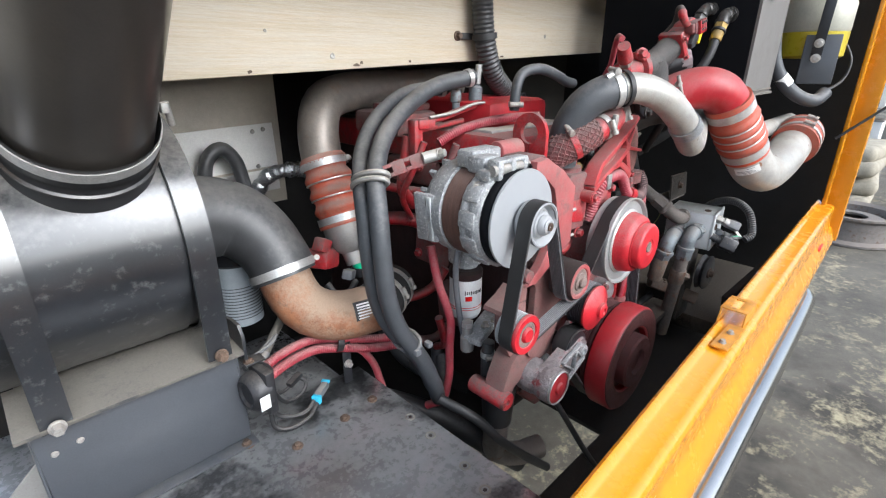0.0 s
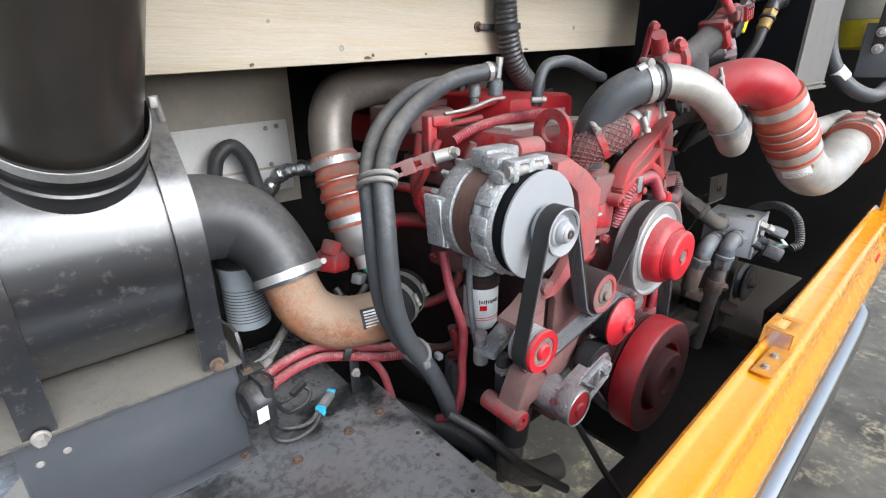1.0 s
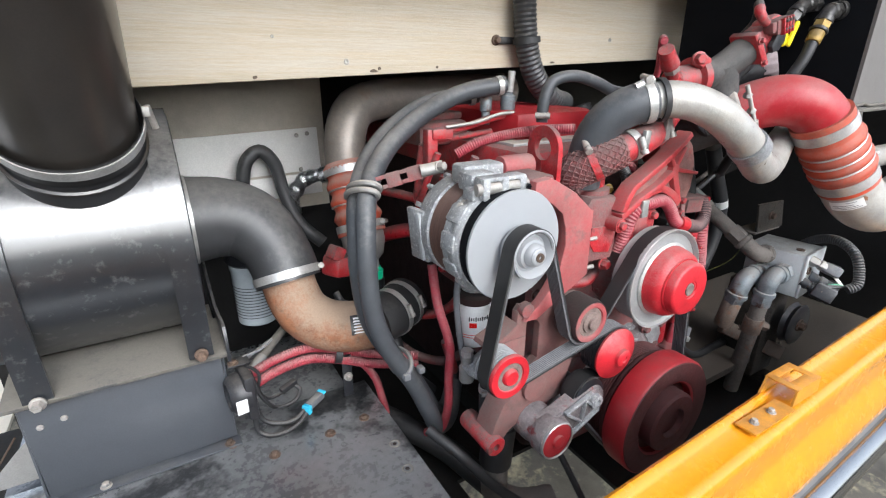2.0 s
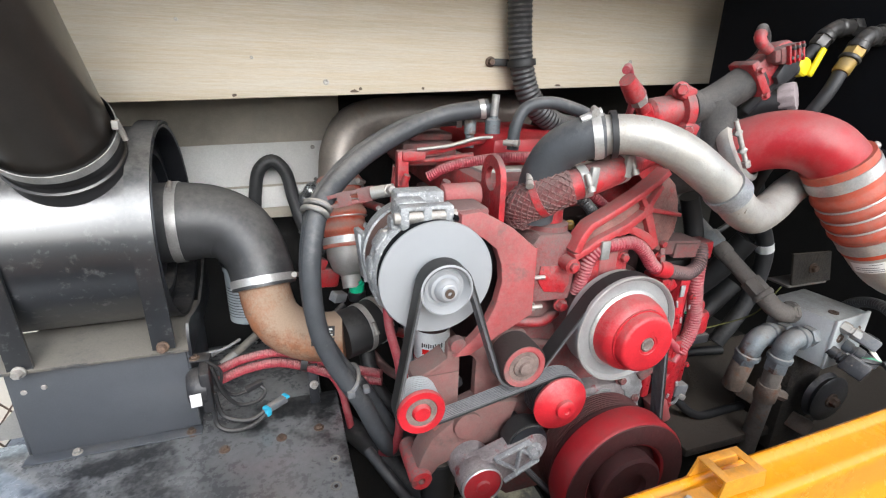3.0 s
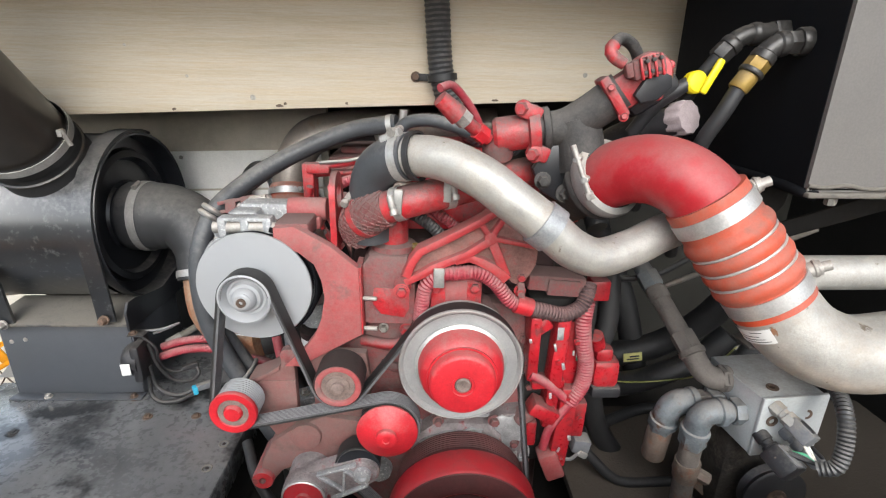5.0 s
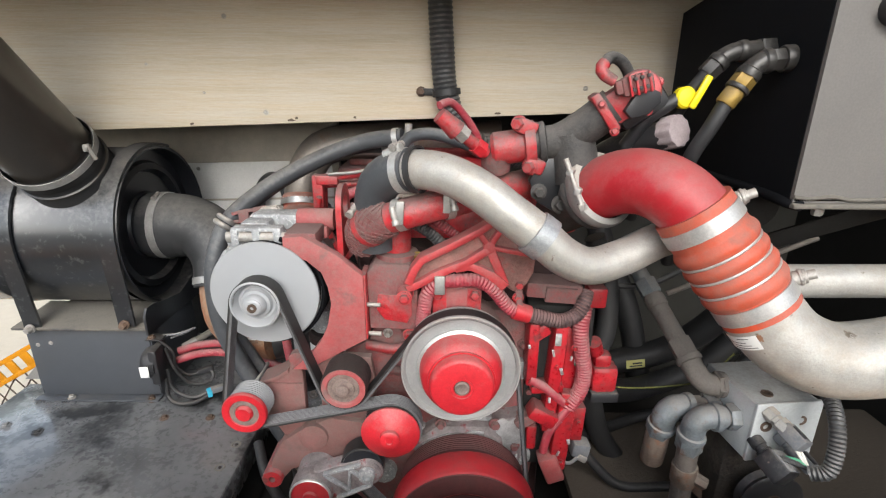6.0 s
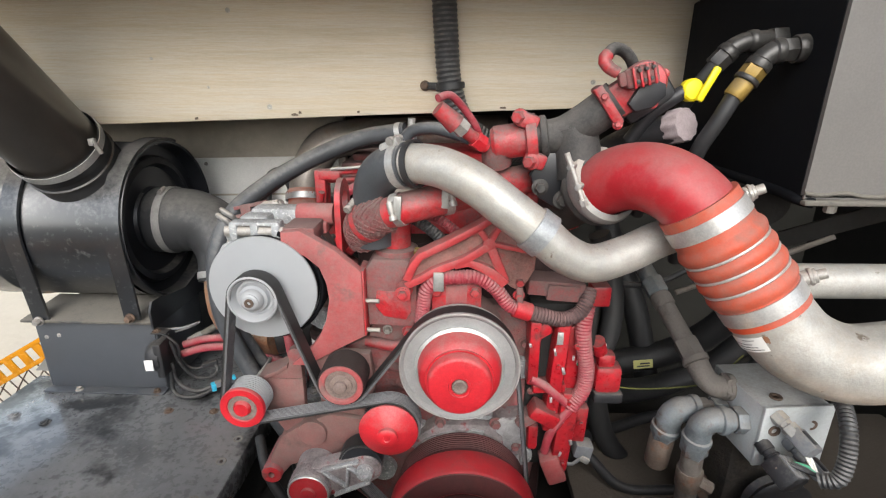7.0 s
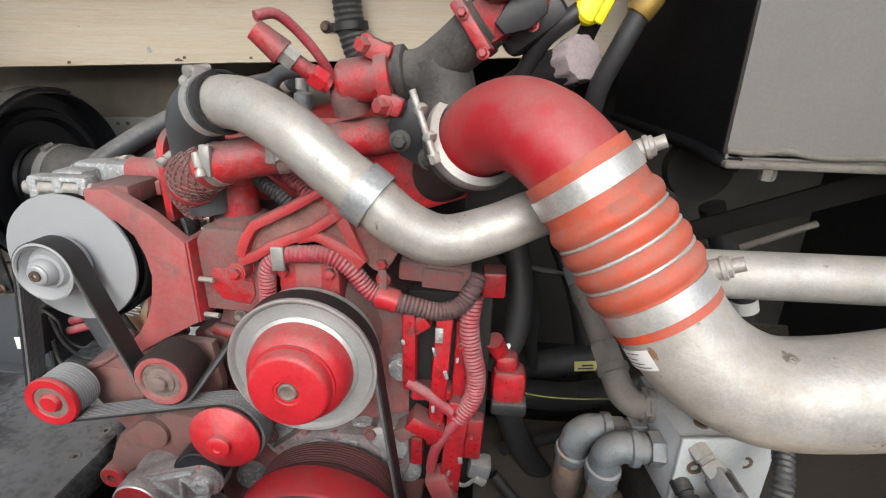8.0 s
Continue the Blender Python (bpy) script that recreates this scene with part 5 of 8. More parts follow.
    for poly in ([(0.998, 1.110), (1.012, 1.117), (1.024, 1.113), (1.040, 1.120), (1.049, 1.112), (1.046, 1.094), (1.052, 1.080), (1.046, 1.064), (1.034, 1.066), (1.028, 1.050), (1.016, 1.058), (1.012, 1.078), (1.002, 1.088)],
                 [(0.872, 1.062), (0.884, 1.072), (0.902, 1.078), (0.920, 1.086), (0.945, 1.083), (0.962, 1.092), (0.981, 1.088), (0.978, 1.076), (0.960, 1.070), (0.942, 1.074), (0.925, 1.066), (0.905, 1.068), (0.890, 1.056)],
                 [(0.932, 1.052), (0.946, 1.060), (0.966, 1.056), (0.978, 1.062), (0.984, 1.050), (0.965, 1.040), (0.950, 1.046)],
                 [(1.030, 1.034), (1.042, 1.042), (1.044, 1.026), (1.036, 1.018)]):
        part("flake_patch", prism(nb(), poly, 0.4722, 0.4755, 0.001), M_FLAKE, e, "bare aluminium where paint has flaked")
    part("oil_pan", block(nb(), (0.92, 1.0, 0.78), (0.28, 0.60, 0.16), 0.03), M_DARK, e)


make_engine()


def make_flank_pipes():
    """Red lines, castings and hoses on the engine's flank, seen behind the arched hoses."""
    e = thing("fuel_line_set", "dusty red fuel lines and castings on the engine flank", "fuel lines", (0.70, 0.85, 1.0))
    for run, r, mt in (([(0.62, 1.02, 1.33), (0.66, 0.90, 1.335), (0.70, 0.80, 1.33), (0.76, 0.74, 1.32)], 0.010, M_RED),
                       ([(0.60, 0.98, 1.20), (0.63, 0.90, 1.245), (0.67, 0.84, 1.265), (0.72, 0.80, 1.25), (0.76, 0.78, 1.20)], 0.016, M_RED_WET),
                       ([(0.655, 0.76, 1.46), (0.652, 0.77, 1.40), (0.66, 0.79, 1.34), (0.70, 0.80, 1.30)], 0.013, M_RED),
                       ([(0.66, 0.72, 1.45), (0.645, 0.74, 1.39), (0.65, 0.78, 1.33), (0.69, 0.80, 1.27)], 0.0065, M_RED),
                       ([(0.73, 0.70, 1.44), (0.72, 0.72, 1.38), (0.735, 0.74, 1.30), (0.75, 0.74, 1.22)], 0.008, M_RED_DUSTY),
                       ([(0.62, 0.86, 1.10), (0.66, 0.80, 1.08), (0.71, 0.76, 1.10), (0.74, 0.74, 1.15)], 0.011, M_RED),
                       ([(0.60, 0.84, 1.02), (0.64, 0.78, 0.99), (0.70, 0.74, 0.98), (0.75, 0.72, 1.02)], 0.010, M_RED_DUSTY),
                       ([(0.640, 0.66, 1.09), (0.655, 0.66, 1.04), (0.675, 0.68, 1.00), (0.69, 0.72, 0.97)], 0.009, M_RED)):
        part("line", tube(nb(), run, r), mt, e)
    for q, sz, rot in (((0.765, 0.86, 1.36), (0.05, 0.16, 0.06), (0, 0, 4)), ((0.765, 0.80, 1.20), (0.045, 0.10, 0.12), (0, 6, 0)), ((0.755, 0.72, 1.06), (0.05, 0.08, 0.10), (0, -8, 6))):
        part("casting", block(nb(), q, sz, 0.010, turned(*rot)), M_RED_DUSTY, e, "grimy red casting")
    for q in ((0.735, 0.82, 1.375), (0.735, 0.90, 1.372), (0.738, 0.77, 1.235), (0.738, 0.83, 1.165), (0.725, 0.70, 1.09)):
        part("bolt", hexbolt(nb(), q, (-1, -0.2, 0), 0.008, 0.012, 1.4), M_RED, e)
    h = thing("turbo_drain_hose", "black rubber hose hanging below the turbo inlet", "hose", (0.60, 0.75, 0.95))
    part("hose", tube(nb(), [(0.60, 0.82, 1.10), (0.585, 0.78, 1.04), (0.60, 0.74, 0.98), (0.64, 0.72, 0.93)], 0.017), M_RUBBER, h)


make_flank_pipes()


# ---- alternator ----
def make_alternator():
    cx, cz = 0.634, 1.357
    a = thing("alternator", "grey cast-aluminium alternator with a brown core and plain grey disc", "alternator", (cx, 0.56, 1.27))
    fh = nb()
    lathe(fh, (cx, 0.545, cz), FRONT, [(0.082, 0), (0.086, 0.006), (0.0865, 0.016), (0.0845, 0.020), (0.0845, 0.030), (0.087, 0.034), (0.087, 0.050), (0.083, 0.058), (0.05, 0.060), (0.02, 0.060)], 64)
    house = part("front_housing", fh, M_ALU, a, "crusty bare aluminium housing")
    for k in range(7):
        ang = radians(88 + 29 * k)
        part("lobe", block(nb(), (cx + 0.082 * math.cos(ang), 0.517, cz + 0.082 * math.sin(ang)), (0.016, 0.048, 0.030), 0.006, turned(0, -math.degrees(ang), 0)), M_ALU, house)
    # black crescent added over the housing's right side in place of its shade
    shade_arc, rows = nb(), []
    for k in range(25):
        ang = radians(-95 + 7 * k)
        rows.append([shade_arc.verts.new((cx + r * math.cos(ang), y, cz + r * math.sin(ang))) for r, y in ((0.0885, 0.545), (0.0910, 0.540), (0.0910, 0.474), (0.0885, 0.470), (0.0840, 0.472))])
    for p, q in zip(rows, rows[1:]):
        for n in range(4):
            shade_arc.faces.new((p[n], p[n + 1], q[n + 1], q[n]))
    part("side_shroud", shade_arc, M_TANK_DARK, a, "black crescent standing in for shade on the housing")
    part("stator", lathe(nb(), (cx, 0.602, cz), FRONT, [(0.078, 0), (0.0825, 0.004), (0.0825, 0.055), (0.078, 0.058)], 48), M_STATOR, a, "brown laminated core")
    rh = nb()
    lathe(rh, (cx, 0.68, cz), FRONT, [(0.045, 0), (0.066, 0.004), (0.080, 0.02), (0.085, 0.04), (0.085, 0.076), (0.081, 0.079)], 40)
    back = part("rear_housing", rh, M_ALU, a, "crusty bare aluminium housing")
    for k in range(14):
        ang = 2 * math.pi * k / 14
        part("fin", block(nb(), (cx + 0.067 * math.cos(ang), 0.672, cz + 0.067 * math.sin(ang)), (0.028, 0.022, 0.008), 0.002, turned(0, -math.degrees(ang), 0)), M_ALU, back)
    plate = part("rectifier_cover", block(nb(), (0.557, 0.655, 1.345), (0.010, 0.058, 0.088), 0.003, turned(0, -6, 8)), M_ALU, a, "ribbed aluminium rectifier cover")
    for k in range(8):
        part("rib", block(nb(), (0.5515 + 0.0011 * k, 0.632 + 0.0066 * k, 1.345), (0.005, 0.0028, 0.080), 0.001, turned(0, -6, 8)), M_MANIFOLD, plate)
    lug = nb()
    for x in (0.592, 0.624, 0.656):
        block(lug, (x, 0.492, 1.440), (0.013, 0.035, 0.030), 0.004)
    block(lug, (0.624, 0.506, 1.432), (0.10, 0.035, 0.018), 0.005)
    block(lug, (0.624, 0.492, 1.4535), (0.075, 0.030, 0.006), 0.002)
    part("mounting_lug", lug, M_ALU, a)
    part("pivot_bolt", tube(nb(), [(0.578, 0.484, 1.441), (0.672, 0.484, 1.441)], 0.0085, 12), M_BOLT, a)
    top = nb()
    block(top, (0.632, 0.585, 1.448), (0.075, 0.05, 0.030), 0.006)
    block(top, (0.61, 0.545, 1.443), (0.045, 0.05, 0.028), 0.006)
    part("top_casting", top, M_ALU, a)
    part("through_bolt", hexbolt(nb(), (0.578, 0.52, 1.41), (-1, -0.4, 0.3), 0.008, 0.014), M_BOLT, a)
    # near-black ring fills the gap between disc and housing
    part("fan_gap", lathe(nb(), (cx, 0.488, cz), FRONT, [(0.04, 0), (0.080, 0.001), (0.081, 0.003), (0.081, 0.020), (0.079, 0.023), (0.04, 0.024)], 64), M_TANK_DARK, a, "black ring in the gap behind the disc")
    part("disc", lathe(nb(), (cx, 0.460, cz), FRONT, [(0.0825, 0.0), (0.0835, 0.003), (0.0825, 0.006), (0.050, 0.0085), (0.030, 0.009)], 96), M_DISC, a, "smooth matt grey disc")
    pul = part("pulley", lathe(nb(), (cx, 0.447, cz), FRONT, [(0.028, 0), (0.034, 0.003), (0.034, 0.038), (0.0365, 0.040), (0.0365, 0.046), (0.034, 0.047), (0.030, 0.040), (0.027, 0.032), (0.0235, 0.032), (0.021, 0.040), (0.012, 0.042)], 48), M_DISC, a, "dull steel pulley")
    part("shaft_nut", lathe(nb(), (cx, 0.405, cz), FRONT, [(0.017, 0), (0.016, 0.008), (0.0125, 0.012), (0.0125, 0.014), (0.010, 0.016)], 24), M_DISC, pul)
    part("shaft_end", lathe(nb(), (cx, 0.390, cz), FRONT, [(0.007, -0.004), (0.0065, 0.004), (0.003, 0.004), (0.0025, 0.0), (0, 0)], 16), M_RUSTBOLT, pul)
    for ob in a.children_recursive:
        for v in ob.data.vertices:
            y = v.co.y + a.location.y
            v.co.y = (0.455 + (y - 0.455) * (0.74 if y > 0.455 else 0.80)) - a.location.y
    g = thing("alternator_bracket", "faded red crescent bracket plate beside the alternator", "bracket", (0.75, 0.47, 1.22))
    skew = lambda x, z: -0.04 * (x - 0.787)
    outer = [(0.668, 1.446), (0.697, 1.449), (0.747, 1.421), (0.786, 1.387), (0.787, 1.280), (0.735, 1.250), (0.689, 1.222), (0.664, 1.222)]
    inner = [(0.674, 1.232), (0.698, 1.254), (0.715, 1.278), (0.727, 1.305), (0.734, 1.340), (0.731, 1.367), (0.722, 1.392), (0.701, 1.410), (0.667, 1.420)]
    part("plate", prism(nb(), outer + inner, 0.452, 0.468, 0.002, skew), M_PINK, g)
    part("flange", prism(nb(), [(0.781, 1.280), (0.789, 1.279), (0.789, 1.388), (0.781, 1.389)], 0.455, 0.50, 0.001, skew), M_RED, g)
    part("clamp_sleeve", lathe(nb(), (0.668, 0.545, 1.452), (1, 0, 0), [(0.012, 0), (0.017, 0.001), (0.018, 0.003), (0.018, 0.057), (0.017, 0.060), (0.009, 0.060)], 24), M_PINK, g, "faded red tubular sleeve")
    part("clamp_web", block(nb(), (0.698, 0.545, 1.435), (0.045, 0.05, 0.02), 0.004), M_PINK, g)
    part("arm", block(nb(), (0.69, 0.50, 1.437), (0.05, 0.06, 0.026), 0.005), M_RED_DUSTY, g)
    s = thing("slotted_strap", "dusty red slotted strap holding the arched hoses", "bracket", (0.55, 0.64, 1.42))
    a0, b0 = V(0.492, 0.662, 1.418), V(0.600, 0.630, 1.445)
    d = (b0 - a0).normalized()
    bm = nb()
    n = V(0.1, -0.9, 0.35)
    for f0, f1 in ((0.0, 0.12), (0.30, 0.50), (0.60, 0.84)):
        bar(bm, a0.lerp(b0, f0), a0.lerp(b0, f1), 0.024, 0.003, 0.0005, n)
    for f0, f1 in ((0.12, 0.30), (0.50, 0.60)):
        for s0 in (-1, 1):
            side = d.cross(n.normalized()) * 0.0088 * s0
            bar(bm, a0.lerp(b0, f0) + side, a0.lerp(b0, f1) + side, 0.0064, 0.003, 0.0005, n)
    part("spacer", tube(nb(), [a0.lerp(b0, 0.80), b0 + V(0.012, -0.008, 0.002)], 0.0105, 16), M_TIN, s, "dull tubular spacer")
    part("spacer_bolt", hexbolt(nb(), b0 + V(0.004, -0.008, 0.002), (0.2, -0.9, 0.2), 0.008, 0.014, 1.2), M_BOLT, s)
    part("strap", bm, M_RED_DUSTY, s)


make_alternator()


def pulley_ob(name, label, at, prof, material, extra=()):
    t = thing(name, label, "pulley", (at[0], at[1], at[2]))
    part("drum", lathe(nb(), at, FRONT, prof, 56), material, t)
    for nm, pr, mt, lb in extra:
        part(nm, lathe(nb(), at, FRONT, pr, 48), mt, t, lb)
    return t


def ribs(r, y0, y1, n):
    """A drum's grooved outline between two heights."""
    out = []
    for i in range(n):
        s = (y1 - y0) / n
        out += [(r, y0 + i * s), (r, y0 + (i + 0.45) * s), (r - 0.0022, y0 + (i + 0.6) * s), (r - 0.0022, y0 + (i + 0.85) * s)]
    return out + [(r, y1)]


def make_pulleys():
    f = thing("fan_hub", "bright red fan hub cone on a silver pulley rim", "pulley", (0.935, 0.42, 1.253))
    at = (0.935, 0.452, 1.253)
    part("rim", lathe(nb(), at, FRONT, [(0.086, 0), (0.086, 0.034), (0.0895, 0.036), (0.0905, 0.041), (0.0890, 0.0440), (0.0870, 0.0435), (0.0835, 0.0385), (0.072, 0.0375), (0.060, 0.041)], 96), M_RIM, f, "silver pulley rim")
    part("rim_bead", lathe(nb(), at, FRONT, [(0.0885, 0.0425), (0.0905, 0.0430), (0.0908, 0.0440), (0.0900, 0.0452), (0.0885, 0.0450)], 96, closed=False), M_STEEL, f, "bright rolled rim edge")
    part("bright_ring", lathe(nb(), at, FRONT, [(0.0675, 0.0395), (0.0670, 0.0420), (0.0625, 0.0445), (0.060, 0.044)], 72), M_STEEL, f)
    part("cone", lathe(nb(), at, FRONT, [(0.0635, 0.040), (0.0600, 0.060), (0.0565, 0.068), (0.050, 0.072), (0.0495, 0.075)], 72), M_RED_CLEAN, f, "glossy red cone")
    cap = part("cap", lathe(nb(), at, FRONT, [(0.0470, 0.071), (0.0465, 0.087), (0.0440, 0.0905), (0.041, 0.0915), (0.0165, 0.0915), (0.0155, 0.0900), (0.0125, 0.0900), (0.0115, 0.0870), (0, 0.0870)], 64), M_RED_CLEAN, f, "glossy red end cap")
    part("center_plug", lathe(nb(), at, FRONT, [(0.0112, 0.0865), (0.0108, 0.0905), (0.0085, 0.0915), (0.0070, 0.0905), (0, 0.0900)], 24), M_GRIME, cap)
    pulley_ob("water_pump_pulley", "glossy red dished pulley over a dark grooved drum", (0.826, 0.445, 1.141),
              [(0.030, 0)] + ribs(0.0435, 0.002, 0.036, 8) + [(0.043, 0.040)], M_BLACK,
              (("face", [(0.0455, 0.036), (0.0465, 0.040), (0.045, 0.042), (0.016, 0.052), (0.0155, 0.058), (0.0125, 0.060), (0.006, 0.060), (0.005, 0.058), (0, 0.058)], M_RED_CLEAN, "glossy red dished face"),))
    pulley_ob("lower_pulley", "red-faced pulley with a pale grooved drum", (0.599, 0.450, 1.175),
              [(0.02, 0)] + ribs(0.0335, 0.002, 0.036, 8) + [(0.033, 0.040)], M_DISC,
              (("face", [(0.035, 0.038), (0.0355, 0.042), (0.034, 0.045), (0.024, 0.045), (0.022, 0.042), (0.014, 0.042), (0.013, 0.046), (0.011, 0.0485), (0, 0.0485)], M_RED_CLEAN, "bright red face"), ("dust_ring", [(0.0235, 0.0420), (0.0228, 0.0432), (0.0150, 0.0432), (0.0142, 0.0422)], M_GRIME, "dust-filled groove")))
    pulley_ob("idler_pulley", "dusty red smooth idler pulley with a bolt", (0.756, 0.452, 1.221),
              [(0.03, 0), (0.0365, 0.002), (0.0365, 0.044), (0.0345, 0.047), (0.0335, 0.040)], M_SHADED_GRIME_RED,
              (("face", [(0.0340, 0.043), (0.0335, 0.0475), (0.029, 0.0485), (0.026, 0.0475), (0.024, 0.044), (0.016, 0.044)], M_PINK, "dusty red face"), ("dust_dish", [(0.0255, 0.0440), (0.0240, 0.0456), (0.017, 0.0456), (0.015, 0.0445)], M_GRIME, "dust-filled dish"),
               ("bolt", [(0.018, 0.044), (0.017, 0.048), (0.010, 0.049), (0.010, 0.054), (0.007, 0.056)], M_GRIME, "dusty bolt head")))
    d = thing("crank_damper", "large dusty red crankshaft damper wheel", "pulley", (0.944, 0.38, 0.985))
    at = (0.944, 0.47, 0.985)
    part("pulley_ring", lathe(nb(), at, FRONT, [(0.06, 0)] + ribs(0.111, 0.01, 0.046, 8) + [(0.114, 0.05), (0.114, 0.056), (0.09, 0.058)], 80), M_DAMPER_FACE, d, "grimy grooved ring, darkened for the gap behind the damper")
    part("ring", lathe(nb(), at, FRONT, [(0.108, 0.060), (0.119, 0.061), (0.120, 0.064), (0.120, 0.103), (0.117, 0.107), (0.080, 0.108), (0.074, 0.104), (0.074, 0.09)], 96), M_DAMPER, d, "dusty red outer ring")
    part("ring_face", lathe(nb(), at, FRONT, [(0.1165, 0.1065), (0.1155, 0.1088), (0.082, 0.1092), (0.078, 0.1070)], 96, closed=False), M_DAMPER_FACE, d, "dusty maroon ring face, darkened for shade")
    part("hub", lathe(nb(), at, FRONT, [(0.073, 0.06), (0.073, 0.090), (0.060, 0.092), (0.060, 0.118), (0.055, 0.122), (0.03, 0.122), (0.028, 0.112), (0, 0.112)], 64), M_DAMPER_FACE, d, "grimy hub, darkened for shade")
    t = thing("belt_tensioner", "crusty cast-aluminium belt tensioner with a red face", "tensioner", (0.685, 0.43, 1.0))
    cx, cz, ex, ez = 0.694, 1.026, 0.786, 1.062
    part("spring_case", lathe(nb(), (cx, 0.470, cz), FRONT, [(0.030, 0), (0.0345, 0.004), (0.0345, 0.030), (0.0325, 0.034), (0.0325, 0.046), (0.0355, 0.050), (0.0355, 0.072), (0.033, 0.076)], 40), M_ALU_RED, t, "crusty silver case with red flakes")
    part("case_rim", lathe(nb(), (cx, 0.470, cz), FRONT, [(0.0335, 0.074), (0.0340, 0.079), (0.0325, 0.0805), (0.0310, 0.079)], 48, closed=False), M_STEEL, t, "worn bright rim")
    part("case_face", lathe(nb(), (cx, 0.470, cz), FRONT, [(0.0318, 0.072), (0.0310, 0.0775), (0.012, 0.0790), (0.011, 0.0835), (0.007, 0.0845), (0, 0.0845)], 40), M_ELBOW, t, "dusty red domed face")
    arm = nb()
    for k in range(2):
        y0 = 0.407 - 0.003 * k
        r0, r1 = 0.0335 - 0.004 * k, 0.0265 - 0.003 * k
        th = math.atan2(ez - cz, ex - cx)
        poly = [(ex + r1 * math.cos(q), ez + r1 * math.sin(q)) for q in (th - 1.45 + 2.9 * i / 12 for i in range(13))] + [(cx + r0 * math.cos(q), cz + r0 * math.sin(q)) for q in (th + 1.75, th - 1.75)]
        prism(arm, poly, y0, y0 + 0.024, 0.003)
    arm_ob = part("arm", arm, M_ALU_RED, t, "crusty bare aluminium arm")
    du, dv = V(ex - cx, 0, ez - cz).normalized(), V(-(ez - cz), 0, ex - cx).normalized()
    o = V(cx, 0.401, cz)
    for p0, p1 in (((0.036, 0.024), (0.060, -0.016)), ((0.060, -0.016), (0.078, 0.020)), ((0.078, 0.020), (0.100, -0.018)), ((0.034, 0.027), (0.098, 0.023)), ((0.034, -0.025), (0.100, -0.020))):
        part("rib", bar(nb(), o + du * p0[0] + dv * p0[1], o + du * p1[0] + dv * p1[1], 0.0045, 0.009, 0.0015), M_ALU, arm_ob)
    part("end_boss", lathe(nb(), (ex, 0.404, ez), FRONT, [(0.014, 0), (0.013, 0.008), (0.007, 0.009), (0.006, 0.004), (0, 0.004)], 20), M_ALU, arm_ob)
    part("wrap_pulley", lathe(nb(), (0.779, 0.446, 1.069), FRONT, [(0.015, -0.03), (0.015, 0), (0.0335, 0.001), (0.0335, 0.036), (0.015, 0.037)], 40), M_BLACK, t, "black belt pulley behind the arm")


make_pulleys()


def belt_path(wheels):
    """The closed line of a belt round wheels of (x, z, r, turn), turn 1 anticlockwise and -1 clockwise."""
    n, tang = len(wheels), []
    for i in range(n):
        x1, z1, r1, s1 = wheels[i]
        x2, z2, r2, s2 = wheels[(i + 1) % n]
        dx, dz = x2 - x1, z2 - z1
        D, th = math.hypot(dx, dz), math.atan2(dz, dx)
        k = (s1 * r1 - s2 * r2) / D
        best = None
        for sg in (-1, 1):
            al = th + sg * math.acos(max(-1, min(1, k)))
            nx, nz = math.cos(al), math.sin(al)
            p = (x1 + s1 * r1 * nx, z1 + s1 * r1 * nz)
            q = (x2 + s2 * r2 * nx, z2 + s2 * r2 * nz)
            # travelling direction must agree with the turn of the wheel
            tx, tz = q[0] - p[0], q[1] - p[1]
            rx, rz = p[0] - x1, p[1] - z1
            if (rx * tz - rz * tx) * s1 > 0:
                best = (p, q)
        tang.append(best)
    pts = []
    for i in range(n):
        x, z, r, s = wheels[i]
        pin, pout = tang[i - 1][1], tang[i][0]
        a0, a1 = math.atan2(pin[1] - z, pin[0] - x), math.atan2(pout[1] - z, pout[0] - x)
        if s > 0:
            while a1 < a0:
                a1 += 2 * math.pi
        else:
            while a1 > a0:
                a1 -= 2 * math.pi
        m = max(2, int(abs(a1 - a0) / 0.12))
        pts += [(x + r * math.cos(a0 + (a1 - a0) * j / m), z + r * math.sin(a0 + (a1 - a0) * j / m)) for j in range(m + 1)]
    return pts


def make_belt():
    wheels = [(0.935, 1.253, 0.0875, 1), (0.756, 1.221, 0.038, -1), (0.634, 1.357, 0.0355, 1), (0.599, 1.175, 0.0350, 1),
              (0.826, 1.141, 0.0455, -1), (0.779, 1.069, 0.0350, 1), (0.944, 0.985, 0.112, 1)]
    line = belt_path(wheels)
    n, y0, y1, th = len(line), 0.412, 0.438, 0.0022
    belt = thing("serpentine_belt", "dusty black ribbed serpentine belt round all the pulleys", "belt", (0.80, 0.425, 0.87))
    m = 8

    def loop(ya, yb, inner, outer):
        """A closed band between two heights over the belt's line."""
        bm, rows = nb(), []
        for i, (x, z) in enumerate(line):
            p, q = line[i - 1], line[(i + 1) % n]
            d = Vector((q[0] - p[0], q[1] - p[1]))
            d = d.normalized() if d.length > 1e-9 else Vector((1, 0))
            nx, nz = d.y, -d.x
            rows.append([bm.verts.new((x + nx * o, y, z + nz * o)) for o, y in ((outer, ya), (outer, yb), (inner, yb), (inner, ya))])
        for i in range(n):
            p, q = rows[i], rows[(i + 1) % n]
            for j in range(4):
                k = (j + 1) % 4
                bm.faces.new((p[j], p[k], q[k], q[j]))
        return bm

    part("back", loop(y0, y1, -0.0006, th), M_BELT_BACK, belt, "smooth black belt back")
    w = (y1 - y0) / m
    for k in range(m):
        part("rib", loop(y0 + w * (k + 0.22), y0 + w * (k + 0.78), -0.0042, -0.0004), M_BELT, belt)


make_belt()


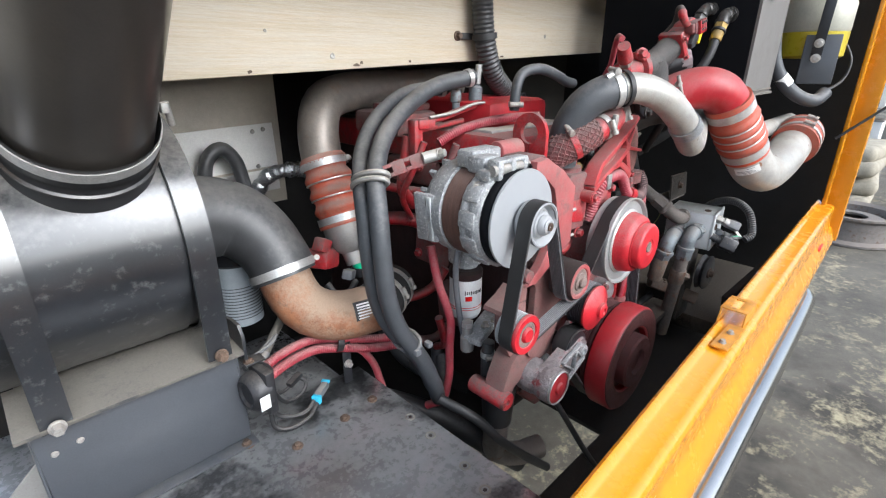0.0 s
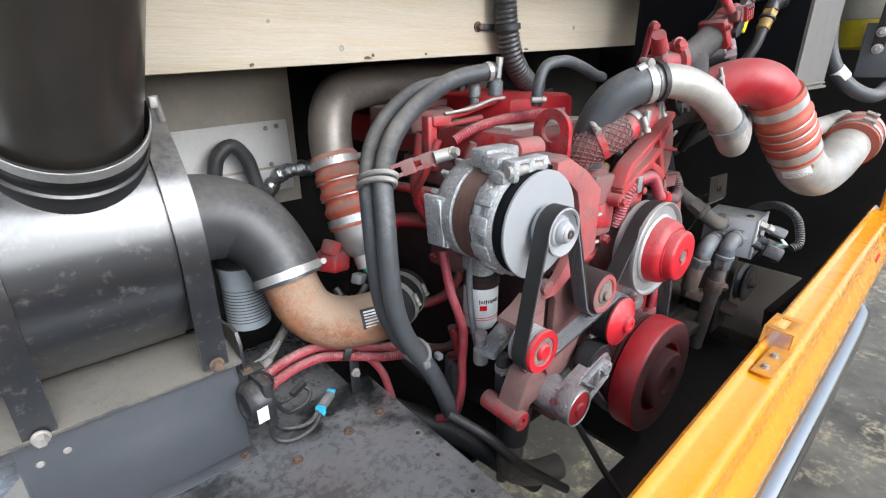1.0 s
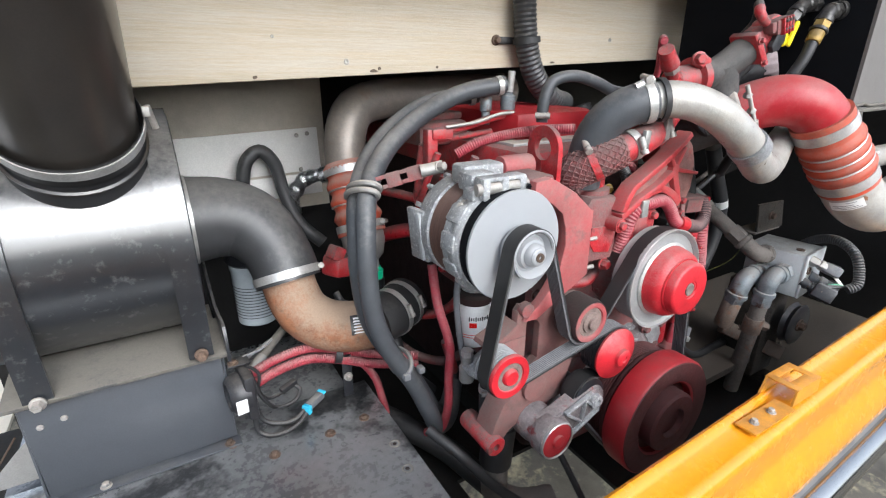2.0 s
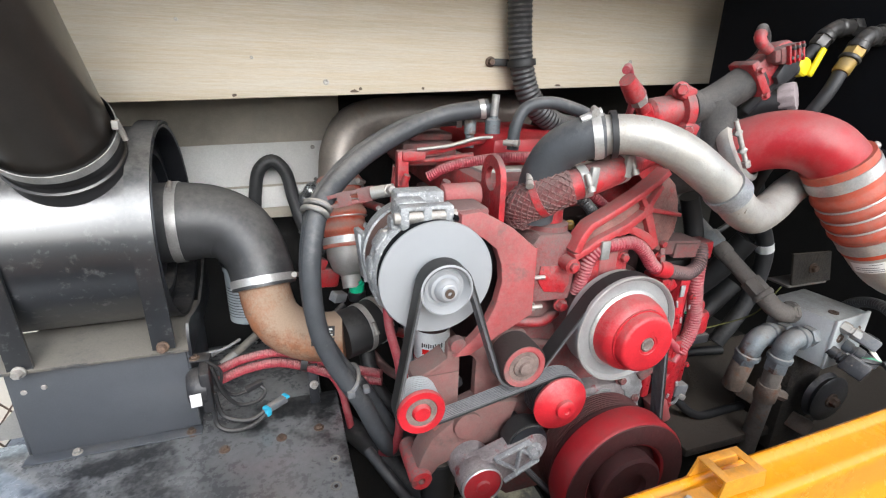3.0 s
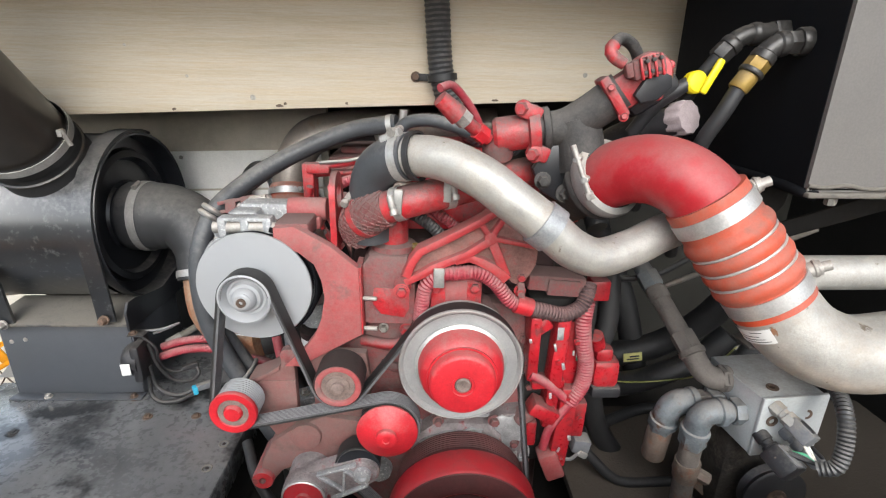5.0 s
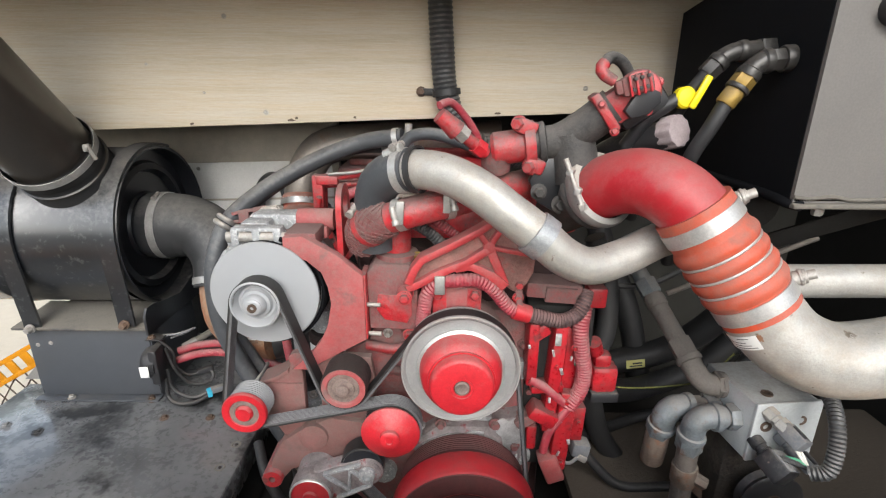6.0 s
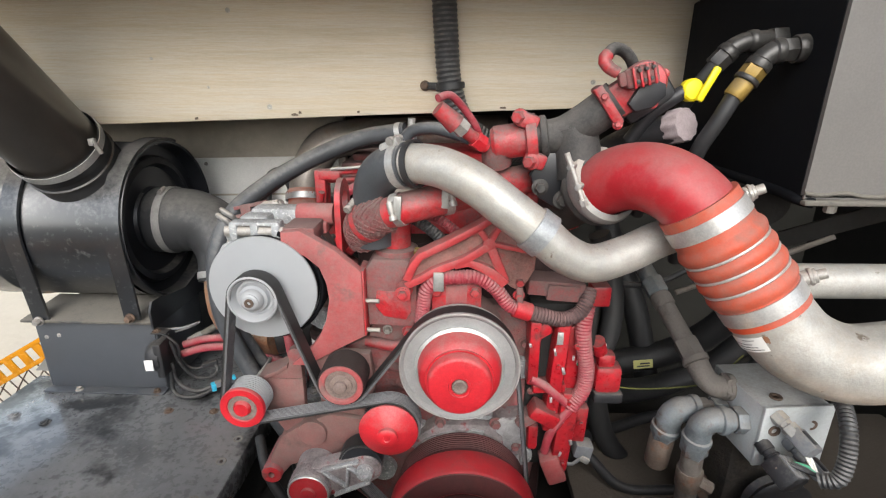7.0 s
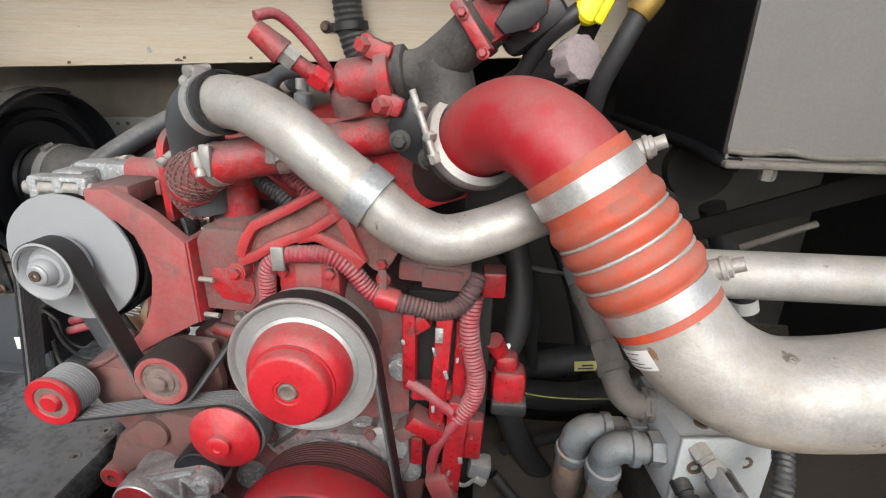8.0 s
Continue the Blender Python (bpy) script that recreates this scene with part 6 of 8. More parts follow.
def make_oil_filter():
    f = thing("oil_filter", "white spin-on filter with a small red mark", "filter", (0.681, 0.622, 1.10))
    c, cr = (0.681, 0.622, 1.096), 0.0335
    part("can", lathe(nb(), c, (0, 0, 1), [(0.020, 0), (0.028, 0.004), (0.0325, 0.012), (cr, 0.017), (cr, 0.093)], 40), M_FILTER, f)
    part("top_ring", lathe(nb(), c, (0, 0, 1), [(cr, 0.0925), (0.0350, 0.095), (0.0350, 0.106), (0.030, 0.112)], 40), M_SHADED_GRIME_RED, f, "grimy red top ring")
    bm = nb()
    for k in range(3):
        a = radians(226 + 8 * k)
        block(bm, (c[0] + (cr + 0.0001) * math.cos(a), c[1] + (cr + 0.0001) * math.sin(a), 1.150), (0.0046, 0.0012, 0.010), 0, turned(0, 0, 226 + 8 * k + 90))
    part("red_mark", bm, M_LENS, f, "small red square mark")
    for k in range(10):
        a = radians(222 + 7 * k)
        part("print_bar", block(nb(), (c[0] + (cr + 0.0001) * math.cos(a), c[1] + (cr + 0.0001) * math.sin(a), 1.163), (0.0022, 0.0012, 0.006 if k % 3 else 0.009), 0, turned(0, 0, 222 + 7 * k + 90)), M_PRINT, f)
    for z in (1.124, 1.129):
        part("red_line", ring_band(nb(), (c[0], c[1], z), (0, 0, 1), cr, 0.0012, 0.0005, 40), M_LENS, f)
    part("head", lathe(nb(), (c[0], c[1], 1.212), (0, 0, 1), [(0.024, 0), (0.024, 0.008), (0.036, 0.012), (0.036, 0.040), (0.03, 0.050)], 30), M_ALU, f)
    for k, run in enumerate(([(0.640, 0.60, 1.30), (0.628, 0.60, 1.22), (0.632, 0.595, 1.14), (0.64, 0.585, 1.07)], [(0.60, 0.64, 1.27), (0.60, 0.62, 1.20), (0.614, 0.60, 1.12), (0.612, 0.60, 1.05), (0.612, 0.602, 0.98), (0.600, 0.610, 0.93), (0.585, 0.64, 0.905)])):
        h = thing("drop_hose", ("slim grey metal tube beside the white filter", "dusty red drop hose beside the white filter")[k], "hose", (0.63, 0.6, 1.0))
        part("hose", tube(nb(), run, (0.006, 0.0085)[k]), (M_PLASTIC_GREY, M_HOSE_RED)[k], h)
    v = thing("drain_valve", "grey cast drain valve with a banded hose", "valve", (0.655, 0.56, 1.05))
    part("body", block(nb(), (0.672, 0.565, 1.092), (0.095, 0.040, 0.018), 0.005, turned(0, -10, 14)), M_ALU, v)
    part("port", lathe(nb(), (0.634, 0.572, 1.055), (0, 0, 1), [(0.013, 0), (0.014, 0.003), (0.014, 0.030), (0.010, 0.034), (0.010, 0.060)], 18), M_TIN, v)
    part("union", lathe(nb(), (0.634, 0.572, 1.108), (0, 0, 1), [(0.0115, 0), (0.0115, 0.012)], 6), M_STEEL, v)
    for x in (0.665, 0.695):
        part("bolt", hexbolt(nb(), (x, 0.552, 1.104), (0, 0, 1), 0.006, 0.010, 1.4), M_BOLT, v)
    h = thing("drain_hose", "black hose with a bright band clamp dropping to the ground", "hose", (0.655, 0.52, 0.7))
    part("hose", tube(nb(), [(0.650, 0.53, 1.085), (0.648, 0.53, 1.03), (0.652, 0.53, 0.97), (0.67, 0.54, 0.90), (0.70, 0.56, 0.80), (0.72, 0.58, 0.70)], 0.0125), M_RUBBER_GREY, h)
    band(h, (0.649, 0.53, 1.058), (0, 0, 1), 0.0128, 0.012, (-0.5, -1, 0))
    h = thing("lower_radiator_hose", "dark rubber hose running low under the tray edge", "hose", (0.6, 0.55, 0.85))
    part("hose", tube(nb(), [(0.50, 0.80, 0.90), (0.56, 0.70, 0.89), (0.62, 0.62, 0.86), (0.68, 0.54, 0.80), (0.74, 0.50, 0.74)], 0.024), M_RUBBER, h)
    h = thing("lower_pipe", "grimy vertical steel pipe below the tensioner bracket", "pipe", (0.64, 0.5, 0.8))
    part("pipe", tube(nb(), [(0.66, 0.50, 1.0), (0.66, 0.51, 0.86), (0.68, 0.52, 0.80), (0.73, 0.50, 0.77), (0.79, 0.48, 0.765)], 0.026), M_OLDPIPE, h)
    part("sleeve", tube(nb(), [(0.66, 0.50, 1.0), (0.66, 0.505, 0.95), (0.66, 0.5085, 0.905)], 0.0305, 24), M_RUBBER, h, "black rubber sleeve")
    h = thing("crossing_hose", "black hose crossing low in front of the steel pipe", "hose", (0.64, 0.5, 0.8))
    part("hose", tube(nb(), [(0.545, 0.56, 0.99), (0.581, 0.50, 0.958), (0.632, 0.478, 0.888), (0.709, 0.47, 0.80), (0.78, 0.45, 0.73)], 0.0095), M_RUBBER, h)
    h = thing("ground_cable", "thin black cable hanging below the tensioner", "cable", (0.75, 0.4, 0.8))
    part("cable", tube(nb(), [(0.72, 0.44, 1.0), (0.74, 0.40, 0.93), (0.76, 0.36, 0.86), (0.80, 0.33, 0.78)], 0.006), M_WIRE, h)


make_oil_filter()


# ---- charge air pipes ----
def make_charge_pipes():
    p = thing("crossover_pipe", "stained silver crossover pipe with a slate rubber elbow", "pipe", (1.0, 0.40, 1.42))
    part("pipe", tube(nb(), [(0.842, 0.443, 1.547), (0.873, 0.425, 1.554), (0.911, 0.405, 1.551), (0.954, 0.385, 1.533), (0.994, 0.372, 1.505), (1.032, 0.367, 1.478)], 0.0266, 32, 0.008), M_PIPE, p)
    part("lower_bend", tube(nb(), [(1.024, 0.367, 1.484), (1.032, 0.367, 1.478), (1.064, 0.369, 1.451), (1.100, 0.374, 1.436), (1.146, 0.386, 1.444), (1.20, 0.405, 1.462), (1.30, 0.44, 1.48)], (0.0258, 0.0235), 32, 0.008), M_PIPE, p, "stained lower bend")
    part("weld_bead", ring_band(nb(), (1.030, 0.367, 1.479), (0.038, -0.004, -0.027), 0.0266, 0.022, 0.0032, 36), M_BEAD, p)
    part("elbow", tube(nb(), [(0.862, 0.431, 1.552), (0.838, 0.446, 1.546), (0.815, 0.466, 1.528), (0.803, 0.484, 1.495), (0.801, 0.495, 1.455), (0.802, 0.50, 1.42)], 0.0300, 32), M_RUBBER_BLUE, p, "slate rubber elbow")
    c = band(p, (0.853, 0.4365, 1.550), (0.033, -0.019, 0.008), 0.0303, 0.012, (0.1, -0.2, 1))
    part("tee_bolt", tube(nb(), [(0.826, 0.438, 1.571), (0.850, 0.428, 1.583)], 0.0065, 12), M_STEEL, c)
    part("black_band", ring_band(nb(), (0.871, 0.426, 1.5535), (0.034, -0.019, 0.006), 0.0290, 0.008, 0.003), M_RUBBER, p)
    m = thing("bypass_hose", "red bypass hose, half of it in a rough woven sleeve", "hose", (0.85, 0.46, 1.42))
    part("hose", tube(nb(), [(0.822, 0.455, 1.476), (0.855, 0.443, 1.489), (0.903, 0.455, 1.499), (0.946, 0.478, 1.505), (0.99, 0.50, 1.512), (1.05, 0.53, 1.52)], 0.0225, 28), M_RED, m)
    line = spline([(0.783, 0.510, 1.420), (0.783, 0.496, 1.442), (0.796, 0.476, 1.460), (0.815, 0.460, 1.473), (0.832, 0.452, 1.480)], 0.0022)
    rng = random.Random(11)
    sl = nb()
    sweep(sl, line, [0.0255 + 0.004 * math.sin(math.pi * i / (len(line) - 1)) for i in range(len(line))], 28)
    sleeve = part("sleeve", sl, M_RED_DUSTY, m, "rough woven dusty red sleeve")
    for s in (1, -1):
        for k in range(15):
            run = []
            for i, cpt in enumerate(line):
                t = (line[min(i + 1, len(line) - 1)] - line[max(i - 1, 0)]).normalized()
                _, u, w = frame_of(t)
                a = 2 * math.pi * k / 15 + s * i * 0.095
                r = 0.0262 + 0.004 * math.sin(math.pi * i / (len(line) - 1))
                run.append(cpt + (u * math.cos(a) + w * math.sin(a)) * r)
            part("strand", sweep(nb(), run, 0.0012, 5), M_RED_DUSTY, sleeve)
    band(m, (0.797, 0.475, 1.461), (0.7, -0.6, 0.5), 0.0305, 0.011, (-0.2, -0.5, 1), M_RED)
    for c, d in (((0.846, 0.446, 1.486), (0.035, -0.008, 0.012)), ((0.912, 0.460, 1.5), (0.045, 0.016, 0.006))):
        b = band(m, c, d, 0.0228, 0.012, (0, -1, 0.3))
        part("spring_lug", block(nb(), V(*c) + V(0.0, -0.024, 0.008), (0.012, 0.008, 0.034), 0.002, turned(0, 4, 0)), M_TIN, b)
    # turbo side: red elbow, boot and large pipe
    e = thing("charge_elbow", "dusty red charge-air elbow with a ribbed silicone boot", "pipe", (1.2, 0.36, 1.38))
    part("elbow", tube(nb(), [(1.118, 0.462, 1.512), (1.130, 0.448, 1.525), (1.148, 0.420, 1.540), (1.169, 0.390, 1.545), (1.191, 0.368, 1.537), (1.211, 0.357, 1.521), (1.224, 0.351, 1.505)], 0.043, 48, 0.006), M_ELBOW, e, "dusty red cast elbow")
    d = V(0.014, -0.030, 0.018).normalized()
    vc = part("v_clamp", lathe(nb(), (1.128, 0.450, 1.523), d, [(0.045, -0.012), (0.053, -0.009), (0.055, -0.003), (0.055, 0.003), (0.053, 0.009), (0.045, 0.012)], 48, closed=False), M_TIN, e, "steel v-band clamp")
    part("clamp_bolt", tube(nb(), [(1.066, 0.410, 1.572), (1.090, 0.397, 1.510)], 0.0036, 10), M_BOLT, vc)
    part("clamp_nut", hexbolt(nb(), (1.088, 0.398, 1.515), (0.36, -0.19, -0.91), 0.006, 0.010, 1.0), M_BOLT, vc)
    part("clamp_block", block(nb(), (1.074, 0.410, 1.555), (0.010, 0.014, 0.011), 0.003, turned(0, 20, -30)), M_TIN, vc)
    part("clamp_block", block(nb(), (1.084, 0.404, 1.530), (0.010, 0.014, 0.011), 0.003, turned(0, 20, -30)), M_TIN, vc)
    part("turbo_outlet", lathe(nb(), (1.128, 0.450, 1.523), -d, [(0.044, 0.0), (0.050, 0.013), (0.052, 0.016), (0.052, 0.022), (0.046, 0.026), (0.040, 0.05), (0.040, 0.12)], 40), M_DUCT, e, "grimy black turbo outlet")
    a, b = V(1.213, 0.3558, 1.520), V(1.301, 0.3187, 1.399)
    ax = (b - a).normalized()
    L = (b - a).length
    line = spline([a, b], 0.0015)
    n = len(line) - 1
    rad = []
    for i in range(n + 1):
        f = i / n
        bulge = 0.0045 * max(0, math.sin(math.pi * ((f - 0.27) / 0.135 % 1.0))) if 0.27 < f < 0.81 else 0.0
        rad.append(0.0478 + bulge)
    boot = part("boot", sweep(nb(), line, rad, 56), M_SILICONE, e, "dusty orange-red ribbed silicone boot")
    for f in (0.405, 0.54, 0.675):
        part("ring", lathe(nb(), a.lerp(b, f), ax, [(0.0476, -0.002), (0.0500, -0.0015), (0.0508, 0), (0.0500, 0.0015), (0.0476, 0.002)], 48, closed=False), M_STEEL, boot, "wire ring")
    for f, q in ((0.14, (1.281, 0.357, 1.547)), (0.885, (1.341, 0.309, 1.454))):
        c = part("t_bolt_clamp", ring_band(nb(), a.lerp(b, f), ax, 0.0479, 0.0185, 0.0016, 56), M_STEEL, e, "polished t-bolt clamp")
        s = V(*q)
        base = a.lerp(b, f)
        o = s - base
        o = (o - ax * o.dot(ax)).normalized()
        t0 = base + o * 0.054
        bm = lathe(nb(), t0, o * 0.5 + V(0.6, -0.3, 0.2), [(0.009, -0.012), (0.009, 0.0), (0.0105, 0.001), (0.0105, 0.004), (0.009, 0.005), (0.009, 0.008), (0.006, 0.009), (0.006, 0.018)], 14)
        part("clamp_spring", bm, M_BOLT, c)
    big = thing("charge_pipe", "large stained aluminised charge-air pipe below the boot", "pipe", (1.5, 0.27, 1.30))
    part("pipe", tube(nb(), [(1.290, 0.3235, 1.415), (1.308, 0.316, 1.390), (1.334, 0.305, 1.364), (1.378, 0.293, 1.347), (1.43, 0.287, 1.352), (1.50, 0.283, 1.370), (1.60, 0.285, 1.395)], 0.0465, 48, 0.008), M_PIPE, big)
    rb = part("end_boot", tube(nb(), [(1.565, 0.278, 1.392), (1.65, 0.285, 1.412)], 0.0545, 36), M_SILICONE, big, "red silicone end boot")
    band(big, (1.585, 0.279, 1.397), (1, 0.05, 0.24), 0.055, 0.013, (-0.3, -0.4, 1))
    band(big, (1.63, 0.283, 1.407), (1, 0.05, 0.24), 0.055, 0.013, (-0.3, -0.4, 1))
    bm = nb()
    ctr = a.lerp(b, 1.075)
    u = V(-0.2, -1, -0.1)
    u = (u - ax * u.dot(ax)).normalized()
    w = ax.cross(u)
    rows = [[bm.verts.new(ctr + ax * h + (u * math.cos(k) + w * math.sin(k)) * 0.0476) for k in (radians(90 - 6.4 * j) for j in range(11))] for h in (-0.006, 0.0135)]
    for j in range(10):
        bm.faces.new((rows[0][j], rows[0][j + 1], rows[1][j + 1], rows[1][j]))
    lab = part("label", bm, M_LABEL, big, "white part label")
    bm = nb()
    for h, j0, j1 in ((-0.003, 5, 8), (0.0025, 1, 7), (0.0065, 1, 8), (0.0100, 3, 9)):
        ks = [radians(90 - 6.4 * (j0 + (j1 - j0) * i / 4)) for i in range(5)]
        rows = [[bm.verts.new(ctr + ax * (h + dh) + (u * math.cos(k) + w * math.sin(k)) * 0.0480) for k in ks] for dh in (0, 0.0009)]
        for j in range(4):
            bm.faces.new((rows[0][j], rows[0][j + 1], rows[1][j + 1], rows[1][j]))
    part("print_bars", bm, M_PRINT, lab)
    rng = random.Random(23)
    for k0, h0, dk, dh, mt, lab_text in ((22, -0.001, 4, 0.007, M_RUST, "rusty scab"),):
        bm = nb()
        mid = bm.verts.new(ctr + ax * h0 + (u * math.cos(radians(k0)) + w * math.sin(radians(k0))) * 0.0474)
        ring = []
        for i in range(18):
            q, g = 2 * math.pi * i / 18, rng.uniform(0.55, 1.1)
            k = radians(k0 + dk * g * math.cos(q))
            ring.append(bm.verts.new(ctr + ax * (h0 + dh * g * math.sin(q)) + (u * math.cos(k) + w * math.sin(k)) * 0.0472))
        for i in range(18):
            bm.faces.new((mid, ring[i], ring[(i + 1) % 18]))
        part("stain", bm, mt, big, lab_text)
    s = thing("return_pipe", "plain silver pipe running sideways behind the boot", "pipe", (1.55, 0.34, 1.4))
    part("pipe", tube(nb(), [(1.30, 0.345, 1.428), (1.80, 0.345, 1.432)], 0.0215, 28), M_PIPE, s)


make_charge_pipes()


# ---- top right of the engine ----
def make_egr():
    g = thing("egr_valve", "dusty red and black valve body leaning up over the engine", "valve", (1.08, 0.47, 1.55))
    part("duct", tube(nb(), [(1.035, 0.483, 1.583), (1.07, 0.477, 1.588), (1.10, 0.466, 1.607), (1.135, 0.452, 1.637)], (0.024, 0.026), 24), M_DUCT, g, "grimy dark duct")
    bm = lathe(nb(), (1.03, 0.484, 1.582), (-1, 0.1, -0.15), [(0.034, -0.008), (0.034, 0.006), (0.024, 0.008), (0.024, 0.05), (0.020, 0.055)], 28)
    block(bm, (1.022, 0.470, 1.607), (0.03, 0.022, 0.022), 0.005, turned(0, 20, 0))
    block(bm, (1.035, 0.466, 1.555), (0.03, 0.022, 0.022), 0.005, turned(0, 20, 0))
    fl = part("flange", bm, M_RED, g, "red flange")
    for q in ((1.012, 0.468, 1.612), (1.030, 0.462, 1.553)):
        part("flange_bolt", hexbolt(nb(), q, (-0.5, -0.85, 0), 0.009, 0.014, 1.3), M_RED, fl)
    part("flange_ring", lathe(nb(), (1.043, 0.482, 1.584), (1, -0.1, 0.15), [(0.029, 0), (0.030, 0.002), (0.030, 0.008), (0.027, 0.01)], 28), M_DUCT, g)
    lean = turned(0, -36, -10)
    bm = block(nb(), (1.122, 0.452, 1.629), (0.013, 0.052, 0.056), 0.003, lean)
    block(bm, (1.146, 0.452, 1.643), (0.046, 0.040, 0.044), 0.007, lean)
    lathe(bm, (1.166, 0.462, 1.655), (-0.15, -1, 0.1), [(0.026, 0), (0.027, 0.006), (0.027, 0.026), (0.024, 0.031), (0.010, 0.032)], 28)
    act = part("actuator", bm, M_RED, g, "red actuator housing caked in dust")
    for q in ((1.131, 0.427, 1.606), (1.110, 0.427, 1.640), (1.186, 0.440, 1.668), (1.176, 0.438, 1.632)):
        part("housing_bolt", hexbolt(nb(), q, (-0.15, -1, 0.1), 0.0045, 0.007, 1.4), M_RED, act)
    part("dark_cover", prism(nb(), [(1.140, 1.632), (1.150, 1.622), (1.172, 1.627), (1.188, 1.642), (1.186, 1.656), (1.168, 1.662), (1.152, 1.652)], 0.424, 0.432, 0.003, lambda x, z: 0.10 * (x - 1.16)), M_PLASTIC, act, "grimy black cover plate")
    part("actuator_back", block(nb(), (1.176, 0.474, 1.640), (0.070, 0.04, 0.046), 0.010, lean), M_PLASTIC, g)
    pl = part("plug", block(nb(), (1.152, 0.425, 1.665), (0.038, 0.026, 0.024), 0.004, turned(0, -16, -10)), M_RED_DUSTY, g)
    for k in range(4):
        part("plug_rib", block(nb(), (1.140 + 0.008 * k, 0.412, 1.662 + 0.0023 * k), (0.003, 0.008, 0.026), 0.001, turned(0, -16, -10)), M_RED, pl)
    for k in range(3):
        for z in (-0.006, 0.007):
            part("pin_boss", lathe(nb(), (1.144 + 0.008 * k, 0.413, 1.664 + 0.0023 * k + z), FRONT, [(0.0026, 0), (0.0024, 0.006), (0.001, 0.0065)], 8), M_DUCT, pl)
    part("plug_tail", block(nb(), (1.133, 0.428, 1.661), (0.014, 0.020, 0.018), 0.003, turned(0, -16, -10)), M_RED_DUSTY, pl)
    part("cable", tube(nb(), [(1.112, 0.440, 1.688), (1.120, 0.447, 1.697), (1.134, 0.456, 1.697), (1.148, 0.462, 1.688), (1.158, 0.47, 1.672), (1.162, 0.49, 1.650)], 0.0075), M_DUCT, g, "dark sleeved cable")
    part("cable_boot", tube(nb(), [(1.126, 0.432, 1.668), (1.114, 0.434, 1.675), (1.108, 0.437, 1.684), (1.113, 0.441, 1.690)], (0.007, 0.0085), 14), M_RED, g, "red cable boot")
    part("lower_duct", tube(nb(), [(1.085, 0.478, 1.60), (1.095, 0.475, 1.565), (1.100, 0.470, 1.530)], 0.032, 26), M_DUCT, g)
    part("link_bracket", prism(nb(), [(1.030, 1.532), (1.052, 1.566), (1.088, 1.566), (1.125, 1.53), (1.100, 1.478), (1.076, 1.482), (1.044, 1.500)], 0.468, 0.480, 0.003), M_BLACK, g, "grimy black bracket")
    part("bracket_bolt", hexbolt(nb(), (1.078, 0.468, 1.498), FRONT, 0.009, 0.012), M_DUCT, g)
    part("bracket_bolt", hexbolt(nb(), (1.045, 0.468, 1.516), FRONT, 0.008, 0.012), M_DUCT, g)
    s = thing("pressure_sensor", "bright red pressure sensor on a stubby red pipe", "sensor", (0.96, 0.47, 1.55))
    part("body", tube(nb(), [(0.900, 0.450, 1.624), (0.909, 0.453, 1.616), (0.925, 0.457, 1.602)], (0.011, 0.0145), 16), M_RED, s)
    part("collar", tube(nb(), [(0.925, 0.457, 1.604), (0.936, 0.461, 1.594)], 0.0125, 6), M_BOLT, s)
    part("stem", tube(nb(), [(0.936, 0.461, 1.594), (0.967, 0.475, 1.570)], 0.009), M_RED, s)
    part("stem_nut", tube(nb(), [(0.950, 0.467, 1.583), (0.962, 0.473, 1.574)], 0.0125, 6), M_RED_CLEAN, s)
    part("cable", tube(nb(), [(0.900, 0.455, 1.636), (0.915, 0.470, 1.640), (0.935, 0.485, 1.622), (0.955, 0.50, 1.592), (0.965, 0.52, 1.56)], 0.0055), M_HOSE_RED, s)
    part("sleeve", tube(nb(), [(0.985, 0.50, 1.545), (0.985, 0.49, 1.568), (1.01, 0.487, 1.578)], 0.022, 18), M_RED_DUSTY, s)
    w = thing("front_loom", "red-dusted corrugated wiring sleeve across the engine front", "wiring", (1.0, 0.46, 1.15))
    part("sleeve", corrugated(nb(), [(0.874, 0.468, 1.300), (0.878, 0.462, 1.330), (0.884, 0.458, 1.360), (0.903, 0.456, 1.377), (0.930, 0.455, 1.381), (0.962, 0.456, 1.380), (0.985, 0.457, 1.365), (1.010, 0.458, 1.335), (1.030, 0.458, 1.326)], 0.0115, 0.0052, 0.0014, 16), M_HOSE_RED, w)
    part("sleeve", corrugated(nb(), [(1.030, 0.458, 1.326), (1.06, 0.460, 1.318), (1.095, 0.464, 1.310), (1.120, 0.470, 1.318), (1.132, 0.478, 1.335), (1.138, 0.49, 1.35)], 0.0125, 0.0052, 0.0016, 16), M_LOOM, w)
    part("sleeve", corrugated(nb(), [(1.135, 0.482, 1.325), (1.131, 0.476, 1.29), (1.136, 0.474, 1.25), (1.143, 0.474, 1.215), (1.140, 0.474, 1.175), (1.122, 0.472, 1.143)], 0.0135, 0.0052, 0.0014, 16), M_HOSE_RED, w)
    part("branch", tube(nb(), [(1.122, 0.472, 1.145), (1.10, 0.470, 1.165), (1.075, 0.468, 1.187), (1.052, 0.468, 1.200)], 0.0075), M_HOSE_RED, w)
    part("branch", tube(nb(), [(1.122, 0.472, 1.140), (1.105, 0.470, 1.115), (1.092, 0.470, 1.088), (1.086, 0.472, 1.050)], 0.0075), M_HOSE_RED, w)
    part("tape", tube(nb(), [(1.018, 0.458, 1.331), (1.042, 0.459, 1.323)], 0.0145, 18), M_RED_CLEAN, w)
    part("clip", block(nb(), (0.902, 0.447, 1.376), (0.016, 0.006, 0.030), 0.002), M_TIN, w)
    part("clip", bar(nb(), (1.026, 0.452, 1.33), (1.024, 0.458, 1.365), 0.010, 0.003), M_RED_DUSTY, w)
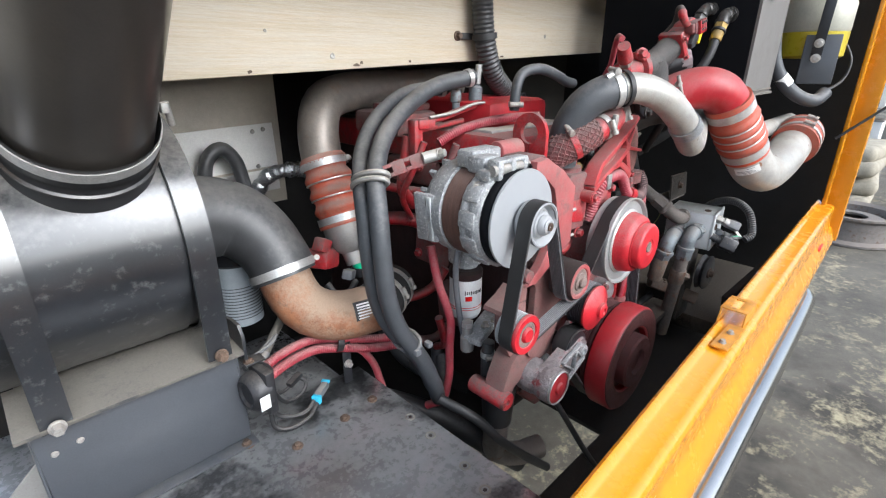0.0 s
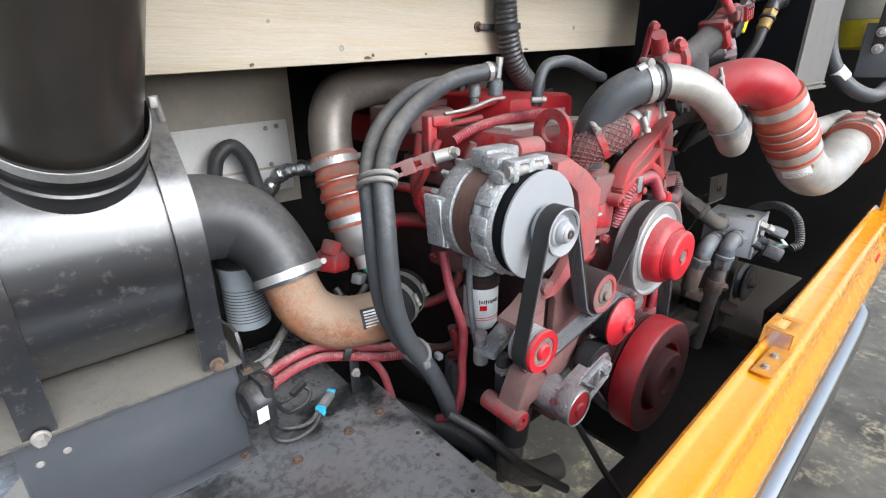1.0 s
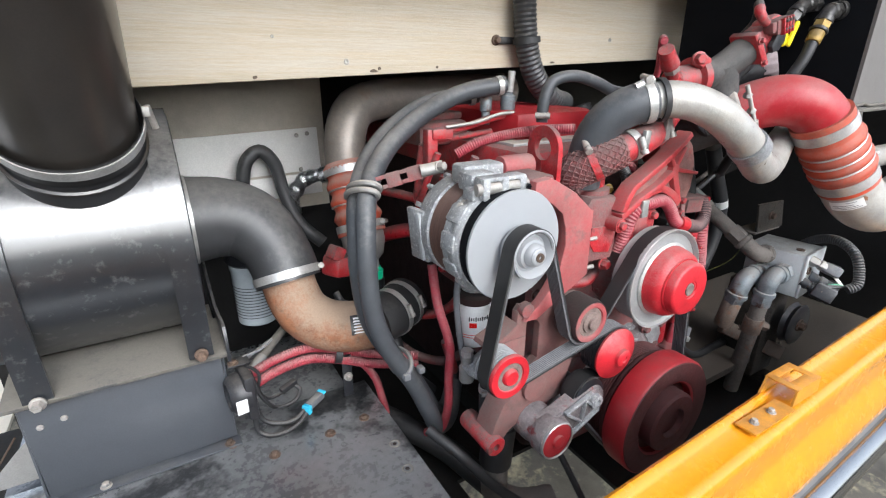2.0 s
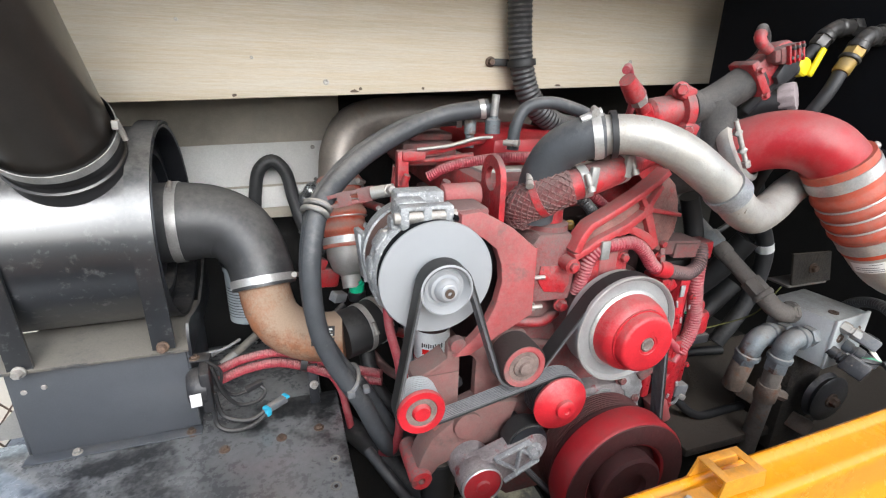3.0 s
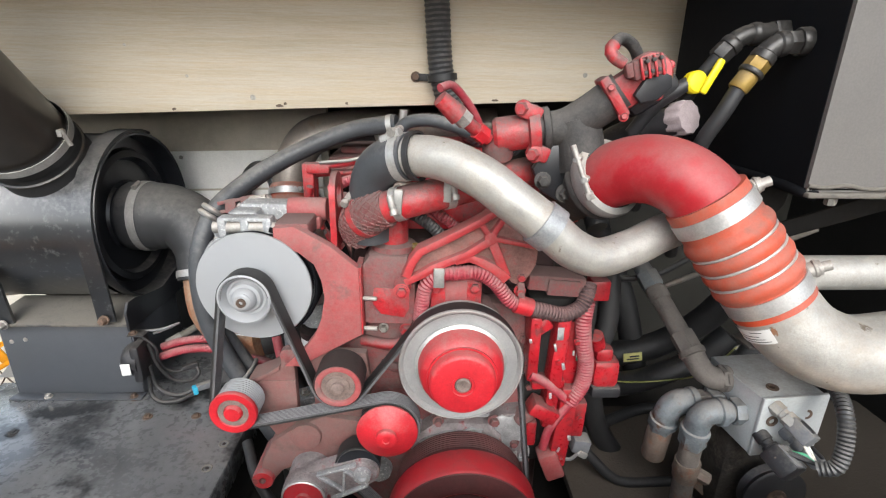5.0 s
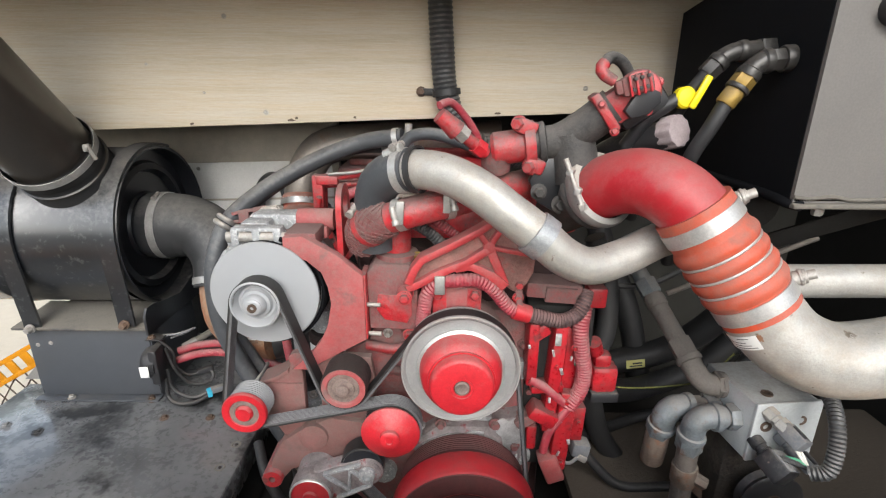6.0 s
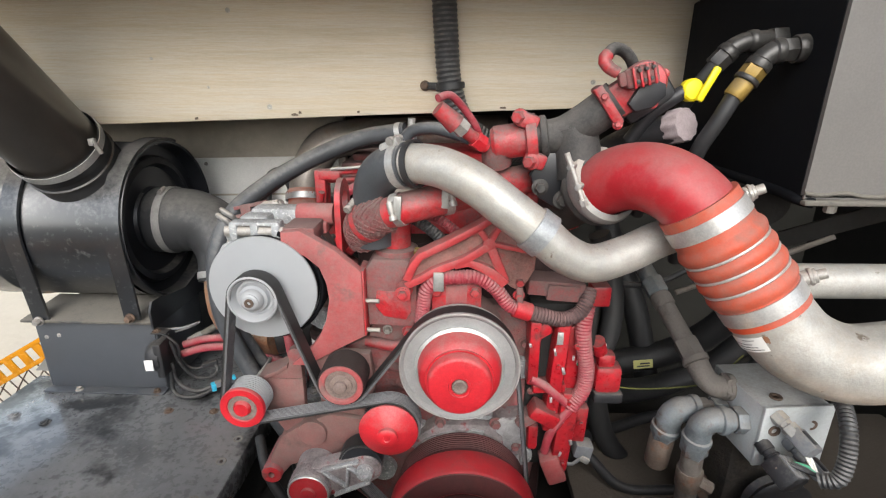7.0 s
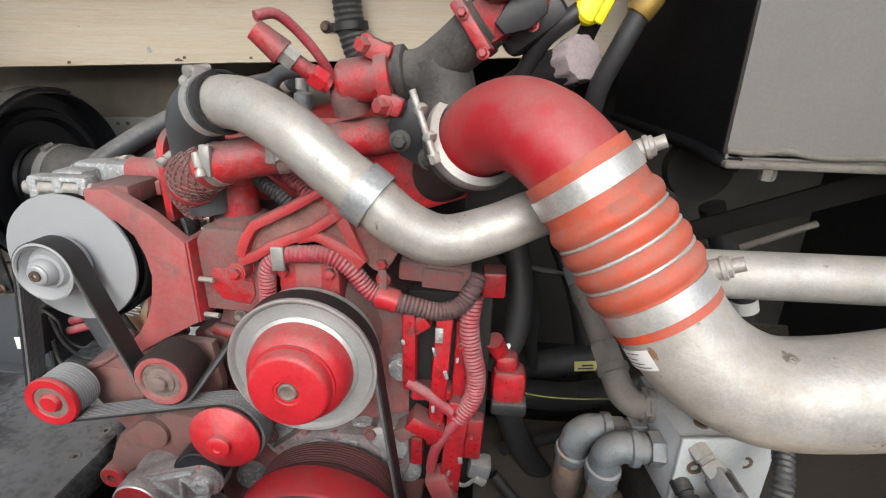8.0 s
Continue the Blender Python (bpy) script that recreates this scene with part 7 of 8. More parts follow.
    c = thing("control_module", "stack of red-dusted module housings and plugs beside the engine", "control unit", (1.10, 0.5, 1.02))
    runs = [((1.055, 0.490, 1.245), (0.018, 0.05, 0.115), 0), ((1.066, 0.492, 1.285), (0.030, 0.05, 0.022), -35), ((1.095, 0.492, 1.20), (0.022, 0.05, 0.21), 3),
            ((1.118, 0.494, 1.09), (0.030, 0.05, 0.16), 4), ((1.085, 0.492, 1.176), (0.055, 0.04, 0.016), -4), ((1.124, 0.512, 1.215), (0.024, 0.05, 0.14), 2), ((1.142, 0.500, 1.10), (0.030, 0.04, 0.07), 2)]
    # black sheet stands in for the shade deep between the housings
    part("back_plate", block(nb(), (1.105, 0.519, 1.16), (0.11, 0.040, 0.32), 0.003), M_DARK, c, "black sheet added to darken the gaps between housings")
    for q, sz, ry in runs:
        part("housing", block(nb(), q, sz, 0.004, turned(0, ry, 0)), M_RED_WET, c)
    part("bare_flake", block(nb(), (1.094, 0.4655, 1.275), (0.010, 0.002, 0.022), 0.0005), M_FLAKE, c, "bare aluminium flake")
    rng = random.Random(31)
    for x, z in ((1.058, 1.200), (1.048, 1.262), (1.088, 1.250), (1.104, 1.216), (1.088, 1.160), (1.110, 1.118), (1.128, 1.075), (1.112, 1.050), (1.118, 1.240)):
        part("paint_chip", block(nb(), (x, 0.4665, z), (rng.uniform(0.003, 0.006), 0.0035, rng.uniform(0.006, 0.016)), 0.001, turned(0, rng.uniform(-20, 20), 0)), M_FLAKE, c, "bare aluminium chip")
    for x, z in ((1.055, 1.29), (1.095, 1.135), (1.095, 1.225), (1.118, 1.155), (1.118, 1.03), (1.122, 1.26), (1.142, 1.115)):
        part("cover_screw", hexbolt(nb(), (x, 0.468, z), FRONT, 0.004, 0.006, 1.5), M_RED_WET, c)
    for q, sz, ry, mt in (((1.078, 0.470, 1.132), (0.050, 0.035, 0.026), 30, M_RED_WET), ((1.050, 0.480, 1.115), (0.035, 0.03, 0.022), -35, M_RED_DUSTY), ((1.103, 0.478, 1.015), (0.034, 0.035, 0.055), -22, M_PINK),
                          ((1.156, 0.490, 1.045), (0.032, 0.03, 0.028), 10, M_PLASTIC_GREY), ((1.065, 0.49, 1.075), (0.018, 0.03, 0.05), 0, M_RED_WET)):
        part("plug", block(nb(), q, sz, 0.005, turned(0, ry, 0)), mt, c)
    part("plug_tip", block(nb(), (1.158, 0.476, 1.032), (0.018, 0.01, 0.012), 0.003, turned(0, 30, 0)), M_TIN, c)
    part("tie", tube(nb(), [(1.12, 0.475, 1.028), (1.135, 0.472, 1.024), (1.15, 0.475, 1.034)], 0.003, 8), M_PLASTIC_GREY, c)
    st = part("sticker", block(nb(), (1.136, 0.4845, 1.235), (0.014, 0.002, 0.034), 0.0003), M_LABEL, c, "white sticker with a green edge")
    part("sticker_edge", block(nb(), (1.136, 0.4830, 1.219), (0.014, 0.001, 0.005), 0), M_GREEN, st)
    part("terminal", block(nb(), (1.160, 0.51, 1.335), (0.030, 0.035, 0.035), 0.004), M_RED_WET, c)
    r = thing("starter_relay", "dusty red relay with black base and plug", "relay", (1.19, 0.52, 1.14))
    bm = block(nb(), (1.190, 0.515, 1.178), (0.048, 0.04, 0.054), 0.012)
    block(bm, (1.185, 0.515, 1.212), (0.032, 0.03, 0.03), 0.010)
    part("housing", bm, M_RED_WET, r)
    part("base", block(nb(), (1.192, 0.515, 1.145), (0.05, 0.045, 0.02), 0.004), M_PLASTIC, r)
    part("neck", tube(nb(), [(1.175, 0.515, 1.225), (1.165, 0.505, 1.25)], 0.013, 14), M_RED_WET, r)


make_egr()


# ---- hydraulic tank and fittings ----
def make_tank():
    t = thing("hydraulic_tank", "steel tank with a near-black side and a grey front face", "tank", (1.44, 0.55, 1.53))
    # side, bottom and outer faces near black, front face grey
    part("side_face", extrude_x(nb(), [(0.366, 1.53), (0.732, 1.53), (0.735, 1.790), (0.60, 1.812), (0.40, 1.93), (0.366, 1.93)], 1.338, 1.344), M_TANK_DARK, t, "near-black side face")
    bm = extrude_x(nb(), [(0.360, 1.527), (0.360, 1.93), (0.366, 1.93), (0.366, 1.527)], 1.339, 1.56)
    part("front_face", bm, M_TANK_GREY, t, "grey front face")
    part("bottom_seam", tube(nb(), [(1.339, 0.360, 1.534), (1.36, 0.359, 1.532), (1.385, 0.359, 1.535), (1.41, 0.359, 1.531), (1.47, 0.359, 1.532), (1.56, 0.359, 1.532)], 0.0026, 10), M_CRADLE, t, "sandy welded seam")
    part("bottom_flange", block(nb(), (1.449, 0.361, 1.523), (0.224, 0.016, 0.007), 0.003), M_CRADLE, t, "dusty rolled bottom flange")
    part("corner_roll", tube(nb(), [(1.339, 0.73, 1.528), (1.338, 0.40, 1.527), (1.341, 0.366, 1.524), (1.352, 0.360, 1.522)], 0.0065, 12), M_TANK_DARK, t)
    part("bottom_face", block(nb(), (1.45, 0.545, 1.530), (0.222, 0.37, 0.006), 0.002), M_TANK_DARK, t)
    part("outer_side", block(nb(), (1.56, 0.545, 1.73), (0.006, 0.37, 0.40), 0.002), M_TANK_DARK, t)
    part("drain_bolt", hexbolt(nb(), (1.385, 0.375, 1.523), (0, 0, -1), 0.007, 0.016), M_BOLT, t)
    part("front_knob", lathe(nb(), (1.40, 0.36, 1.745), FRONT, [(0.018, 0), (0.018, 0.012), (0.012, 0.018)], 20), M_PLASTIC, t)
    f = thing("hose_fitting", "dark steel elbow fitting with a brass hose end on the tank", "fitting", (1.30, 0.42, 1.6))
    fitting(f, (1.345, 0.420, 1.6975), (1.327, 0.420, 1.6960), 0.0165, M_DARKSTEEL, 0, "port_collar")
    fitting(f, (1.328, 0.420, 1.6960), (1.312, 0.420, 1.6945), 0.0145, M_DARKSTEEL, 6, "nut")
    cast_elbow(f, (1.314, 0.420, 1.6945), (1.298, 0.420, 1.692), (1.2865, 0.420, 1.6735), 0.0125, M_DARKSTEEL)
    fitting(f, (1.2885, 0.420, 1.6765), (1.2795, 0.420, 1.6625), 0.0145, M_BRASS, 6, "brass_nut")
    fitting(f, (1.2800, 0.420, 1.6633), (1.2770, 0.420, 1.6585), 0.0152, M_DARKSTEEL, 0, "collar")
    fitting(f, (1.2775, 0.420, 1.6590), (1.2655, 0.420, 1.6405), 0.0125, M_BRASS, 0, "brass_end")
    part("hose", tube(nb(), [(1.268, 0.42, 1.644), (1.255, 0.422, 1.613), (1.243, 0.435, 1.575), (1.25, 0.48, 1.50), (1.29, 0.55, 1.38)], 0.0100), M_RUBBER, f)
    f = thing("hose_fitting", "dark steel elbow fitting above the yellow dipstick", "fitting", (1.28, 0.456, 1.68))
    fitting(f, (1.345, 0.462, 1.7115), (1.320, 0.461, 1.7105), 0.0145, M_DARKSTEEL, 6, "nut")
    part("tail", sweep(nb(), [V(1.322, 0.461, 1.7105), V(1.296, 0.460, 1.708)], 0.0115, 18), M_DARKSTEEL, f)
    cast_elbow(f, (1.304, 0.460, 1.7085), (1.281, 0.460, 1.7055), (1.2665, 0.460, 1.690), 0.0118, M_DARKSTEEL)
    fitting(f, (1.268, 0.460, 1.6920), (1.256, 0.461, 1.678), 0.0135, M_DARKSTEEL, 6, "nut")
    part("hose", tube(nb(), [(1.258, 0.460, 1.681), (1.238, 0.475, 1.64), (1.222, 0.52, 1.55), (1.23, 0.58, 1.45)], 0.0095), M_RUBBER, f)
    y = thing("dipstick_handle", "bright yellow plastic dipstick handle in a black tube", "dipstick", (1.225, 0.455, 1.60))
    part("knob", lathe(nb(), (1.230, 0.462, 1.648), (0.1, -1, 0.1), [(0.0145, 0), (0.0145, 0.010), (0.012, 0.013), (0.005, 0.014)], 24), M_PLASTIC_YEL, y)
    part("flag", block(nb(), (1.246, 0.446, 1.656), (0.010, 0.007, 0.046), 0.003, turned(0, 24, 0)), M_PLASTIC_YEL, y)
    part("stem", tube(nb(), [(1.222, 0.458, 1.647), (1.208, 0.46, 1.637), (1.19, 0.47, 1.62), (1.17, 0.49, 1.58)], 0.0095), M_PLASTIC, y)
    c = thing("filler_cap", "round knurled filler cap caked in pale dust", "cap", (1.225, 0.455, 1.59))
    bm = nb()
    n = 60
    rows = []
    for h, sc in ((0.0, 1.0), (0.018, 1.0), (0.022, 0.93)):
        at = V(1.219, 0.470, 1.6) + V(0.45, -0.82, 0.25).normalized() * h
        _, u, w = frame_of(V(0.45, -0.82, 0.25))
        rows.append([bm.verts.new(at + (u * math.cos(k) + w * math.sin(k)) * sc * (0.0228 + 0.0010 * math.cos(10 * k))) for k in (2 * math.pi * i / n for i in range(n))])
    for p, q in zip(rows, rows[1:]):
        for i in range(n):
            bm.faces.new((p[i], p[(i + 1) % n], q[(i + 1) % n], q[i]))
    bm.faces.new(rows[0])
    bm.faces.new(rows[-1])
    part("cap", bm, M_CAP, c)
    part("filler_tube", tube(nb(), [(1.225, 0.462, 1.60), (1.20, 0.49, 1.59), (1.16, 0.54, 1.56), (1.13, 0.60, 1.50)], 0.021, 20), M_PLASTIC, c)


make_tank()


# ---- hydraulic block, rigid pipes and hoses ----
def make_hydraulics():
    m = thing("valve_manifold", "square aluminium hydraulic manifold with solenoid plugs", "manifold", (1.41, 0.43, 1.12))
    rot = turned(0, 0, 6)
    part("body", block(nb(), (1.414, 0.437, 1.172), (0.104, 0.115, 0.098), 0.003, rot), M_MANIFOLD, m)
    face = part("face_plate", block(nb(), (1.421, 0.378, 1.173), (0.107, 0.006, 0.101), 0.002, rot), M_MANIFOLD, m)
    for x, z in ((1.388, 1.185), (1.444, 1.191), (1.400, 1.222)):
        top = z > 1.22
        part("port", lathe(nb(), (x, 0.4 if top else 0.376 + (x - 1.417) * 0.14, 1.2212 if top else z), (0, 0, 1) if top else FRONT, [(0.0085, 0), (0.0085, 0.0025), (0.0045, 0.0025), (0.0045, 0)], 16), M_RUSTBOLT, face)
    for k, (q, d) in enumerate((((1.387, 0.371, 1.210), (0.42, -0.82, -0.36)), ((1.378, 0.372, 1.160), (0.25, -0.88, -0.36)), ((1.416, 0.374, 1.165), (0.40, -0.82, -0.38)))):
        dd = V(*d).normalized()
        s = part("solenoid", lathe(nb(), q, dd, [(0.011, -0.004), (0.011, 0.010), (0.009, 0.011), (0.009, 0.016), (0.0115, 0.017), (0.0115, 0.030), (0.008, 0.032)], 6 if k == 0 else 16), (M_TIN, M_PLASTIC, M_PLASTIC_GREY)[k], m)
        c = V(*q) + dd * 0.042
        size = ((0.024, 0.034, 0.021), (0.034, 0.040, 0.030), (0.022, 0.030, 0.019))[k]
        pl = part("plug", block(nb(), c, size, 0.003, turned(20, 26, 25)), (M_PLASTIC_GREY, M_PLASTIC, M_PLASTIC_GREY)[k], s)
        for j in range(5 if k == 1 else 0):
            part("plug_rib", block(nb(), c + turned(20, 26, 25) @ V(-0.013 + 0.0065 * j, -0.001, 0.0155), (0.0028, 0.034, 0.004), 0.001, turned(20, 26, 25)), M_PLASTIC_GREY, pl)
        part("latch", block(nb(), c + V(0.002, -0.004, 0.011), (0.009, 0.020, 0.004), 0.001, turned(20, 26, 25)), M_PLASTIC, pl)
    part("stud", lathe(nb(), (1.386, 0.335, 1.141), (0.3, -0.9, -0.3), [(0.007, 0), (0.007, 0.010), (0.004, 0.011), (0.004, 0.016)], 10), M_BOLT, m)
    part("terminal", block(nb(), (1.382, 0.340, 1.146), (0.022, 0.018, 0.018), 0.003, turned(0, 10, 10)), M_CRUST, m)
    for k, mt in enumerate((M_WIRE_WHITE, M_WIRE_WHITE, M_WIRE_GREEN, M_WIRE, M_WIRE)):
        part("wire", tube(nb(), [(1.406 - 0.005 * k, 0.332, 1.188 - 0.024 * (k > 1)), (1.411 - 0.002 * k, 0.320, 1.174 - 0.003 * k), (1.414, 0.308, 1.164), (1.424, 0.296, 1.166)], 0.0021 if k < 3 else 0.0026, 6), mt, m)
    part("cable_sleeve", corrugated(nb(), [(1.490, 0.50, 1.10), (1.490, 0.46, 1.17), (1.478, 0.41, 1.228), (1.456, 0.355, 1.246), (1.440, 0.316, 1.230), (1.433, 0.299, 1.197), (1.424, 0.294, 1.172), (1.410, 0.303, 1.162)], 0.0105, 0.0055, 0.0015), M_RUBBER_GREY, m)
    part("mount", block(nb(), (1.415, 0.47, 1.005), (0.09, 0.10, 0.235), 0.006), M_SHELF, m, "dusty brown mounting post")
    a = thing("long_pipe", "dusty brown steel pipe slanting down to the manifold", "pipe", (1.30, 0.53, 1.2))
    p0, p1 = V(1.258, 0.668, 1.372), V(1.324, 0.472, 1.222)
    part("pipe", sweep(nb(), [p0, p0.lerp(p1, 0.34)], 0.0150, 20), M_FITTING, a, "grey upper pipe")
    part("pipe", sweep(nb(), [p0.lerp(p1, 0.34), p1], 0.0158, 20), M_BROWNPIPE, a, "brown lower pipe")
    fitting(a, p0.lerp(p1, 0.33), p0.lerp(p1, 0.45), 0.0195, M_FITTING, 6)
    fitting(a, p0.lerp(p1, 0.46), p0.lerp(p1, 0.55), 0.0180, M_BROWNPIPE)
    fitting(a, p0.lerp(p1, 0.80), p0.lerp(p1, 0.93), 0.0195, M_BROWNPIPE, 6)
    cast_elbow(a, p0.lerp(p1, 0.92), (1.331, 0.450, 1.205), (1.366, 0.450, 1.204), 0.0178, M_BROWNPIPE)
    fitting(a, (1.350, 0.450, 1.2045), (1.363, 0.450, 1.204), 0.0215, M_BROWNPIPE, 6)
    e = thing("elbow_pipe", "mottled grey cast elbow with a rusty hose end", "pipe", (1.276, 0.466, 1.036))
    part("stub", sweep(nb(), [V(1.37, 0.445, 1.166), V(1.305, 0.443, 1.166)], 0.0145, 18), M_BROWNPIPE, e)
    fitting(e, (1.358, 0.445, 1.166), (1.338, 0.444, 1.166), 0.0195, M_FITTING, 6, "nut")
    fitting(e, (1.333, 0.444, 1.166), (1.316, 0.443, 1.166), 0.0180, M_BROWNPIPE, 6, "nut")
    cast_elbow(e, (1.316, 0.443, 1.166), (1.279, 0.443, 1.166), (1.275, 0.451, 1.118), 0.0195, M_FITTING)
    fitting(e, (1.275, 0.451, 1.122), (1.2755, 0.456, 1.106), 0.0215, M_FITTING, 6, "nut")
    fitting(e, (1.2755, 0.455, 1.106), (1.277, 0.466, 1.040), 0.0195, M_CRUST, 0, "hose_end")
    e = thing("elbow_pipe", "mottled grey cast elbow dropping to a stepped steel pipe", "pipe", (1.33, 0.44, 0.86))
    part("stub", sweep(nb(), [V(1.37, 0.405, 1.176), V(1.325, 0.404, 1.176)], 0.0140, 18), M_BROWNPIPE, e)
    fitting(e, (1.366, 0.405, 1.176), (1.350, 0.405, 1.176), 0.0205, M_FITTING, 6, "nut")
    fitting(e, (1.347, 0.405, 1.176), (1.334, 0.405, 1.176), 0.0180, M_FITTING, 0, "nut")
    cast_elbow(e, (1.338, 0.404, 1.176), (1.305, 0.404, 1.176), (1.303, 0.409, 1.132), 0.0185, M_FITTING)
    part("pipe", sweep(nb(), spline([(1.303, 0.409, 1.135), (1.309, 0.418, 1.05), (1.32, 0.43, 0.95), (1.33, 0.44, 0.86)], 0.01), 0.0165, 20), M_BROWNPIPE, e)
    fitting(e, (1.303, 0.409, 1.134), (1.305, 0.412, 1.108), 0.0205, M_FITTING, 6, "nut")
    fitting(e, (1.308, 0.416, 1.074), (1.312, 0.421, 1.034), 0.0200, M_CRUST, 0, "tee")
    fitting(e, (1.312, 0.416, 1.056), (1.340, 0.401, 1.046), 0.0105, M_CRUST, 6, "nut")
    for lab, run, r in (("thick black rubber hose with a yellow label behind the engine", [(1.17, 0.74, 1.07), (1.26, 0.78, 1.03), (1.34, 0.80, 1.035), (1.43, 0.80, 1.06), (1.50, 0.76, 1.14), (1.55, 0.72, 1.25)], 0.030),
                        ("thick black rubber hose low behind the engine", [(1.15, 0.62, 1.10), (1.22, 0.66, 1.055), (1.31, 0.70, 1.02), (1.40, 0.74, 1.01), (1.50, 0.75, 1.05), (1.56, 0.74, 1.12)], 0.026),
                        ("black hose rising beside the wiring", [(1.165, 0.56, 1.42), (1.19, 0.56, 1.36), (1.20, 0.55, 1.29), (1.195, 0.545, 1.23), (1.17, 0.545, 1.18)], 0.0175),
                        ("black hose sagging below the relay", [(1.185, 0.56, 1.14), (1.205, 0.58, 1.06), (1.24, 0.60, 0.97), (1.30, 0.60, 0.90), (1.40, 0.60, 0.87)], 0.021),
                        ("black hose in the deep of the bay", [(1.25, 0.95, 1.50), (1.30, 0.90, 1.30), (1.36, 0.85, 1.15), (1.40, 0.80, 0.95)], 0.028)):
        h = thing("bay_hose", lab, "hose", run[2])
        part("hose", tube(nb(), run, r, 18), M_RUBBER, h)
        if "yellow" in lab:
            lab_ob = part("label", block(nb(), (1.365, 0.7705, 1.044), (0.045, 0.003, 0.020), 0.001, turned(-15, -4, 4)), M_TAG, h, "worn yellow label")
            for n in range(2):
                part("print_bar", block(nb(), (1.365 + 0.003 * n, 0.7685, 1.040 + 0.007 * n), (0.030 - 0.008 * n, 0.002, 0.003), 0, turned(-15, -4, 4)), M_PRINT, lab_ob)
        if "rising" in lab:
            part("tie", block(nb(), (1.185, 0.532, 1.222), (0.020, 0.008, 0.012), 0.002, turned(0, -40, 0)), M_LABEL, h)
    w = thing("yellow_wire", "loose yellow-green wires beside the slanting pipe", "wiring", (1.25, 0.6, 1.1))
    part("wire", tube(nb(), [(1.20, 0.56, 1.13), (1.26, 0.57, 1.115), (1.33, 0.56, 1.125), (1.38, 0.53, 1.16), (1.42, 0.52, 1.22)], 0.0014, 8), M_WIRE_YG, w)
    part("wire", tube(nb(), [(1.16, 0.60, 1.36), (1.22, 0.62, 1.31), (1.30, 0.62, 1.31), (1.38, 0.60, 1.37)], 0.006, 8), M_WIRE, w)
    part("wire", tube(nb(), [(1.16, 0.62, 1.34), (1.20, 0.64, 1.29), (1.23, 0.65, 1.22), (1.22, 0.66, 1.15)], 0.006, 8), M_WIRE, w)
    b = thing("frame_brace", "dark diagonal steel brace under the tank", "brace", (1.5, 0.55, 1.35))
    part("brace", bar(nb(), (1.36, 0.60, 1.36), (1.62, 0.44, 1.53), 0.03, 0.006), M_DARK, b)
    part("boss", lathe(nb(), (1.375, 0.50, 1.495), FRONT, [(0.035, 0), (0.035, 0.02), (0.022, 0.022)], 28), M_DARK, b)
    part("brace", bar(nb(), (1.56, 0.43, 1.53), (1.64, 0.43, 1.36), 0.03, 0.006), M_TIN, b, "grey flat brace")
    part("beam", bar(nb(), (1.35, 0.30, 0.99), (1.75, 0.22, 1.12), 0.06, 0.02), M_DARK, b)
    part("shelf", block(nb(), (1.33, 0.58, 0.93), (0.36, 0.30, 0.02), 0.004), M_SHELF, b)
    part("frame_rail", bar(nb(), (1.345, 0.50, 1.000), (1.44, 0.40, 0.945), 0.035, 0.030, 0.004), M_CRUST, b, "rust-brown frame rail")
    part("frame_bolt", hexbolt(nb(), (1.368, 0.47, 1.001), (0, -0.3, 1), 0.006, 0.008, 1.4), M_RUSTBOLT, b)
    k = thing("standing_bracket", "flat rusty bracket plate standing behind the manifold", "bracket", (1.50, 0.52, 1.22))
    part("plate", prism(nb(), [(1.432, 1.292), (1.545, 1.288), (1.568, 1.218), (1.452, 1.218)], 0.520, 0.525, 0.001), M_SHELF, k)
    part("foot", block(nb(), (1.50, 0.545, 1.216), (0.115, 0.05, 0.005), 0.001), M_BROWNPIPE, k)
    part("bolt", hexbolt(nb(), (1.50, 0.520, 1.255), FRONT, 0.008, 0.010, 1.4), M_RUSTBOLT, k)
    k = thing("riser_hose", "black hose with a pale band rising behind the manifold", "hose", (1.58, 0.70, 1.05))
    part("hose", tube(nb(), [(1.50, 0.70, 1.40), (1.546, 0.70, 1.312), (1.592, 0.70, 1.229), (1.594, 0.70, 1.144), (1.561, 0.70, 1.054), (1.50, 0.70, 0.97)], 0.020, 18), M_RUBBER_GREY, k)
    part("band", tube(nb(), [(1.586, 0.70, 1.243), (1.594, 0.70, 1.222)], 0.0208, 18), M_LABEL, k, "pale paper band")
    k = thing("tie_rod", "thin dull steel rod crossing the back of the bay", "rod", (1.5, 0.75, 1.26))
    part("rod", tube(nb(), [(1.40, 0.75, 1.234), (1.465, 0.75, 1.262), (1.573, 0.75, 1.309), (1.70, 0.75, 1.364)], 0.006, 10), M_OLDPIPE, k)
    for n, run in enumerate(([(1.20, 0.60, 0.98), (1.28, 0.66, 0.955), (1.38, 0.70, 0.955), (1.50, 0.68, 0.96)], [(1.18, 0.52, 1.00), (1.24, 0.50, 0.95), (1.33, 0.50, 0.945), (1.45, 0.50, 0.95)], [(1.21, 0.66, 1.32), (1.24, 0.70, 1.22), (1.25, 0.74, 1.10), (1.27, 0.78, 0.98)])):
        k = thing("bay_cable", "dusty black cable lying in the deep of the bay", "cable", run[1], "deep cables")
        part("cable", tube(nb(), run, (0.012, 0.009, 0.011)[n], 12), M_RUBBER, k)
    p = thing("lower_bay_pulley", "grimy black pulley below the manifold", "pulley", (1.43, 0.36, 1.02))
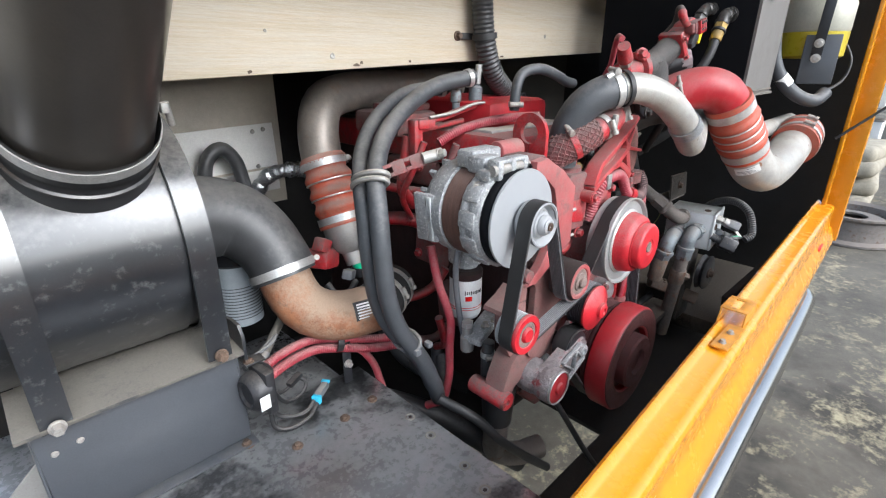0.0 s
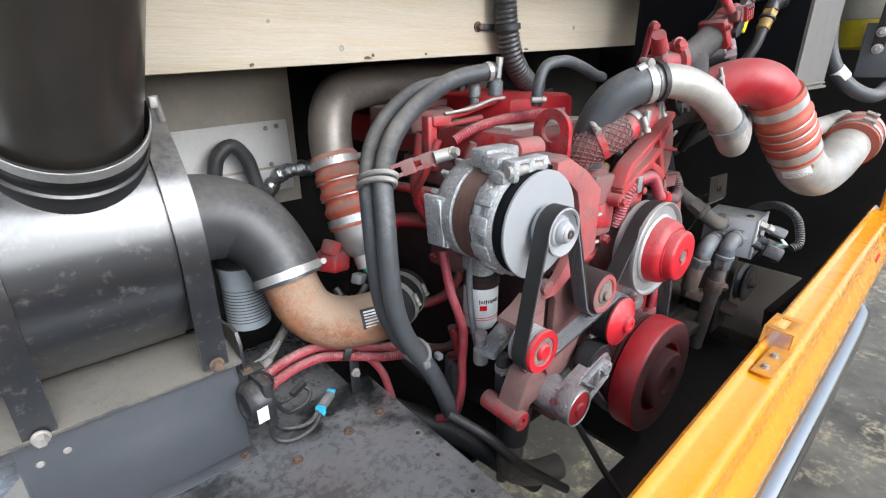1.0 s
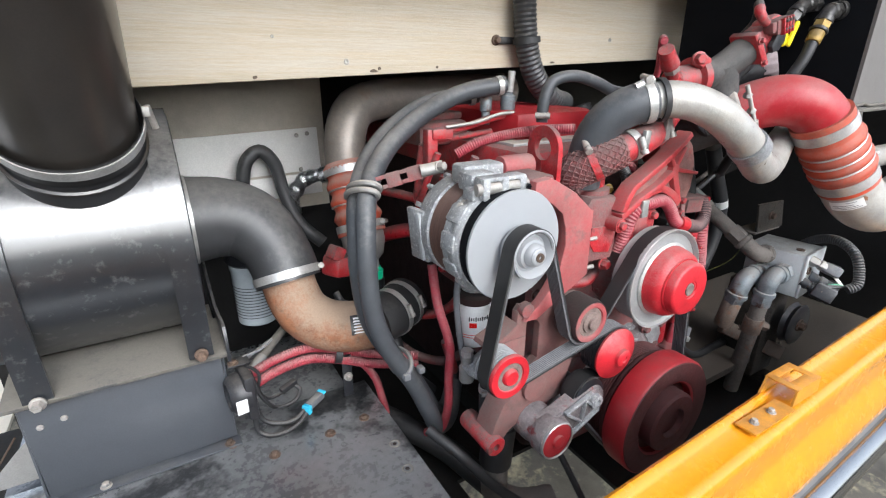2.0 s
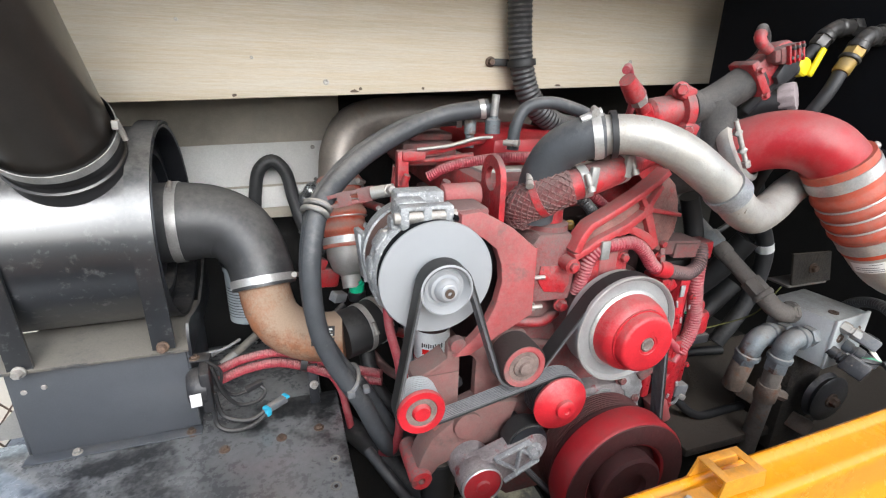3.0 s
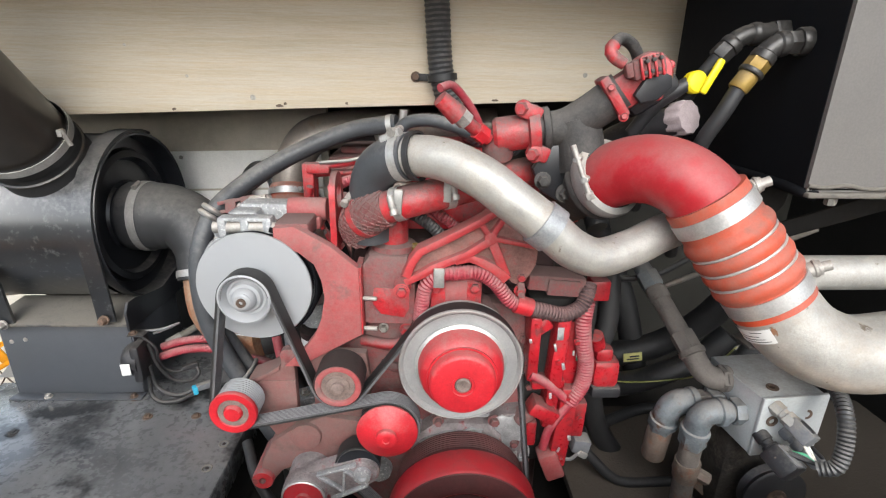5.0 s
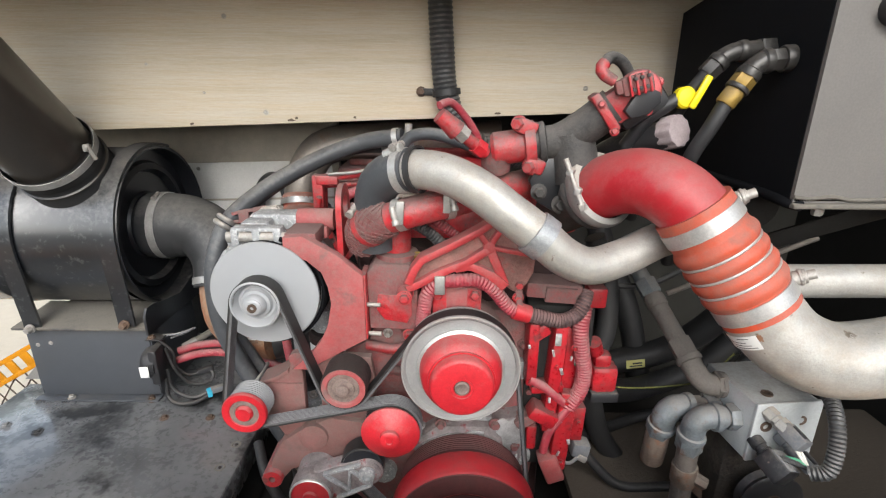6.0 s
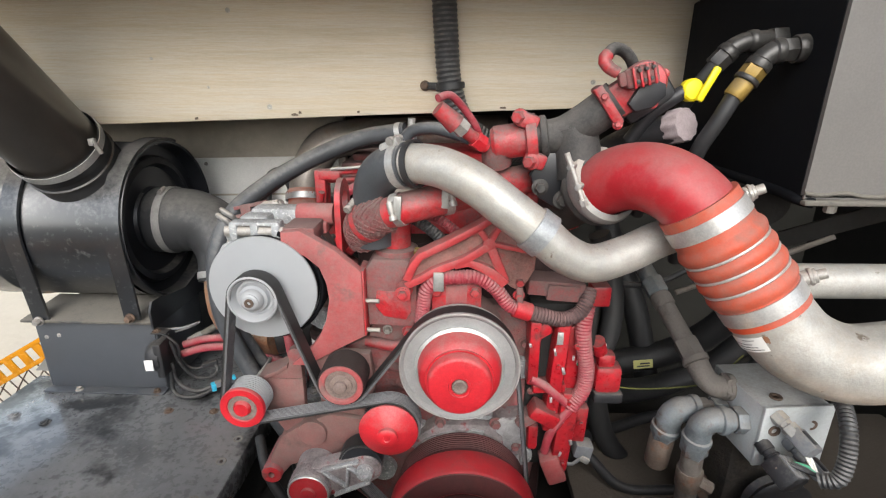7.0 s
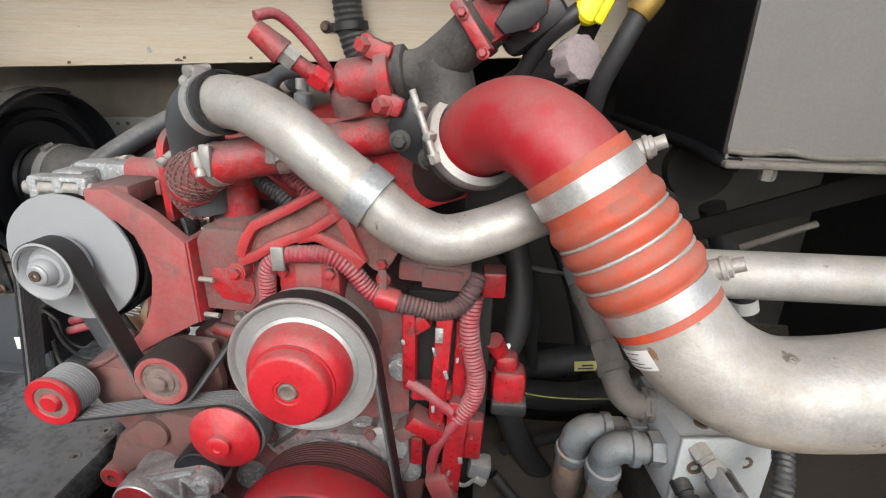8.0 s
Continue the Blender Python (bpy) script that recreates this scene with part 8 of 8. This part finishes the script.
    part("rim", lathe(nb(), (1.435, 0.40, 1.035), FRONT, [(0.045, 0), (0.05, 0.003), (0.044, 0.012), (0.05, 0.021), (0.046, 0.024), (0.015, 0.024)], 36), M_PLASTIC, p)
    part("bolt", hexbolt(nb(), (1.435, 0.376, 1.035), FRONT, 0.010, 0.014), M_RUSTBOLT, p)


make_hydraulics()


def make_reservoir():
    r = thing("coolant_bottle", "milky plastic bottle half full of yellow coolant on a black bracket", "bottle", (1.77, 0.33, 1.60))
    part("bottle", lathe(nb(), (1.77, 0.335, 1.672), (0, 0, 1), [(0.080, 0), (0.083, 0.004), (0.083, 0.07), (0.075, 0.085), (0.02, 0.10)], 36), M_BOTTLE, r)
    part("fluid", lathe(nb(), (1.77, 0.335, 1.605), (0, 0, 1), [(0.070, 0), (0.081, 0.006), (0.083, 0.0665)], 36), M_FLUID, r, "yellow coolant")
    br = part("bracket", block(nb(), (1.676, 0.290, 1.602), (0.006, 0.078, 0.122), 0.002, turned(0, 6, 10)), M_BOX, r, "black steel bracket")
    part("strap", bar(nb(), (1.671, 0.298, 1.598), (1.668, 0.292, 1.80), 0.024, 0.003, 0.001, (-1, -0.2, 0)), M_BLACK, r)
    for z in (1.605, 1.642):
        part("bolt", hexbolt(nb(), (1.670, 0.297, z), (-1, -0.2, 0), 0.0075, 0.008), M_BOLT, br)
    h = thing("coolant_line", "black hose with a white stripe curving under the bottle", "hose", (1.68, 0.3, 1.5))
    part("hose", tube(nb(), [(1.575, 0.385, 1.70), (1.58, 0.368, 1.60), (1.60, 0.340, 1.545), (1.635, 0.305, 1.510), (1.68, 0.275, 1.500), (1.71, 0.262, 1.520)], 0.0165), M_RUBBER_BLUE, h)
    part("stripe", tube(nb(), [(1.592, 0.349, 1.560), (1.606, 0.333, 1.540)], 0.0172, 16), M_LABEL, h, "white band")
    w = thing("bottle_wire", "thin black wire drooping from the bottle bracket", "wire", (1.8, 0.25, 1.5))
    part("wire", tube(nb(), [(1.80, 0.27, 1.66), (1.815, 0.24, 1.60), (1.80, 0.245, 1.55), (1.74, 0.28, 1.515), (1.70, 0.31, 1.50)], 0.004, 8), M_WIRE, w)


make_reservoir()


# ---- the yard ----
def make_yard():
    for k, (x, y, z, s) in enumerate(((4.45, 0.32, 0.0, 1.0), (4.75, 0.75, 0.0, 1.0))):
        w = thing("wheel_rim", "bare dusty steel truck wheel lying flat on the yard", "wheel rim", (x, y, GROUND), "loose wheels")
        part("barrel", lathe(nb(), (x, y, GROUND), (0, 0, 1), [(0.27, 0), (0.29, 0.005), (0.29, 0.02), (0.262, 0.04), (0.255, 0.10), (0.262, 0.17), (0.29, 0.19), (0.29, 0.205), (0.275, 0.21), (0.25, 0.19), (0.245, 0.10), (0.25, 0.03), (0.262, 0.0)], 48, closed=False), M_OLDPIPE, w)
        disc = nb()
        lathe(disc, (x, y, GROUND), (0, 0, 1), [(0.246, 0.12), (0.20, 0.15), (0.16, 0.165), (0.09, 0.165), (0.09, 0.15), (0.16, 0.15), (0.20, 0.135), (0.246, 0.105)], 48, closed=False)
        part("disc", disc, M_BROWNPIPE, w)
        for j in range(8):
            a = 2 * math.pi * j / 8
            part("hand_hole", lathe(nb(), (x + 0.195 * math.cos(a), y + 0.195 * math.sin(a), GROUND + 0.150), (0, 0, 1), [(0.026, 0), (0.026, 0.006), (0, 0.006)], 16), M_DARK, w)
    s = thing("sacking_bale", "pale folded sacking heaped behind the wheels", "bale", (5.6, 0.75, GROUND))
    rng = random.Random(3)
    for k in range(4):
        part("fold", block(nb(), (5.55 + rng.uniform(-0.05, 0.05), 0.75, GROUND + 0.09 + 0.13 * k), (0.8, 0.9, 0.14), 0.06, turned(rng.uniform(-3, 3), rng.uniform(-3, 3), rng.uniform(-8, 8)), 3), M_CLOTH, s)
    r = thing("steel_rack", "grey steel storage rack with pale tins on its shelves", "rack", (6.6, 0.9, GROUND))
    for dx in (0, 0.5):
        for dy in (-0.6, 0.0, 0.6):
            part("upright", block(nb(), (6.4 + dx, 1.0 + dy, GROUND + 0.9), (0.05, 0.05, 1.8), 0.004), M_TIN, r)
    for z in (0.35, 0.75, 1.15, 1.55):
        part("shelf", block(nb(), (6.65, 1.0, GROUND + z), (0.6, 1.3, 0.03), 0.004), M_TIN, r)
    for j, (y, z, sz) in enumerate(((0.62, 0.75, 0.3), (1.05, 0.75, 0.28), (1.45, 1.15, 0.26), (0.7, 1.15, 0.3), (1.2, 0.35, 0.3), (0.6, 0.35, 0.28))):
        t = thing("storage_tin", "pale dented storage tin on the rack", "tin", (6.6, y, GROUND + z + 0.015), "rack tins")
        part("body", block(nb(), (6.6, y, GROUND + z + 0.015 + sz / 2), (0.3, 0.3, sz), 0.02), (M_WHITE, M_MANIFOLD, M_FILTER)[j % 3], t)
        part("lid", block(nb(), (6.6, y, GROUND + z + 0.02 + sz), (0.31, 0.31, 0.02), 0.006), M_TIN, t)
    # mesh guard on the far side
    g = thing("mesh_guard", "yellow perforated guard bar with brown diamond wire mesh", "guard", (-0.35, 1.05, 0.75))
    a, b = V(-0.65, 1.05, 0.699), V(-0.235, 1.05, 0.935)
    d = (b - a).normalized()
    n = V(-d.z, 0, d.x)
    bm = nb()
    for off in (-0.027, 0.027):
        bar(bm, a + n * off, b + n * off, 0.014, 0.005, 0.001)
    for k in range(9):
        p = a.lerp(b, k / 8)
        bar(bm, p - n * 0.021, p + n * 0.021, 0.030, 0.0045, 0.001)
    part("guard_bar", bm, M_YELLOW, g)
    bm = nb()
    for k in range(22):
        x = -0.95 + 0.05 * k
        for s in (1, -1):
            p, q = V(x, 1.055, 0.45), V(x + s * 0.34, 1.055, 0.93)
            hit = [c for c in (p.lerp(q, j / 30) for j in range(31)) if (c - a).dot(n) < -0.02 and c.x < -0.13 and c.x > -0.9]
            if len(hit) > 1:
                sweep(bm, [hit[0], hit[-1]], 0.0022, 6)
    part("wire_mesh", bm, M_RUSTBOLT, g, "rusty diamond wire mesh")


make_yard()
